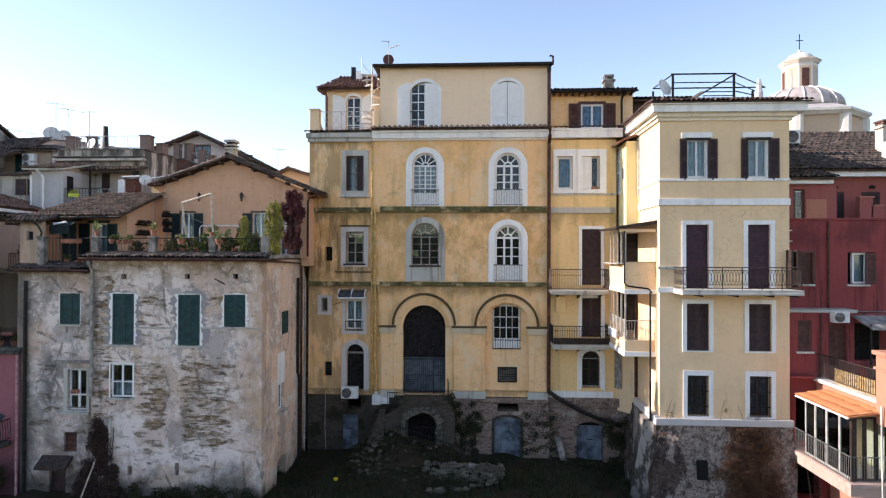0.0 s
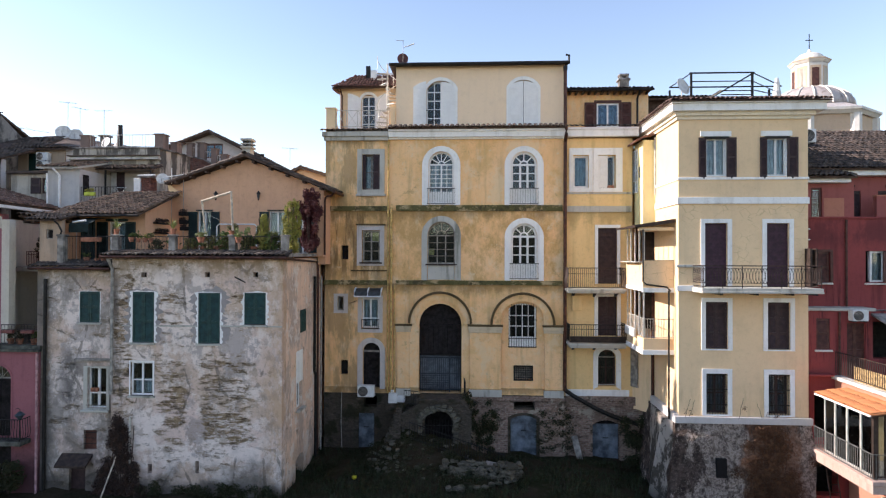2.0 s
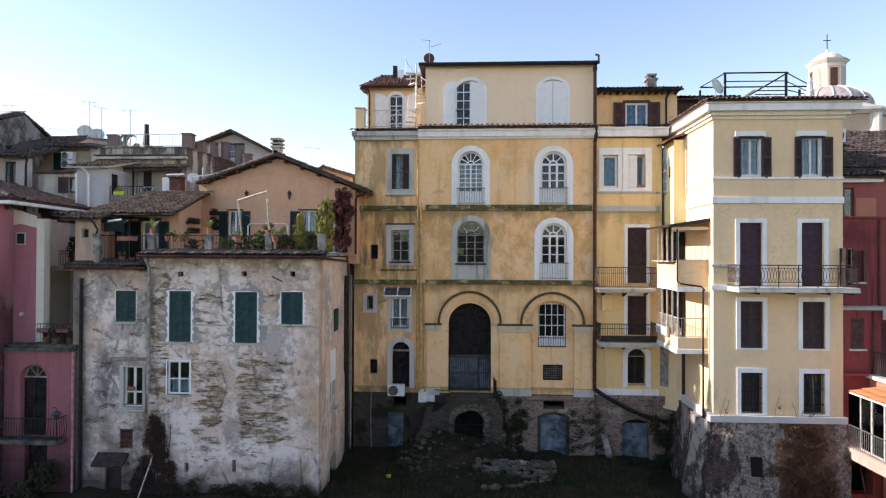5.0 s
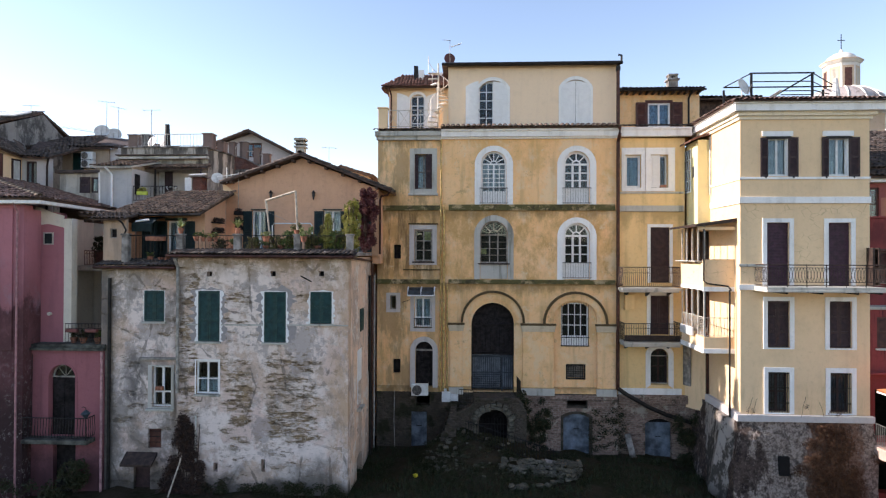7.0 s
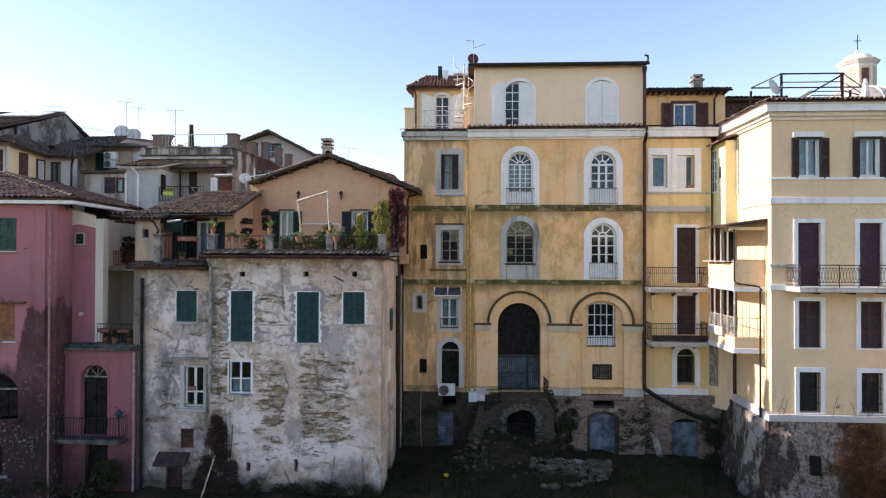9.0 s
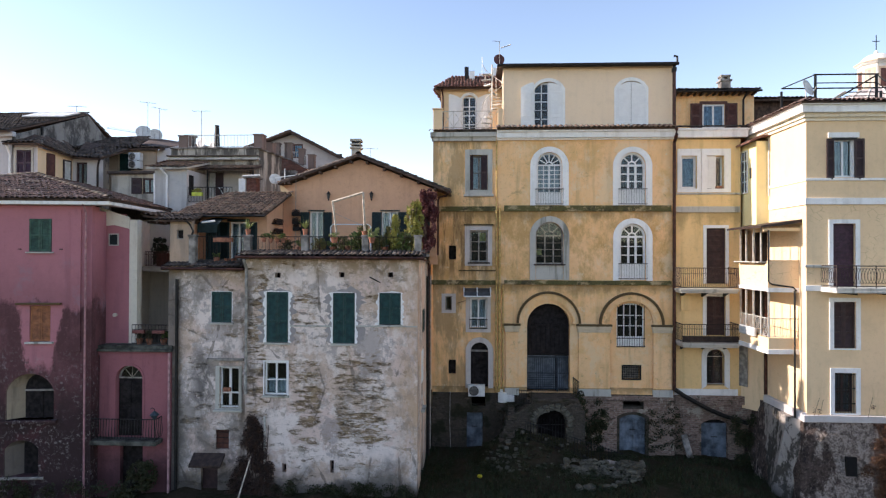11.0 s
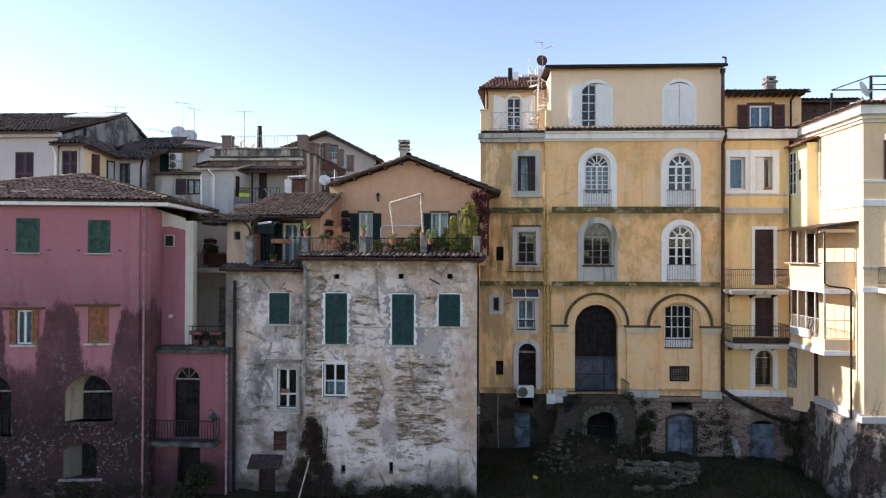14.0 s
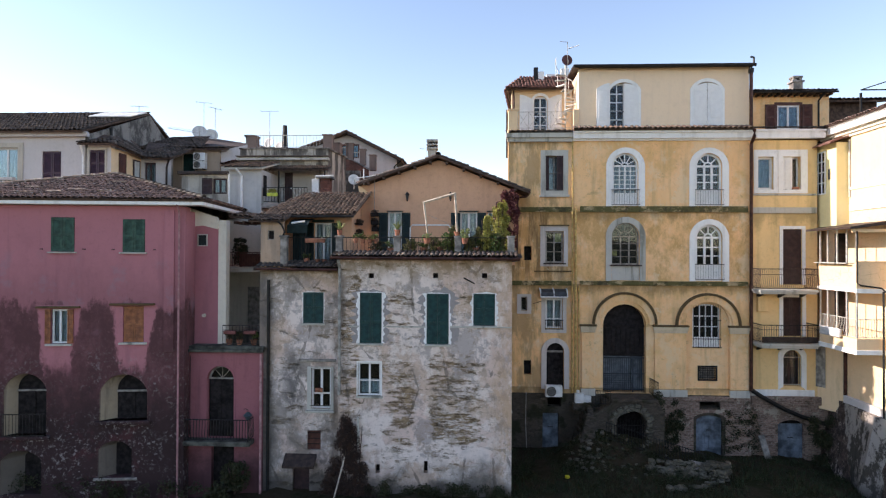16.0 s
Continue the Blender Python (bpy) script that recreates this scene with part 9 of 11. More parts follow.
# ---- the old town behind ----
def grey_house():
    h = thing("grey_house", "pale grey house with plum shutters and a long tiled roof", "house", (-30, 25.2, 8))
    Y = 25.0
    part("wall", holed(rect(-36, -26.4, 0, 14.36), [rect(-28.41, -27.52, 11.6, 13.56), rect(-30.68, -29.54, 11.6, 13.73), rect(-33.5, -32.6, 11.6, 13.6)], Y, Y + 0.4), GREYWALL, h)
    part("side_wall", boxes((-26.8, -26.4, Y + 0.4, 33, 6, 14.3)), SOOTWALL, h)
    multi("back_wall", [(-36, -26.8, 33, 33.3, 6, 14.3), (-36, -27, Y + 1.5, Y + 1.6, 6, 14)], DARKROOM, h)
    part("cornice", boxes((-36.2, -26.2, Y - 0.2, Y - 0.001, 14.2, 14.42), bevel=0.02), GREYWALL, h)
    surround(h, rect(-30.9, -29.3, 11.6, 13.95), rect(-30.68, -29.54, 11.6, 13.73), Y, CREAMGREY, 0.05)
    pair(h, -28.40, -27.53, 11.6, 13.55, Y + 0.05, PURPLE, label="plum louvred shutter")
    pair(h, -33.49, -32.61, 11.6, 13.59, Y + 0.05, PURPLE)
    casement(h, -30.67, -29.55, 11.6, 13.72, Y + 0.1, WHITE, 2, 1, curtain=CURTAIN)
    b = part("balustrade", boxes((-31, -29.4, Y - 0.5, Y - 0.3, 12.2, 12.32), (-31, -29.4, Y - 0.5, Y - 0.001, 11.5, 11.6)), GREYWALL, h)
    me = shared("baluster", lathe(bmesh.new(), 0, 0, [(0.05, 0), (0.08, 0.2), (0.04, 0.4), (0.06, 0.6)], 8), GREYWALL, True)
    for k in range(8):
        piece("baluster", me, b, Matrix.Translation((-30.9 + k * 0.2, Y - 0.4, 11.6)))
    slope(h, [(-36.3, Y - 0.4, 14.42), (-26.3, Y - 0.4, 14.42), (-26.3, 30.1, 16.5), (-36.3, 30.1, 16.5)], TILEDARK, deck=WOODBEAM, seed=101, pitch=0.2, step=0.32, w=0.098)
    slope(h, [(-26.3, 35, 14.42), (-36.3, 35, 14.42), (-36.3, 30.1, 16.5), (-26.3, 30.1, 16.5)], TILEDARK, deck=WOODBEAM, seed=102)
    part("metal_sheet", prism(bmesh.new(), [(-29.6, 0), (-27.6, 0), (-27.6, 0.05), (-29.6, 0.05)], 0, 1.6, Matrix.Translation((0, 27.7, 15.58)) @ Matrix.Rotation(radians(20), 4, "X")), PALESTONE, h, "pale metal roof sheets")
    g0, g1, up = Vector((-27.95, 27.5, 15.72)), Vector((-25.77, 27.5, 15.70)), Vector((0.68, 0.3, 0.24))
    for k in range(5):
        a, b = g0.lerp(g1, k / 5), g0.lerp(g1, (k + 0.9) / 5)
        bm = bmesh.new()
        lo = [bm.verts.new(v) for v in (a, b, b + up, a + up)]
        hi = [bm.verts.new(v + Vector((0, -0.02, 0.05))) for v in (a, b, b + up, a + up)]
        bm.faces.new(hi)
        bm.faces.new(lo[::-1])
        for i in range(4):
            bm.faces.new((lo[i], lo[(i + 1) % 4], hi[(i + 1) % 4], hi[i]))
        part("roof_glazing", bm, WHITE, h, "white roof light panel")
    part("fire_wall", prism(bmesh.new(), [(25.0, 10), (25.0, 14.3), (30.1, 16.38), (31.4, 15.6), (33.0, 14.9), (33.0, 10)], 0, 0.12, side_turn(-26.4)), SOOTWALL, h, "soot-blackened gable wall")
    part("fire_wall_pipe", tube(bmesh.new(), [(-26.2, 26.6, 14.6), (-26.2, 26.6, 15.05)], 0.06, 6), IRON, h)
    return h


grey_house()


def bay_house():
    h = thing("bay_house", "pale plastered house with plum shutters under small dark roofs", "house", (-25.4, 26, 8))
    Y = 25.004
    part("wall", holed(rect(-26.42, -25.19, 6, 13.84), [rect(-26.20, -25.47, 12.45, 13.61)], Y, Y + 0.3), GREYWALL, h)
    surround(h, rect(-26.3, -25.37, 12.35, 13.7), rect(-26.20, -25.47, 12.45, 13.61), Y, CREAMGREY, 0.03, closed=True)
    pair(h, -26.19, -25.48, 12.46, 13.6, Y + 0.03, PURPLE, label="plum louvred shutter")
    ax, ay, bx, by = -25.19, 25.0, -24.9, 26.9
    part("side_wall", plan(bmesh.new(), [(ax, ay + 0.004), (bx, by), (bx - 0.3, by + 0.1), (ax - 0.3, ay + 0.31)], 6, 13.7), CREAM, h)
    m = Matrix.Translation((ax, ay, 0)) @ Matrix.Rotation(math.atan2(by - ay, bx - ax), 4, "Z")
    part("shutter", box(bmesh.new(), 0.46, 0.9, -0.05, 0.02, 11.6, 13.55, m=m), REDBROWN, h, "red-brown closed shutter")
    w = part("window", box(bmesh.new(), 1.36, 1.84, -0.04, 0.02, 12.0, 13.4, m=m), BROWN, h)
    part("pane", box(bmesh.new(), 1.44, 1.76, -0.046, -0.041, 12.08, 13.32, m=m), CURTAIN, w)
    part("wall", holed(rect(-24.9, -23.55, 6, 13.5), [rect(-24.73, -24.16, 11.9, 13.34)], by, by + 0.3), GREYWALL, h)
    casement(h, -24.72, -24.17, 11.92, 13.33, by + 0.08, BROWN, 2, 1, frame_w=0.07, curtain=CURTAIN)
    slope(h, [(-26.55, 24.62, 13.86), (-24.95, 24.62, 13.86), (-25.6, 26.2, 14.36), (-26.42, 26.2, 14.62)], TILEDARK, deck=WOODBEAM, seed=103)
    slope(h, [(-24.95, 24.62, 13.86), (-24.6, 26.6, 13.54), (-25.5, 27.7, 14.3), (-25.6, 26.2, 14.36)], TILEDARK, deck=WOODBEAM, seed=104)
    slope(h, [(-24.65, 26.55, 13.54), (-23.3, 26.55, 13.48), (-23.2, 29.3, 14.5), (-25.9, 29.3, 14.8)], TILEDARK, deck=WOODBEAM, seed=106)
    slope(h, [(-26.3, 28.9, 14.4), (-23.0, 28.9, 14.45), (-23.4, 31.0, 15.35), (-25.6, 31.0, 15.4)], TILEDARK, deck=WOODBEAM, seed=105)
    part("drainpipe", tube(bmesh.new(), [(-23.35, 26.6, 13.45), (-23.6, 26.84, 13.1), (-23.6, 26.84, 11)], 0.05, 6), IRONBROWN, h)
    part("drainpipe", tube(bmesh.new(), [(-26.46, 24.75, 13.8), (-26.46, 24.95, 13.4), (-26.46, 24.95, 11)], 0.05, 6), TRIM, h)
    return h


bay_house()


TANWALL = stucco("tan_plaster", (0.40, 0.31, 0.23), (0.34, 0.26, 0.19), (0.2, 0.16, 0.13), 0.5, 0.6, 0.3)


def middle_houses():
    h = thing("ochre_cottage", "small ochre house with a green door and a brown roof", "house", (-23, 29.1, 8))
    Y = 29.0
    part("wall", holed(rect(-24.4, -21.9, 0, 14.34), [rect(-23.91, -23.24, 13.0, 14.13)], Y, Y + 0.3), TANWALL, h)
    part("door", boxes((-23.9, -23.25, Y + 0.1, Y + 0.14, 13.0, 14.12)), GREEN, h)
    N = 26.4
    part("ledge", boxes((-22.74, -20.34, N - 0.2, N + 2.3, 12.68, 12.82), bevel=0.015), IRONBROWN, h)
    part("lean_wall", holed(rect(-22.62, -20.34, 8, 12.68), [rect(-21.12, -20.44, 11.76, 12.5)], N, N + 0.3), CREAMGREY, h)
    shutter(h, -21.62, -21.13, 11.75, 12.51, N - 0.06, BROWN)
    casement(h, -21.11, -20.45, 11.77, 12.49, N + 0.05, BROWN, 2, 1, curtain=CURTAIN)
    part("lean_room", boxes((-22.5, -20.4, N + 0.6, N + 0.65, 8, 12.6)), DARKROOM, h)
    part("dark_room", boxes((-24.3, -21.4, Y + 0.8, Y + 0.9, 8, 14)), DARKROOM, h)
    part("white_wall", prism(bmesh.new(), [(-21.9, 12.9), (-21.9, 14.3), (-20.4, 14.62), (-20.4, 12.9)], Y + 0.1, Y + 0.4), GREYWALL, h)
    slope(h, [(-24.8, Y - 0.3, 14.34), (-21.6, Y - 0.3, 14.34), (-20.2, 33.5, 15.2), (-24.8, 33.5, 15.9)], TILEDARK, deck=WOODBEAM, seed=111)
    slope(h, [(-21.8, Y - 0.2, 13.5), (-20.2, Y - 0.2, 13.9), (-20.2, 30.5, 14.2), (-21.8, 30.5, 13.9)], TILERED, deck=WOODBEAM, seed=112)
    part("chimney", boxes((-21.35, -20.95, 31.0, 31.4, 14.5, 15.4), (-21.42, -20.88, 30.95, 31.45, 15.4, 15.5)), SOOTWALL, h)
    return h


middle_houses()


def belvedere():
    h = thing("belvedere_house", "weathered cream house with a railed roof terrace", "house", (-18.0, 26.0, 8))
    Y, F = 27.1, 24.95
    part("upper_wall", holed(rect(-20.1, -15.77, 0, 14.0), [rect(-18.25, -17.5, 11.2, 12.86)], Y, Y + 0.3), STREAKED, h)
    part("right_wall", plan(bmesh.new(), [(-15.77, Y), (-15.42, 29.4), (-15.72, 29.4), (-16.07, Y + 0.3)], 8, 13.95), STREAKED, h)
    multi("string_course", [(-20.2, -15.7, Y - 0.26, Y - 0.001, 13.44, 13.54), (-20.15, -15.75, Y - 0.16, Y - 0.001, 13.54, 13.60)], DIRTYTRIM, h, bevel=0.012)
    part("eave_tiles_ledge", boxes((-20.2, -15.7, Y - 0.3, Y - 0.002, 13.604, 13.65)), TILEDARK, h)
    part("coping", boxes((-20.14, -15.72, Y - 0.06, Y + 0.36, 14.0, 14.06), bevel=0.01), SOOTWALL, h)
    part("side_coping", plan(bmesh.new(), [(-15.68, Y), (-15.33, 29.5), (-15.78, 29.5), (-16.1, Y + 0.3)], 13.952, 14.02), SOOTWALL, h)
    part("front_block", boxes((-19.72, -18.25, F, Y, 8, 12.7)), WHITEWASH, h, "whitewashed stair block")
    # slit drawn as a black plate in place of a shaded opening
    part("front_slit", boxes((-18.26, -18.23, F + 0.22, F + 0.62, 11.55, 12.48)), DARKDOOR, h)
    slope(h, [(-19.98, F - 0.28, 12.76), (-18.12, F - 0.28, 12.76), (-18.12, Y, 13.34), (-19.98, Y, 13.34)], TILE, deck=DIRTYTRIM, seed=121, pitch=0.17, step=0.27, w=0.083)
    slope(h, [(-18.35, 26.15, 12.88), (-15.62, 26.15, 12.88), (-15.62, Y, 13.16), (-18.35, Y, 13.16)], TILE, deck=WOODBEAM, seed=122, pitch=0.17, step=0.27, w=0.083, thick=0.06)
    multi("awning_post", [(-17.92, -17.86, 26.2, 26.26, 11.2, 12.85), (-15.75, -15.69, 26.2, 26.26, 11.2, 12.85)], IRON, h)
    part("door", boxes((-18.24, -17.9, Y + 0.1, Y + 0.15, 11.2, 12.85)), CURTAIN, h)
    part("door", boxes((-17.88, -17.5, Y - 0.04, Y + 0.1, 11.2, 12.85)), BROWN, h)
    part("door_back", boxes((-18.3, -17.45, Y + 0.31, Y + 0.35, 11.2, 12.9)), DARKDOOR, h)
    part("balcony_floor", boxes((-18.25, -15.5, F, Y, 11.0, 11.2)), CONCRETE, h)
    part("drainpipe", tube(bmesh.new(), [(-19.3, F - 0.28, 12.72), (-19.12, F - 0.07, 12.4), (-19.12, F - 0.07, 10.6)], 0.05, 6), WHITE, h)
    part("drainpipe", tube(bmesh.new(), [(-19.68, F - 0.1, 12.5), (-19.68, F - 0.07, 11.2), (-19.85, F - 0.07, 11.0)], 0.04, 6), WHITE, h)
    railing(h, [(-18.2, F + 0.05), (-16.2, F + 0.05)], 11.2, 11.9, IRON, 0.13, 0.012, 0, mid=False, name="balcony_rail")
    railing(h, [(-19.3, Y + 0.1), (-16.05, Y + 0.1)], 14.05, 14.68, PALEIRON, 0.16, 0.009, 0, mid=False, name="terrace_rail")
    for x0, x1, z1, m in ((-19.75, -19.34, 14.68, PILLARSTUCCO), (-16.05, -15.62, 14.72, PILLARSTUCCO), (-15.78, -15.45, 14.5, PILLARSTUCCO)):
        y = Y + 0.04 if x0 != -15.78 else Y + 1.0
        part("pillar", boxes((x0, x1, y, y + 0.5, 14.0, z1 - 0.06), (x0 - 0.04, x1 + 0.04, y - 0.04, y + 0.54, z1 - 0.06, z1)), m, h)
    part("flue", lathe(bmesh.new(), -18.06, Y + 0.5, [(0.16, 14.0), (0.15, 14.3), (0.11, 15.2), (0.12, 15.24)], 8), IRON, h, "tall black flue")
    part("terrace_roof", boxes((-17.9, -16.1, 29.0, 29.3, 13.9, 14.35)), TILERED, h)
    return h




def parapet_runs(s, col, height):
    """Black rain runs under the parapet and below the string course."""
    run = s.ramp(s.noise(2.2, 8, (1, 1, 0.18), shift=31, rough=0.72), 0.42, 0.58)
    high = s.ramp(s.add(s.axis(2), s.mul(s.noise(1.6, 7, shift=37, rough=0.7), 0.9)), 13.5, 14.3)
    under = s.span(2, 12.9, 13.44, 0.25)
    right = s.mul(s.ramp(s.axis(0), -16.9, -15.9), 0.7)
    k = s.math("MINIMUM", s.mul(run, s.add(s.add(high, s.mul(under, 0.5)), right)), 1.0)
    return s.mix(s.mul(k, 0.85), col, (0.045, 0.04, 0.037)), height


STREAKED = stucco("streaked_cream_plaster", (0.50, 0.45, 0.38), (0.38, 0.34, 0.285), (0.15, 0.13, 0.115), 0.8, 0.7, 0.3, parapet_runs, 0.4)
PILLARSTUCCO = stucco("pinkish_brick_stucco", (0.24, 0.17, 0.145), (0.16, 0.12, 0.10), (0.05, 0.042, 0.038), 0.9, 0.9, 0.35, grain=0.4)
WHITEWASH = stucco("patchy_whitewash", (0.56, 0.53, 0.49), (0.40, 0.40, 0.42), (0.30, 0.28, 0.26), 0.4, 0.7, 0.3, grain=0.25)
belvedere()
for p in ((-18.95, 27.9, 14.02, 0.28), (-18.5, 28.1, 13.95, 0.22)):
    dish("satellite_dish", *p, DISHWHITE, -20, "pale satellite dish on the roof terrace")
dish("satellite_dish", -24.9, 33.0, 15.5, 0.42, DISHWHITE, 25, "pale satellite dish on a tiled roof")
dish("satellite_dish", -24.35, 33.3, 15.4, 0.40, DISHWHITE, 25, "pale satellite dish on a tiled roof")
dish("satellite_dish", -13.9, 23.95, 11.72, 0.24, DISHWHITE, 20, "pale satellite dish beside the terracotta roof")
aerial(-18.75, 27.4, 14.05, 1.9, 0, 1)
for p in ((-24.7, 33.1, 15.5, 2.4, 30, 6), (-24.1, 33.3, 15.4, 2.2, 60, 5), (-26.6, 29.6, 15.7, 1.1, 10, 5), (-11.5, 33.6, 14.0, 1.2, 20, 5)):
    aerial(*p)
wa = thing("roof_aerial", "white bar aerial on a thin mast by the terracotta wall", "aerial", (-13.05, 24.0, 11.0), "roof aerials")
part("mast", tube(bmesh.new(), [(-13.02, 24.02, 9.3), (-13.02, 24.02, 12.4)], 0.013, 5), GREYPIPE, wa)
part("boom", tube(bmesh.new(), [(-13.85, 23.8, 12.15), (-12.85, 23.95, 12.3)], 0.022, 5), PLASTIC, wa)
part("element", tube(bmesh.new(), [(-13.45, 23.85, 11.9), (-13.45, 23.85, 12.55)], 0.022, 5), PLASTIC, wa)
ya = thing("roof_aerial", "fallen aerial lying along a tiled roof", "aerial", (-25.0, 30.5, 15.4), "roof aerials")
part("boom", tube(bmesh.new(), [(-25.4, 30.3, 15.75), (-23.6, 30.3, 15.45)], 0.012, 4), GREYPIPE, ya)
for k in range(9):
    part("element", tube(bmesh.new(), [(-25.3 + k * 0.2, 30.2, 15.74 - k * 0.033), (-25.2 + k * 0.2, 30.4, 15.86 - k * 0.033)], 0.008, 4), GREYPIPE, ya)


def far_gable():
    h = thing("gable_house", "far cream house with a dark gable roof", "house", (-16, 33.6, 8))
    Y = 33.5
    part("wall", holed([(-18.9, 0), (-18.9, 15.05), (-16.17, 16.0), (-13.3, 14.55), (-13.3, 0)], [rect(-16.6, -15.5, 14.6, 15.46)], Y, Y + 0.3), GREYWALL, h)
    part("dark_room", boxes((-18.8, -13.4, Y + 1, Y + 1.1, 8, 15)), DARKROOM, h)
    casement(h, -16.58, -15.52, 14.62, 15.44, Y + 0.1, REDBROWN, 2, 1, curtain=plain("sky_blue_blind", (0.22, 0.34, 0.42), 0.8))
    slope(h, [(-19.3, 39, 14.95), (-19.3, Y - 0.5, 14.95), (-16.17, Y - 0.5, 16.1), (-16.17, 39, 16.1)], TILEDARK, deck=WOODBEAM, seed=131)
    slope(h, [(-12.9, Y - 0.5, 14.42), (-12.9, 39, 14.42), (-16.17, 39, 16.1), (-16.17, Y - 0.5, 16.1)], TILEDARK, deck=WOODBEAM, seed=132)
    part("drainpipe", tube(bmesh.new(), [(-12.95, Y - 0.4, 14.4), (-13.4, Y - 0.06, 14.1), (-13.4, Y - 0.06, 12)], 0.045, 6), IRON, h)
    return h


far_gable()


def brick_yard():
    h = thing("brick_yard_wall", "old red brick wall with pillars and railings", "wall", (-15.2, 30.8, 8))
    Y = 30.8
    part("wall", prism(bmesh.new(), [(-16.4, 8), (-16.4, 14.28), (-15.4, 14.05), (-14.5, 13.55), (-14.5, 8)], Y, Y + 0.3), BRICKRED, h)
    part("coping", prism(bmesh.new(), [(-16.45, 14.285), (-16.45, 14.34), (-15.38, 14.11), (-14.45, 13.61), (-14.45, 13.55), (-15.4, 14.055)], Y - 0.05, Y + 0.35), SOOTWALL, h)
    part("stained_wall", boxes((-15.45, -14.7, 29.5, 29.8, 8, 13.3)), SOOTWALL, h)
    for x, w, z0, z1 in ((-16.32, 0.3, 14.25, 14.95), (-15.72, 0.38, 14.1, 14.95), (-14.95, 0.3, 13.8, 14.62), (-14.42, 0.34, 13.5, 14.3)):
        part("pillar", boxes((x, x + w, Y - 0.02, Y + 0.33, z0, z1), (x - 0.04, x + w + 0.04, Y - 0.06, Y + 0.37, z1, z1 + 0.05)), PILLARSTUCCO, h)
    railing(h, [(-16.0, Y + 0.1), (-15.7, Y + 0.1)], 14.15, 14.75, PALEIRON, 0.12, 0.01, 0, mid=False, name="rail")
    railing(h, [(-15.35, Y + 0.1), (-14.95, Y + 0.1)], 13.9, 14.5, PALEIRON, 0.12, 0.01, 0, mid=False, name="rail")
    railing(h, [(-14.65, Y + 0.1), (-14.4, Y + 0.1)], 13.6, 14.3, PALEIRON, 0.12, 0.01, 0, mid=False, name="rail")
    return h


brick_yard()


def red_stack():
    h = thing("brick_chimney", "stumpy red brick chimney with a slab cap", "chimney", (-15.55, 25.6, 11))
    part("stack", boxes((-15.79, -15.34, 25.6, 26.1, 11, 12.38), bevel=0.015), BRICKRED, h)
    part("cap", boxes((-15.95, -15.2, 25.5, 26.2, 12.38, 12.46), bevel=0.01), CONCRETE, h)
    wb = thing("wall_boiler", "white boiler cabinet on the balcony", "boiler", (-16.0, 25.6, 11.2))
    part("cabinet", boxes((-16.16, -15.83, 25.6, 25.85, 11.55, 12.36), bevel=0.02), PLASTIC, wb)
    part("stand", boxes((-16.12, -15.87, 25.65, 25.8, 11.2, 11.55)), IRON, wb)
    part("flue", tube(bmesh.new(), [(-16.0, 25.7, 12.36), (-16.0, 25.7, 12.5), (-15.2, 25.7, 12.53)], 0.04, 6), PLASTIC, wb)


red_stack()
back = thing("far_house", "far low house with a tan tiled roof", "house", (-10.2, 33, 8))
part("wall", prism(bmesh.new(), [(-11.3, 0), (-11.3, 13.4), (-10.5, 13.78), (-8.9, 13.3), (-8.9, 0)], 32.5, 33), CREAM, back)
slope(back, [(-11.6, 32.2, 13.3), (-11.6, 36, 13.3), (-10.5, 36, 13.86), (-10.5, 32.2, 13.86)], TILE, seed=141)
slope(back, [(-8.7, 32.2, 13.32), (-8.7, 36, 13.32), (-10.5, 36, 13.86), (-10.5, 32.2, 13.86)], TILE, seed=142)
back2 = thing("far_house", "far cream house with a tiled roof", "house", (-8.3, 35, 8))
part("wall", boxes((-9.5, -5.5, 36.5, 37, 0, 13.3)), CREAM, back2)
slope(back2, [(-9.8, 35, 13.2), (-5.5, 35, 13.0), (-5.5, 38, 13.4), (-9.8, 38, 13.9)], TILE, seed=143)

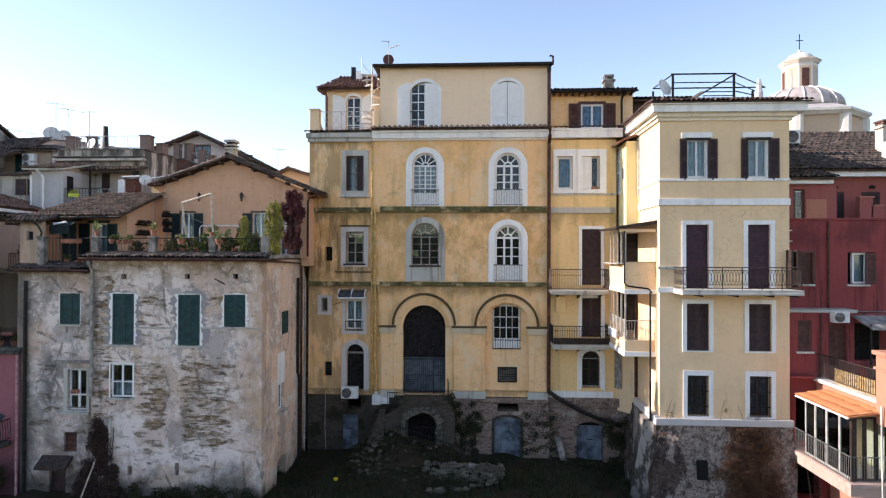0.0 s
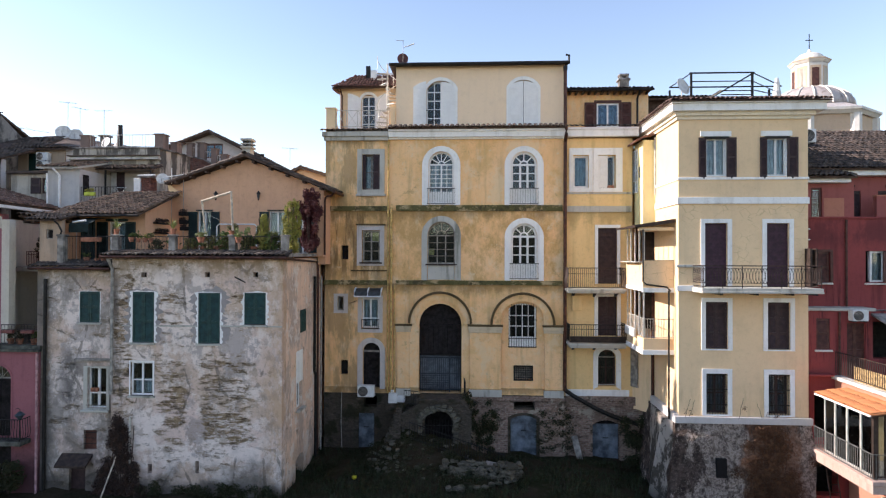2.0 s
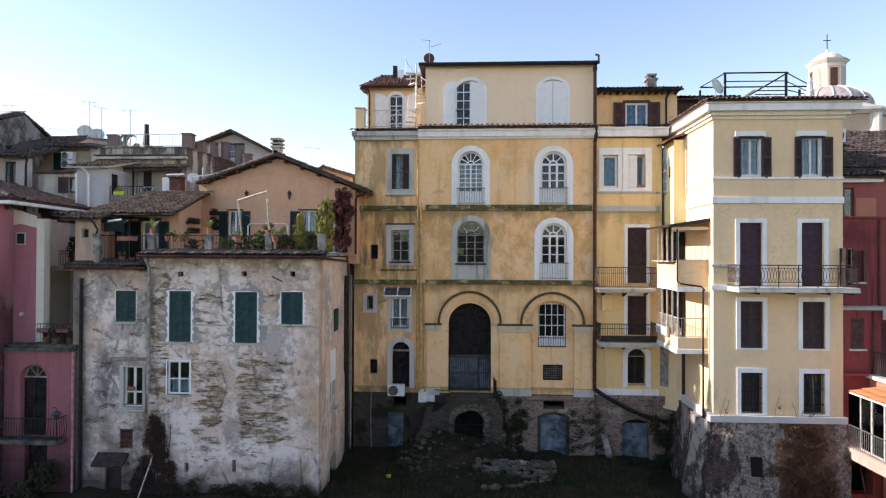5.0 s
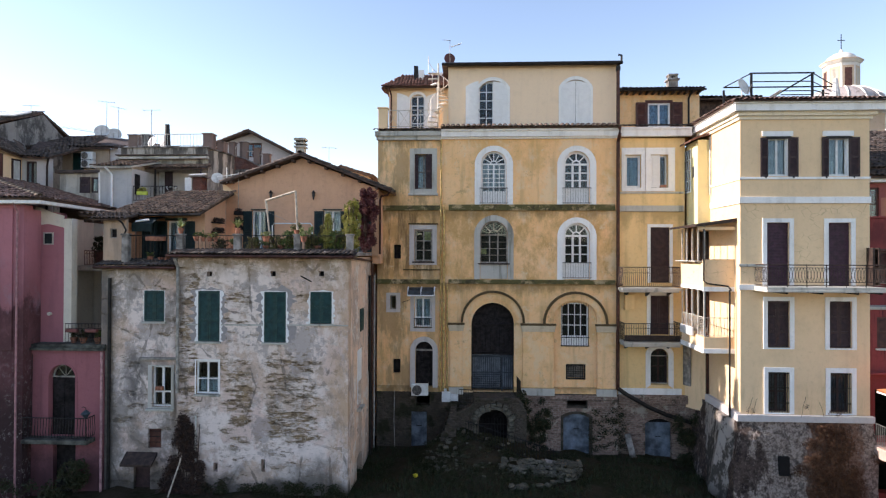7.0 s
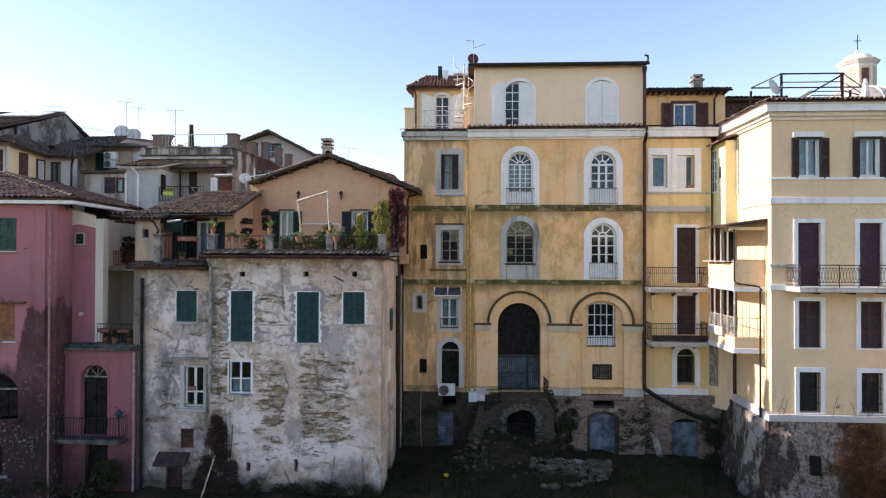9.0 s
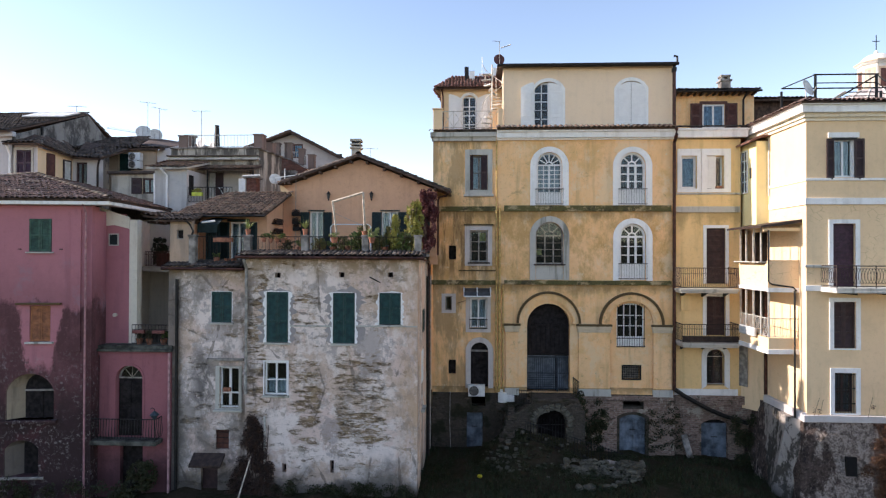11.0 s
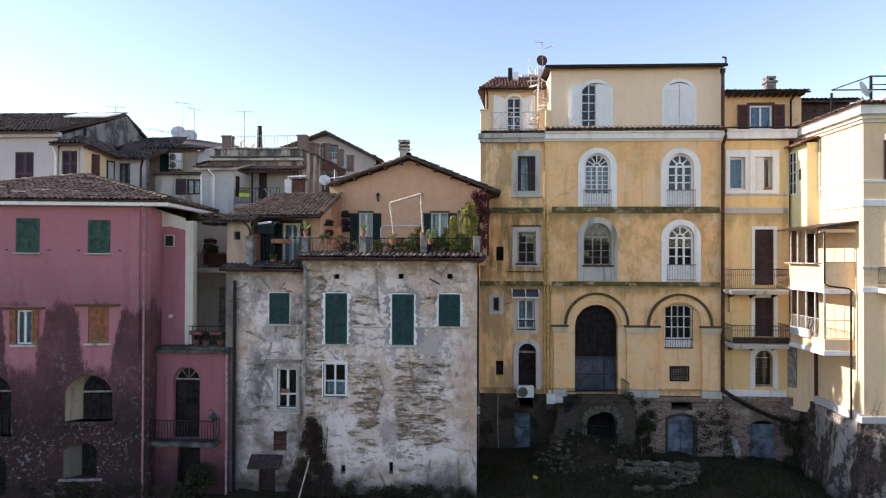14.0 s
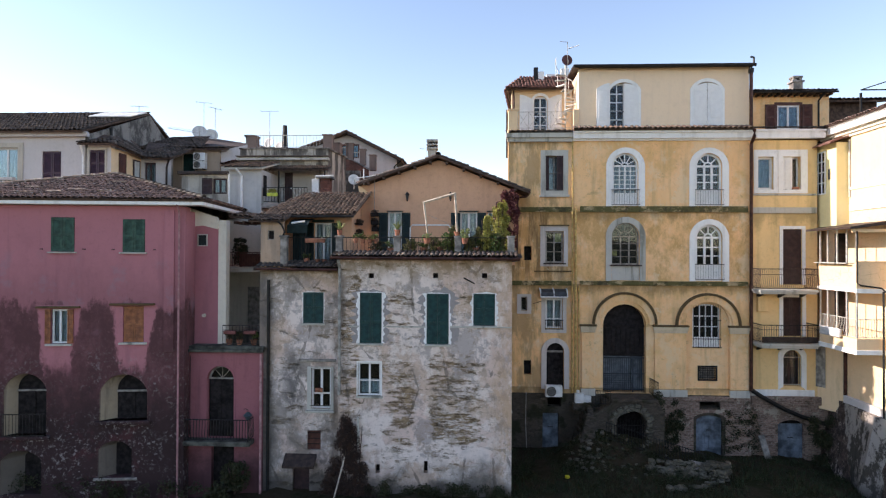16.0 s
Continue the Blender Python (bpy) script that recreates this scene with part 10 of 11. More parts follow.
# ---- the planted roof terrace ----
def flower_pot(x, y, z, r, hgt, material=None, label="terracotta flower pot with a plant", plant=None, seed=1):
    """A pot with a rim, soil and its plant."""
    h = thing("flower_pot", label, "flower pot", (x, y, z), "terrace pots")
    part("pot", lathe(bmesh.new(), x, y, [(r * 0.62, z), (r * 0.9, z + hgt * 0.8), (r, z + hgt * 0.8), (r, z + hgt), (r * 0.85, z + hgt), (r * 0.8, z + hgt * 0.88)], 12), material or POT, h)
    rng = random.Random(seed)
    if plant == "spike":
        n = 26
        vs, fs = [], []
        for k in range(n):
            a, tilt, L = rng.uniform(0, 6.28), rng.uniform(0.15, 0.95), rng.uniform(0.25, 0.5)
            d = Vector((math.cos(a) * math.sin(tilt), math.sin(a) * math.sin(tilt), math.cos(tilt)))
            s = Vector((-math.sin(a), math.cos(a), 0)) * 0.016
            b = Vector((x, y, z + hgt))
            m = b + d * L * 0.6
            t = b + d * L + Vector((0, 0, -0.08 * tilt))
            i = len(vs)
            vs += [b - s, b + s, m + s, m - s, t]
            fs += [(i, i + 1, i + 2, i + 3), (i + 3, i + 2, i + 4)]
        raw("leaves", [tuple(v) for v in vs], fs, LEAFSPIKE, h, kind="stuff")
    elif plant:
        mat, k, size = plant
        stems = bmesh.new()
        for _ in range(5):
            tube(stems, [(x, y, z + hgt * 0.8), (x + rng.uniform(-r, r) * 1.3, y + rng.uniform(-r, r), z + hgt + k * rng.uniform(0.4, 1.1))], 0.006, 4)
        part("stem", stems, WOODBEAM, h)
        leaves("leaves", lumpy(x, y, z + hgt + k * 0.5, r * 1.3, r * 1.1, k * 0.6, 9, seed, 0.45), int(260 * (k / 0.3)), size, mat, h, seed, kind="stuff")
    return h


def terrace_rails():
    Y = 20.52
    for i, (x, z0) in enumerate(((-15.77, 8.5), (-13.72, 8.9), (-11.60, 8.94), (-9.38, 8.94), (-7.47, 8.94))):
        h = thing("terrace_pillar", "stubby weathered stone pillar on the terrace edge", "pillar", (x, Y, z0), "terrace pillars")
        part("shaft", boxes((x - 0.12, x + 0.12, Y - 0.12, Y + 0.12, z0, 9.56), bevel=0.015), CONCRETE, h)
        part("cap", boxes((x - 0.15, x + 0.15, Y - 0.15, Y + 0.15, 9.56, 9.63), bevel=0.015), CONCRETE, h)
    for xa, xb, z0 in ((-15.65, -13.84, 8.58), (-13.6, -11.72, 8.96), (-11.48, -9.5, 8.96), (-9.26, -7.59, 8.96)):
        h = thing("terrace_railing", "thin dark iron railing between the pillars", "railing", ((xa + xb) / 2, Y, z0), "terrace railings")
        railing(h, [(xa, Y), (xb, Y)], z0, 9.56, IRON, 0.13, 0.007, 0, mid=False, name="rail")


terrace_rails()
for i, (x, y, z, r, hg, pl) in enumerate((
        (-13.72, 20.52, 9.63, 0.12, 0.22, "spike"), (-11.60, 20.52, 9.63, 0.13, 0.24, "spike"), (-9.42, 20.52, 9.63, 0.14, 0.16, None),
        (-13.1, 20.42, 9.36, 0.12, 0.18, (LEAFGREEN, 0.16, 0.03)), (-12.85, 20.42, 9.34, 0.11, 0.17, (LEAFGREEN, 0.22, 0.03)), (-12.6, 20.42, 9.34, 0.12, 0.17, (LEAFYELLOW, 0.14, 0.025)), (-12.38, 20.42, 9.34, 0.11, 0.18, (LEAFGREEN, 0.22, 0.03)),
        (-10.5, 20.38, 9.34, 0.17, 0.22, (LEAFSPIKE, 0.2, 0.04)), (-10.65, 20.9, 8.96, 0.19, 0.28, (LEAFGREEN, 0.3, 0.04)),
        (-10.1, 20.85, 8.96, 0.2, 0.3, (LEAFGREEN, 0.3, 0.04)), (-9.14, 20.42, 9.34, 0.15, 0.22, (LEAFSPIKE, 0.35, 0.04)),
        (-11.9, 20.95, 8.96, 0.16, 0.26, (LEAFGREEN, 0.25, 0.035)), (-11.1, 21.0, 8.96, 0.16, 0.26, (LEAFGREEN, 0.25, 0.035)), (-9.0, 21.0, 8.96, 0.17, 0.28, (LEAFSPIKE, 0.6, 0.045)),
        (-8.75, 20.85, 8.96, 0.17, 0.28, (LEAFGREEN, 0.35, 0.04)), (-14.6, 20.75, 8.58, 0.12, 0.2, None), (-14.35, 20.75, 8.58, 0.12, 0.2, None), (-15.0, 20.75, 8.58, 0.14, 0.24, (LEAFGREEN, 0.2, 0.03)))):
    flower_pot(x, y, z, r * 0.85, hg * 0.9, plant=pl, seed=i + 3)
bx = thing("flower_box", "terracotta flower box hung on the railing", "flower box", (-14.6, 20.4, 9.35))
part("trough", boxes((-14.95, -14.25, 20.32, 20.48, 9.36, 9.52), bevel=0.015), POT, bx)


def bush(name, x, y, z, hgt, r, mat, n, size, label, seed, cone=False, stem=0.35):
    """A shrub: forked stems and a ragged crown of small leaves."""
    h = thing(name, label, "shrub", (x, y, z))
    rng = random.Random(seed)
    bm = bmesh.new()
    for k in range(7):
        dx, dy = rng.uniform(-r, r) * 0.6, rng.uniform(-r, r) * 0.5
        tube(bm, [(x + dx * 0.1, y + dy * 0.1, z), (x + dx * 0.5, y + dy * 0.5, z + hgt * 0.45), (x + dx, y + dy, z + hgt * rng.uniform(0.7, 0.95))], 0.012, 5)
    part("stem", bm, WOODBEAM, h)
    spots = []
    for k in range(70):
        t = rng.random()
        rr = r * ((1.05 - 0.9 * t) if cone else (0.75 + 0.35 * math.sin(t * 3.1)))
        a = rng.uniform(0, 6.28)
        q = rr * rng.uniform(0.2, 1.0)
        spots.append((x + q * math.cos(a), y + q * math.sin(a) * 0.8, z + hgt * (stem * 0.4 + t * (1 - stem * 0.4)), r * 0.28, r * 0.26, hgt * 0.09))
    leaves("crown", spots, n, size, mat, h, seed, kind="stuff")
    return h


bush("conifer_shrub", -8.33, 20.75, 8.96, 1.35, 0.36, LEAFYELLOW, 4200, 0.028, "yellow-green conifer shrub in a tub on the terrace", 5, cone=True)
bush("leafy_shrub", -7.78, 22.2, 8.96, 2.0, 0.34, LEAFYELLOW, 7000, 0.036, "tall yellow-green leafy shrub on the terrace", 6, stem=0.1)
bush("red_creeper", -7.42, 23.4, 8.96, 2.5, 0.46, LEAFRED, 11000, 0.045, "dark red leafy creeper on a post", 7, stem=0.2)
bush("leafy_shrub", -9.75, 20.75, 8.96, 0.75, 0.28, LEAFGREEN, 1100, 0.04, "low green shrub behind the railing", 8)
bush("leafy_shrub", -8.05, 20.62, 8.96, 0.7, 0.26, LEAFGREEN, 1100, 0.04, "low green shrub behind the railing", 9)
bush("conifer_shrub", -8.62, 21.05, 8.96, 0.95, 0.28, LEAFOLIVE, 2200, 0.032, "olive conifer shrub in a tub on the terrace", 15, cone=True)
bush("leafy_shrub", -8.95, 20.75, 8.96, 0.62, 0.3, LEAFOLIVE, 1600, 0.035, "low olive shrub behind the railing", 16)
bush("leafy_shrub", -9.55, 20.9, 8.96, 1.05, 0.22, LEAFOLIVE, 1100, 0.035, "loose olive shrub behind the railing", 17)
bush("leafy_shrub", -10.35, 20.8, 8.96, 0.6, 0.3, LEAFOLIVE, 1300, 0.035, "low olive shrub behind the railing", 18)
bush("leafy_shrub", -11.15, 20.8, 8.96, 0.55, 0.26, LEAFOLIVE, 1000, 0.035, "low olive shrub behind the railing", 19)
bush("leafy_shrub", -12.4, 20.85, 8.96, 0.5, 0.3, LEAFDARK, 1000, 0.035, "low dark shrub behind the railing", 20)
bush("leafy_shrub", -7.95, 20.75, 8.96, 0.75, 0.3, LEAFOLIVE, 1600, 0.035, "low olive shrub behind the railing", 21)
fr = thing("pipe_frame", "bent pale pole frame leaning over the terrace", "frame", (-10.0, 20.7, 8.96))
for a, b, r, m in (((-10.66, 20.75, 10.86), (-9.5, 20.6, 11.18), 0.045, ROPEWOOD), ((-9.5, 20.6, 11.2), (-9.42, 20.6, 9.7), 0.04, ROPEWOOD),
                   ((-10.66, 20.75, 10.9), (-10.6, 20.75, 10.45), 0.04, ROPEWOOD), ((-10.6, 20.75, 10.45), (-10.42, 20.75, 8.96), 0.032, ROPEWOOD), ((-10.6, 20.75, 10.45), (-9.45, 20.6, 9.95), 0.006, GREYPIPE)):
    part("pole", tube(bmesh.new(), [a, b], r, 6), m, fr)
part("foot_pole", tube(bmesh.new(), [(-9.42, 20.6, 9.7), (-9.4, 20.75, 8.96)], 0.03, 6), ROPEWOOD, fr)
sw = thing("garden_bench_frame", "white tubular frame on the terrace", "bench", (-10.4, 23.8, 8.96))
part("tube_frame", tube(bmesh.new(), [(-11.46, 23.8, 8.96), (-11.46, 23.8, 10.08), (-11.38, 23.8, 10.18), (-9.85, 23.8, 10.18), (-9.76, 23.8, 10.08), (-9.76, 23.8, 8.96)], 0.03, 6), PLASTIC, sw)
aw = thing("terrace_awning", "dark green canvas awning let down over the terrace corner", "awning", (-15.4, 21.0, 8.58))
bm = bmesh.new()
v = [[bm.verts.new((x, y, z)) for y, z in ((22.1, 10.34), (21.3, 10.22), (20.85, 10.02), (20.85, 9.72))] for x in (-15.78, -15.02)]
for k in range(3):
    bm.faces.new((v[0][k], v[0][k + 1], v[1][k + 1], v[1][k]))
part("canopy", bm, AWNING, aw)
part("side_curtain", drape(-15.76, -15.2, 21.5, 8.62, 10.2), AWNING, aw)
part("front_bar", tube(bmesh.new(), [(-15.6, 20.83, 10.1), (-15.1, 20.83, 10.16)], 0.04, 8), WHITE, aw)
part("post", tube(bmesh.new(), [(-15.12, 21.0, 8.58), (-15.12, 21.0, 10.1)], 0.02, 6), IRON, aw)
for i, (x, z, w) in enumerate(((-13.0, 10.55, 0.34), (-13.0, 10.2, 0.3), (-12.98, 9.92, 0.28))):
    sf = thing("wall_planter", "dark hanging wall planter with dry plants", "planter", (x, 24.05, z), "wall planters")
    part("tray", boxes((x - w / 2, x + w / 2, 23.9, 24.14, z, z + 0.16), bevel=0.01), DARKDOOR, sf)
    leaves("leaves", [(x, 23.98, z + 0.2, 0.16, 0.1, 0.1)], 160, 0.035, LEAFDRY, sf, i + 50, kind="stuff")
for i, z in enumerate((10.15, 9.75)):
    sf = thing("wall_planter", "dark wall shelf with dry plants on the side wall", "planter", (-13.5, 23.1, z), "wall planters")
    part("tray", boxes((-13.62, -13.42, 22.75, 23.6, z, z + 0.05)), DARKDOOR, sf)
    leaves("leaves", [(-13.48, 22.9 + 0.3 * k, z + 0.14, 0.1, 0.16, 0.1) for k in range(3)], 360, 0.035, LEAFDRY, sf, i + 60, kind="stuff")
# the shaded annex terrace and gallery
for i, (x, y, z, m) in enumerate(((-17.5, 20.7, 5.56, LEAFDARK), (-16.95, 20.7, 5.56, LEAFGREEN), (-17.9, 20.75, 5.56, LEAFDARK))):
    flower_pot(x, y, z, 0.13, 0.2, plant=(m, 0.25, 0.035), seed=i + 90)
DULLRED = plain("dull_red_plastic", (0.16, 0.05, 0.045), 0.6)
for x in (-17.75, -17.0):
    tr = thing("flower_box", "red flower box hung on the annex railing", "flower box", (x, 20.42, 6.0), "annex flower boxes")
    part("trough", boxes((x - 0.22, x + 0.22, 20.36, 20.48, 6.0, 6.12), bevel=0.012), DULLRED, tr)
bush("gallery_plant", -18.45, 23.2, 8.38, 1.15, 0.34, LEAFDARK, 1900, 0.05, "dark potted bush on the gallery", 12)
bush("annex_bush", -17.35, 20.05, 0.3, 1.1, 0.5, LEAFDARK, 2200, 0.05, "dark bush at the foot of the pink annex", 13)
fb = thing("flower_box", "yellow flower box on the balcony rail", "flower box", (-17.75, 24.93, 11.6))
part("trough", boxes((-17.98, -17.5, 24.86, 24.96, 11.5, 11.66), bevel=0.01), plain("lime_plastic", (0.50, 0.55, 0.06), 0.5), fb)
leaves("leaves", [(-17.75, 24.92, 11.74, 0.24, 0.08, 0.1)], 260, 0.035, LEAFYELLOW, fb, 61, kind="stuff")
lp = thing("balcony_lantern", "small blue-grey lantern on the annex balcony corner", "lantern", (-16.87, 19.95, 2.2))
part("post", tube(bmesh.new(), [(-16.87, 19.95, 2.2), (-16.87, 19.95, 3.0)], 0.018, 6), IRON, lp)
part("lamp_head", lathe(bmesh.new(), -16.87, 19.95, [(0.05, 3.0), (0.13, 3.12), (0.17, 3.16), (0.04, 3.28)], 8), plain("blue_grey_enamel", (0.04, 0.06, 0.07), 0.5), lp)
part("hook", tube(bmesh.new(), [(-16.87, 19.95, 3.28), (-16.87, 19.95, 3.36), (-16.97, 19.95, 3.40), (-17.02, 19.95, 3.36)], 0.012, 5), IRON, lp)
cr = thing("clothes_rack", "white folded clothes rack on the balcony", "clothes rack", (-16.9, 25.9, 11.2))
for a, b in (((-17.2, 25.9, 11.2), (-16.7, 25.9, 12.0)), ((-16.7, 25.9, 11.2), (-17.2, 25.9, 12.0))):
    part("leg", tube(bmesh.new(), [a, b], 0.015, 5), PLASTIC, cr)
part("bars", tube(bmesh.new(), [(-17.25, 25.9, 11.97), (-16.65, 25.9, 11.97)], 0.012, 5), PLASTIC, cr)

# ---- ground ----
def ground_height(x, y):
    """Garden level in front of the houses; it drops into the ravine. The unseen opposite bank and hill are added to
    shade the lower walls.
    """
    z = 0.35
    if x > 4.0:
        z -= 0.75 * min(1.0, (x - 4.0) / 3.0) * (1.0 if y < 24.5 else 0.4)
    if x < -16:
        z -= 0.25
    if y < 17.5:
        z -= min(9.0, (17.5 - y) * 0.5)
    # added bank behind the camera: blocks low sky and darkens pane reflections
    if y < -5:
        t = min(1.0, (-5 - y) / 20.0)
        z += (15.5 * t * t * (3 - 2 * t) + 8.0 * min(1.0, max(0.0, (-25 - y) / 90.0))) * max(0.0, 1 - (abs(x + 5) / 160.0) ** 2)
    return z


def ground():
    vs, fs = [], []
    xs = [-1500, -400, -165, -140, -120, -90, -60] + [-34 + 0.6 * k for k in range(100)] + [40, 60, 90, 120, 140, 155, 400, 1500]
    ys = [-1500, -400, -160, -115, -80, -60, -40, -30, -25, -21, -18, -15, -12, -10, -8, -5, -2, 0, 4, 8, 11, 13, 15] + [16 + 0.4 * k for k in range(28)] + [30, 40, 60, 120, 400, 1500]
    for y in ys:
        for x in xs:
            n = noise.noise(Vector((x * 0.5, y * 0.5, 0))) * 0.18 + noise.noise(Vector((x * 1.7, y * 1.7, 3))) * 0.09
            vs.append((x, y, ground_height(x, y) + n * (1 if -34 < x < 26 and 15 < y < 26 else 0)))
    w = len(xs)
    for j in range(len(ys) - 1):
        for i in range(w - 1):
            a = j * w + i
            fs.append((a, a + 1, a + w + 1, a + w))
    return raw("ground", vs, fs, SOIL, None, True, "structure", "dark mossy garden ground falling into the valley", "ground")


ground()

# ---- the garden under the ochre house ----
def boulder(bm, x, y, z, r, seed, flat=0.7):
    """One rough stone: a jittered low ball."""
    rng = random.Random(seed)
    out = bmesh.ops.create_icosphere(bm, subdivisions=2, radius=1.0)["verts"]
    t = Matrix.Rotation(rng.uniform(0, 6.28), 4, "Z") @ Matrix.Rotation(rng.uniform(-0.4, 0.4), 4, "X")
    sc = Vector((r * rng.uniform(0.8, 1.5), r * rng.uniform(0.7, 1.2), r * flat * rng.uniform(0.7, 1.1)))
    for v in out:
        n = noise.noise(v.co * 1.3 + Vector((seed * 3.1, 0, 0))) * 0.35
        c = v.co * (1 + n)
        c = Vector((max(-0.75, min(0.75, c.x)), max(-0.75, min(0.75, c.y)), max(-0.7, min(0.7, c.z))))
        v.co = t @ Vector((c.x * sc.x, c.y * sc.y, c.z * sc.z)) + Vector((x, y, z))
    return bm


def landing():
    """The stone landing before the gateway, with a barred cellar arch and broken steps."""
    h = thing("stone_landing", "rough stone landing with a barred cellar arch", "landing", (-2.3, 24.8, 0))
    part("front_wall", holed([(-3.75, -0.6), (-3.75, 2.2), (-3.2, 2.5), (-2.9, 2.78), (-1.0, 2.78), (-0.75, 2.3), (-0.8, -0.6)], [arch(-2.75, -1.55, 0.3, 2.42, 0.55)], 24.25, 24.75), RUBBLE, h)
    part("core", boxes((-3.75, -3.2, 24.75, 25.27, -0.6, 2.3), (-1.35, -0.85, 24.75, 25.27, -0.6, 2.6), (-3.2, -1.35, 24.75, 25.27, 2.45, 2.7)), RUBBLE, h)
    part("landing_slab", boxes((-3.0, -1.05, 24.15, 25.3, 2.78, 2.90), bevel=0.02), RUBBLE, h)
    # black sheet stands for the shade inside the cellar arch
    part("dark_back", boxes((-3.3, -1.3, 25.2, 25.24, -0.4, 2.3)), DARKDOOR, h)
    vo = random.Random(23)
    for k in range(9):
        a = radians(-62 + 15.5 * k)
        r = 0.84 + vo.uniform(-0.03, 0.05)
        m = Matrix.Translation((-2.15 + r * math.sin(a), 24.2, 1.68 + r * math.cos(a))) @ Matrix.Rotation(a, 4, "Y")
        part("voussoir", box(bmesh.new(), -0.1 - vo.uniform(0, 0.02), 0.1, -0.05 - vo.uniform(0, 0.05), 0.06, -0.13, 0.13 + vo.uniform(0, 0.08), 0.02, m), STONE, h)
    for x in (-2.9, -1.4):
        for k in range(5):
            w = vo.uniform(0.10, 0.2)
            part("jamb_stone", boxes((x - w, x + w * 0.8, 24.12 + vo.uniform(0, 0.04), 24.26, 0.75 + k * 0.25, 0.97 + k * 0.25), bevel=0.025), STONE, h)
    railing(h, [(-1.1, 25.2), (-1.02, 24.25)], 2.90, 3.6, IRON, 0.11, 0.009, 0, mid=False, name="landing_rail")
    railing(h, [(-3.6, 24.4), (-3.0, 24.25)], 2.6, 3.2, IRON, 0.11, 0.008, 0, mid=False, name="landing_rail")
    g = part("grille", boxes((-2.75, -1.55, 24.34, 24.37, 1.75, 1.78)), IRON, h, "iron bars in the cellar arch")
    part("grille_rail", boxes((-2.75, -1.55, 24.34, 24.37, 0.75, 0.78)), IRON, g)
    me = shared("grille_bar", tube(bmesh.new(), [(0, 0, 0), (0, 0, 1.7)], 0.012, 4), IRON)
    for k in range(10):
        piece("grille_bar", me, g, Matrix.Translation((-2.70 + k * 0.122, 24.355, 0.3)))
    part("shelf", boxes((-4.45, -3.6, 24.9, 25.262, 2.2, 2.51), bevel=0.02), RUBBLE, h)
    for k in range(9):
        z = 2.45 - k * 0.23
        part("step", boxes((-3.95 - k * 0.08, -3.7, 24.3 - k * 0.1, 25.2, z - 0.4, z), bevel=0.03), RUBBLE, h)
    return h


landing()


def steps_fence():
    h = thing("garden_fence", "rusty iron fence running down beside the rubble", "fence", (-1.3, 23.5, 1.0))
    p, q = Vector((-3.3, 23.75, 2.05)), Vector((0.55, 23.3, 0.95))
    for d in (0.0, -0.62):
        part("rail", tube(bmesh.new(), [p + Vector((0, 0, d)), q + Vector((0, 0, d))], 0.016, 5), IRON, h)
    me = shared("fence_bar", tube(bmesh.new(), [(0, 0, -0.95), (0, 0, 0.05)], 0.011, 4), IRON)
    for k in range(36):
        piece("fence_bar", me, h, Matrix.Translation(p + (q - p) * (k / 35)))
    return h


steps_fence()


def heap_height(x, y):
    """The earth mound falls from the landing towards the garden; it is highest under the broken steps."""
    t = min(1.0, max(0.0, (y - 21.4) / 2.9))
    hx = max(0.0, 1 - abs((x + 3.7) / (2.1 if x < -3.7 else 5.0)) ** 1.7)
    return 0.1 + (0.22 + 1.3 * hx) * t ** 1.1 * (0.55 + 0.45 * hx)


def rubble_heap():
    h = thing("rubble_heap", "mossy earth mound with tumbled garden stones", "rubble", (-1.5, 23, 0.3))
    rng = random.Random(17)
    bm = bmesh.new()
    n, m = 46, 20
    grid = [[bm.verts.new((-5.9 + 7.5 * i / n, 21.4 + 2.85 * j / m, 0)) for i in range(n + 1)] for j in range(m + 1)]
    for row in grid:
        for v in row:
            v.co.z = heap_height(v.co.x, v.co.y) + noise.noise(v.co * 1.7) * 0.14 + noise.noise(v.co * 5.1) * 0.06
    for j in range(m):
        for i in range(n):
            bm.faces.new((grid[j][i], grid[j][i + 1], grid[j + 1][i + 1], grid[j + 1][i]))
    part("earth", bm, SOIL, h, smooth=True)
    # a fallen retaining wall in the mound's flank, and single stones
    spots = []
    for k in range(170):
        u = rng.random()
        x = -1.9 + 2.6 * u
        top = 0.95 - 0.1 * u
        z = 0.35 + rng.random() * (top - 0.35)
        spots.append((x, 22.25 + 0.55 * (z - 0.4) + 0.25 * (1 - u) + rng.uniform(-0.06, 0.06), z, rng.uniform(0.07, 0.14)))
    for k in range(70):
        x, y = rng.gauss(-4.0, 0.55), rng.uniform(22.3, 24.2)
        spots.append((x, y, heap_height(x, y) + 0.03, rng.uniform(0.05, 0.13)))
    for k in range(55):
        x, y = rng.uniform(-3.6, 0.8), rng.uniform(21.6, 24.1)
        spots.append((x, y, heap_height(x, y) + 0.0, rng.uniform(0.04, 0.10)))
    for k, (x, y, z, r) in enumerate(spots):
        part("stone", boulder(bmesh.new(), x, y, z, r, k), STONE, h, smooth=False)
    return h


rubble_heap()


def dry_wall(name, pts, rows, r, seed, label):
    h = thing(name, label, "stone wall", (pts[0][0], pts[0][1], 0.3))
    rng = random.Random(seed)
    for j in range(rows):
        for i, (x, y) in enumerate(pts):
            part("stone", boulder(bmesh.new(), x + rng.uniform(-0.06, 0.06), y + rng.uniform(-0.05, 0.05), 0.42 + j * r * 1.05, r * rng.uniform(0.8, 1.25), seed * 100 + j * 20 + i, 0.65), STONE, h)
    return h


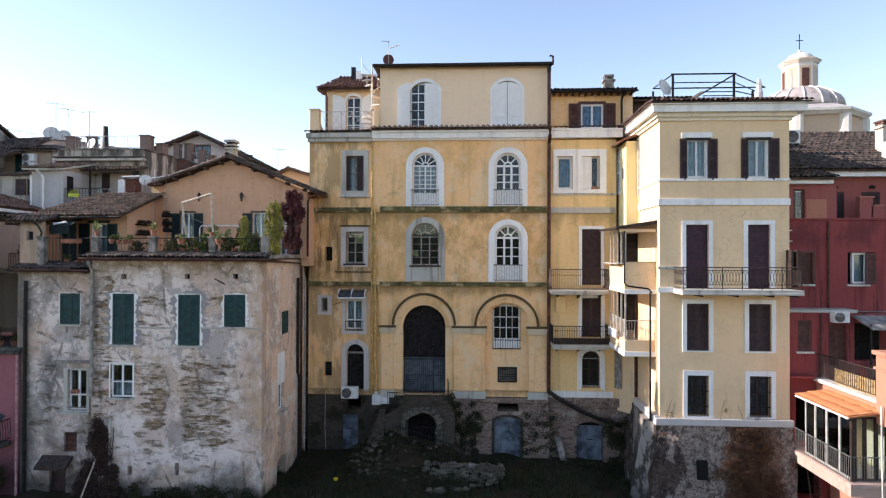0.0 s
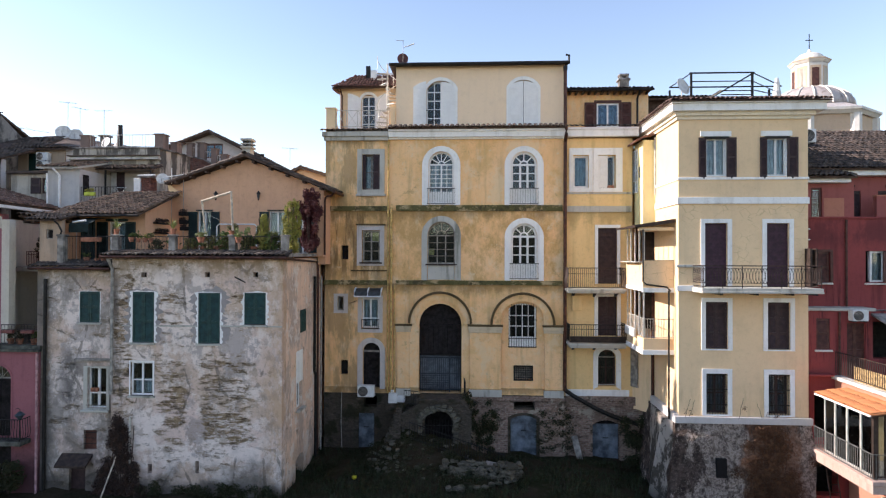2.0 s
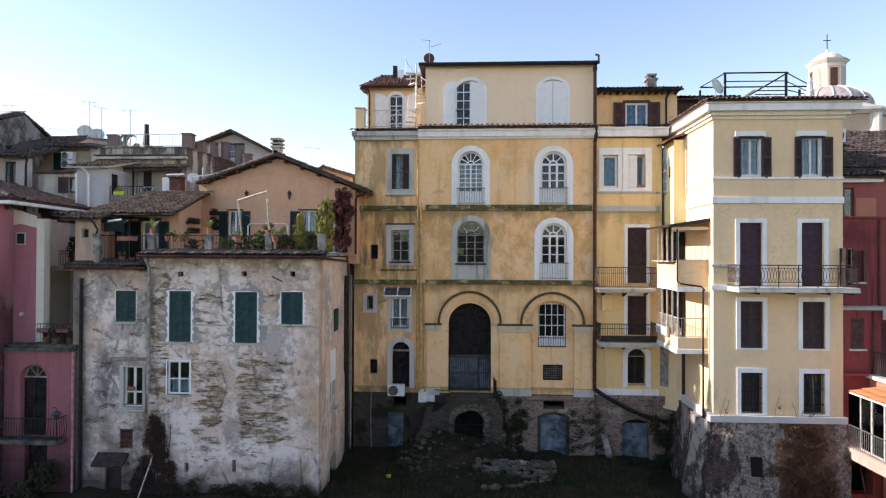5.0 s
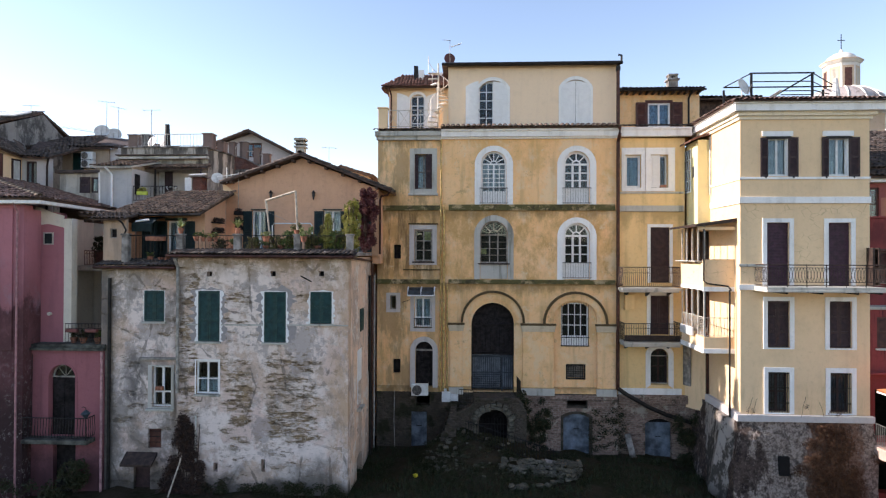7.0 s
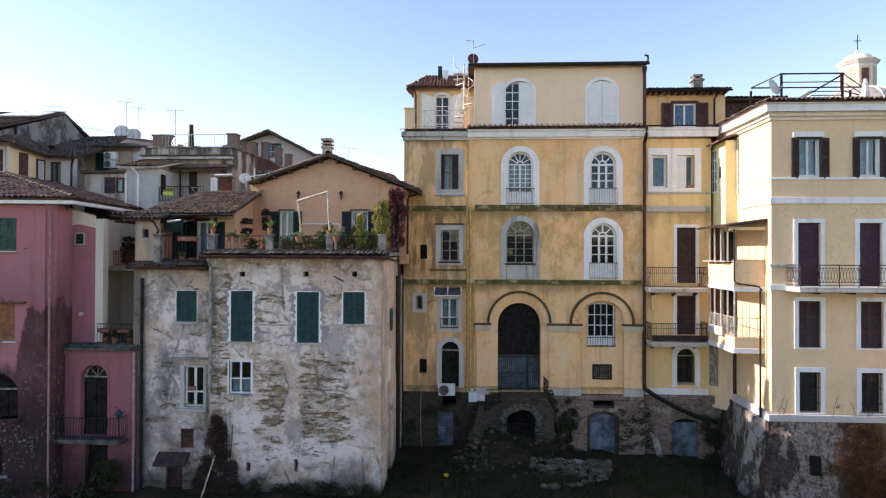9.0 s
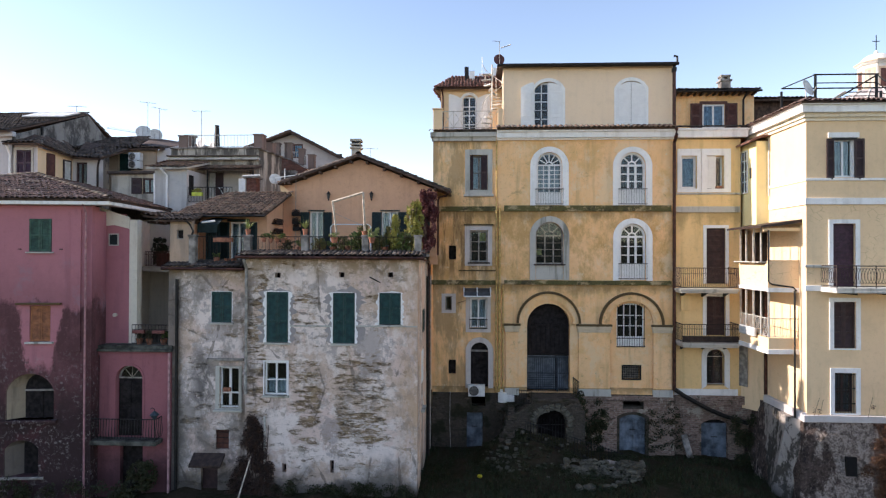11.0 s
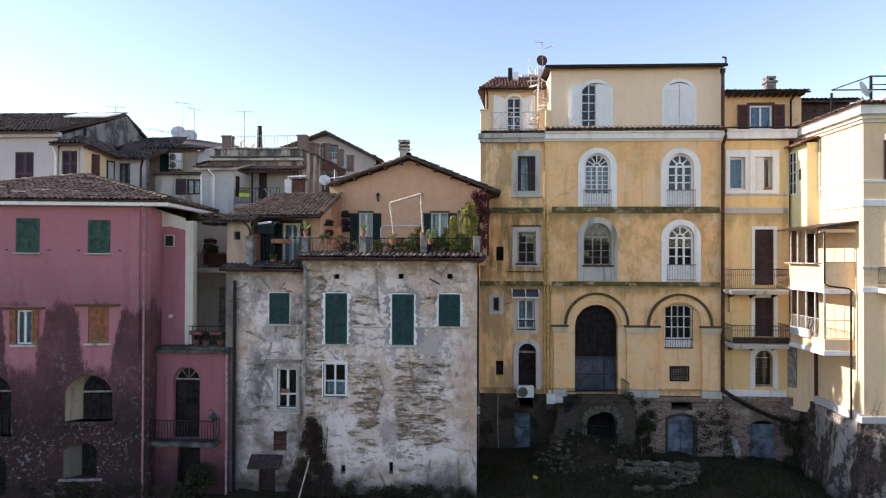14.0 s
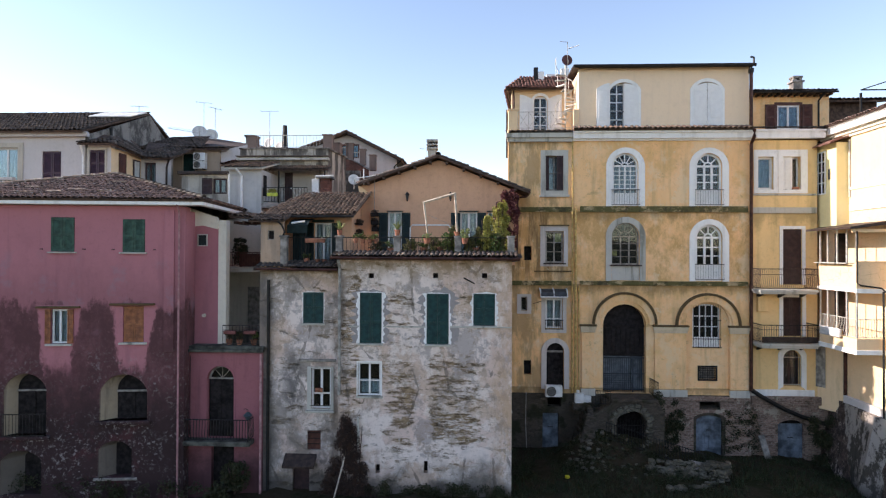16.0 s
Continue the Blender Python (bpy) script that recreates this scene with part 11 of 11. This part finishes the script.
dry_wall("garden_stone_pile", [(0.55 + 0.22 * math.cos(a * 1.26), 22.3 + 0.22 * math.sin(a * 1.26)) for a in range(5)] + [(0.95, 22.25), (1.05, 22.5), (0.75, 22.1)], 4, 0.16, 3, "round pile of pale mossy stones")
dry_wall("stone_edging", [(-1.6 + 0.27 * k, 21.15 + 0.012 * k * k) for k in range(10)], 1, 0.15, 5, "row of mossy edging stones in the grass")
pl = thing("fallen_slab", "grey concrete slab lying on the grass", "slab", (0.15, 22.9, 0.5))
part("slab", box(bmesh.new(), -0.55, 0.55, -0.22, 0.22, -0.05, 0.05, 0.015, Matrix.Translation((0.35, 22.75, 0.62)) @ Matrix.Rotation(0.2, 4, "Y") @ Matrix.Rotation(0.4, 4, "X")), CONCRETE, pl)
sl = thing("leaning_stone", "pale broken marble slab leaning on the wall", "stone slab", (3.75, 25.0, 0.3))
part("slab", box(bmesh.new(), -0.13, 0.13, -0.05, 0.05, 0, 1.05, 0.02, Matrix.Translation((3.85, 24.95, 0.2)) @ Matrix.Rotation(-0.22, 4, "Y") @ Matrix.Rotation(-0.2, 4, "X")), CONCRETE, sl)
ball = solo("yellow_bucket", lathe(bmesh.new(), -5.2, 21.9, [(0.06, 0.40), (0.10, 0.45), (0.085, 0.52), (0.03, 0.54)], 12), YELLOWPAINT, "small yellow plastic tub in the grass", "bucket", smooth=True)
wp = thing("wall_pipe", "thin pale pipe down the base wall", "pipe", (-6.45, 25.1, 0.4))
part("pipe", tube(bmesh.new(), [(-6.45, 25.2, 2.9), (-6.47, 25.2, 1.6), (-6.42, 25.18, 0.35)], 0.018, 5), GREYPIPE, wp)
mb = thing("meter_cabinet", "grey electric meter cabinet on the landing wall", "meter box", (-3.95, 25.1, 2.5))
part("cabinet", boxes((-4.36, -3.99, 24.95, 25.2, 2.51, 2.92), bevel=0.015), PLASTIC, mb)
part("side_box", boxes((-3.98, -3.65, 25.0, 25.2, 2.54, 2.80), bevel=0.012), PLASTIC, mb)
part("top_box", boxes((-4.27, -4.15, 25.05, 25.2, 2.94, 3.04), bevel=0.01), PLASTIC, mb)
ld = thing("wooden_pole", "bleached pole leaning on the white house", "pole", (-13.5, 19.9, 0.3))
part("pole", tube(bmesh.new(), [(-13.72, 19.6, 0.2), (-13.35, 20.15, 1.9)], 0.028, 6), ROPEWOOD, ld)
la = thing("ladder", "short ladder in the shade under the veranda", "ladder", (12.1, 21.3, 0.2))
for x in (11.95, 12.3):
    part("rail", tube(bmesh.new(), [(x, 21.2, 0.1), (x, 21.6, 1.5)], 0.025, 5), IRONBROWN, la)
for k in range(5):
    part("rung", tube(bmesh.new(), [(11.95, 21.25 + k * 0.07, 0.3 + k * 0.25), (12.3, 21.25 + k * 0.07, 0.3 + k * 0.25)], 0.015, 5), IRONBROWN, la)


# ---- creepers and grass ----
def creeper(name, spots, n, size, mat, label, seed, stems=(), thick=0.014):
    h = thing(name, label, "creeper", (spots[0][0], spots[0][1], 0.3))
    rng = random.Random(seed)
    for a, b in stems:
        pts = [Vector(a).lerp(Vector(b), t / 6) + Vector((rng.uniform(-2, 2) * thick, rng.uniform(-1, 1) * thick, 0)) for t in range(7)]
        part("stem", tube(bmesh.new(), pts, thick, 5), WOODBEAM, h)
    leaves("leaves", spots, n, size, mat, h, seed, kind="stuff")
    return h


rng = random.Random(77)
creeper("dry_creeper", [(-13.3 + rng.uniform(-1, 1) * (0.5 + 0.4 * (1.05 - z / 3.1)) * (1.1 - z / 3.4), 20.08, 0.25 + z, 0.17, 0.08, 0.2) for z in [3.0 * (1 - rng.random() ** 0.6) for _ in range(150)]], 21000, 0.034, LEAFDRY,
        "dead brown creeper climbing the white house", 1, [((-13.4 + 0.1 * k, 20.1, 0.2), (-13.6 + 0.16 * k, 20.14, 2.2 + 0.3 * (k % 3))) for k in range(6)])
creeper("ivy", [(rng.uniform(-1.0, 0.3), 25.16, rng.uniform(0.4, 2.6), 0.2, 0.04, 0.18) for _ in range(40)] + [(rng.uniform(-1.2, -0.8), 24.5, rng.uniform(1.8, 3.0), 0.2, 0.2, 0.25) for _ in range(12)], 3600, 0.05, LEAFDARK, "dark ivy on the stone base", 2)
creeper("ivy", [(rng.uniform(2.1, 3.6), 25.2, rng.uniform(0.5, 2.3), 0.2, 0.03, 0.16) for _ in range(60)], 1500, 0.04, LEAFDARK, "dark ivy on the stone base", 3)
creeper("ivy", [(rng.uniform(5.7, 6.4), 24.9, rng.uniform(0.2, 2.0), 0.3, 0.2, 0.3) for _ in range(14)], 2400, 0.055, LEAFDARK, "dark ivy in the corner of the base wall", 4)
creeper("rusty_creeper", [(rng.gauss(9.95, 0.55), 21.2 + 0.08 * z, z, 0.26, 0.05, 0.24) for z in [rng.uniform(-0.8, 2.8) for _ in range(110)]], 24000, 0.03, LEAFRUST, "rust-brown dry creeper on the stone base", 5,
        [((9.6, 21.2, -0.4), (9.3, 21.42, 2.6)), ((9.9, 21.2, -0.4), (10.1, 21.42, 2.7)), ((10.2, 21.2, -0.4), (10.6, 21.42, 2.4))], 0.009)
creeper("twigs", [(x, 21.5, z, 0.1, 0.03, 0.12) for x, z in ((7.0, 3.3), (7.2, 3.25), (9.1, 3.4), (9.9, 3.2), (10.2, 3.15))], 90, 0.03, LEAFDRY, "bare twigs growing from the base ledge", 6,
        [((6.95, 21.45, 3.05), (7.15, 21.45, 3.75)), ((7.1, 21.45, 3.05), (7.3, 21.45, 3.7)), ((8.85, 21.45, 3.0), (9.0, 21.42, 3.8)), ((9.7, 21.45, 3.0), (9.5, 21.42, 3.6)), ((10.0, 21.45, 3.0), (10.4, 21.45, 3.3))], 0.007)
creeper("weeds", [(rng.uniform(-12.6, -7.6), 20.05, 0.35 + rng.random() * 0.35, 0.25, 0.1, 0.22) for _ in range(30)], 3200, 0.045, LEAFDARK, "dark weeds along the foot of the white house", 7)
creeper("weeds", [(x, y, heap_height(x, y) + 0.06, 0.3, 0.25, 0.1) for x, y in [(rng.uniform(-4.9, 0.6), rng.uniform(21.6, 24.1)) for _ in range(90)]], 9000, 0.035, LEAFDARK, "mossy weeds over the rubble", 8)
creeper("weeds", [(rng.uniform(-26, -17), 19.5, rng.uniform(0.3, 0.9), 0.3, 0.15, 0.3) for _ in range(30)], 2600, 0.05, LEAFDARK, "dark weeds at the foot of the pink house", 9)


def grass():
    """Blades over the garden, denser in tufts."""
    g = np.random.default_rng(3)
    n = 26000
    x, y = g.uniform(-8, 7.5, n), g.uniform(16.5, 25.0, n)
    keep = np.array([noise.noise(Vector((a * 0.9, b * 0.9, 5))) > -0.25 for a, b in zip(x, y)])
    x, y = x[keep], y[keep]
    z = np.array([ground_height(a, b) + noise.noise(Vector((a * 0.5, b * 0.5, 0))) * 0.18 + noise.noise(Vector((a * 1.7, b * 1.7, 3))) * 0.09 for a, b in zip(x, y)])
    m = len(x)
    a, L, w = g.uniform(0, 6.28, m), g.uniform(0.08, 0.26, m), 0.012
    lean = g.uniform(0.0, 0.16, m)
    b0 = np.stack([x - np.cos(a) * w, y - np.sin(a) * w, z - 0.02], 1)
    b1 = np.stack([x + np.cos(a) * w, y + np.sin(a) * w, z - 0.02], 1)
    tp = np.stack([x - np.sin(a) * lean, y + np.cos(a) * lean, z + L], 1)
    v = np.stack([b0, b1, tp], 1).reshape(-1, 3)
    f = (np.arange(m)[:, None] * 3 + np.array([[0, 1, 2]])).tolist()
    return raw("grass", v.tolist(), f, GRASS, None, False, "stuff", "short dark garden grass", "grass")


grass()
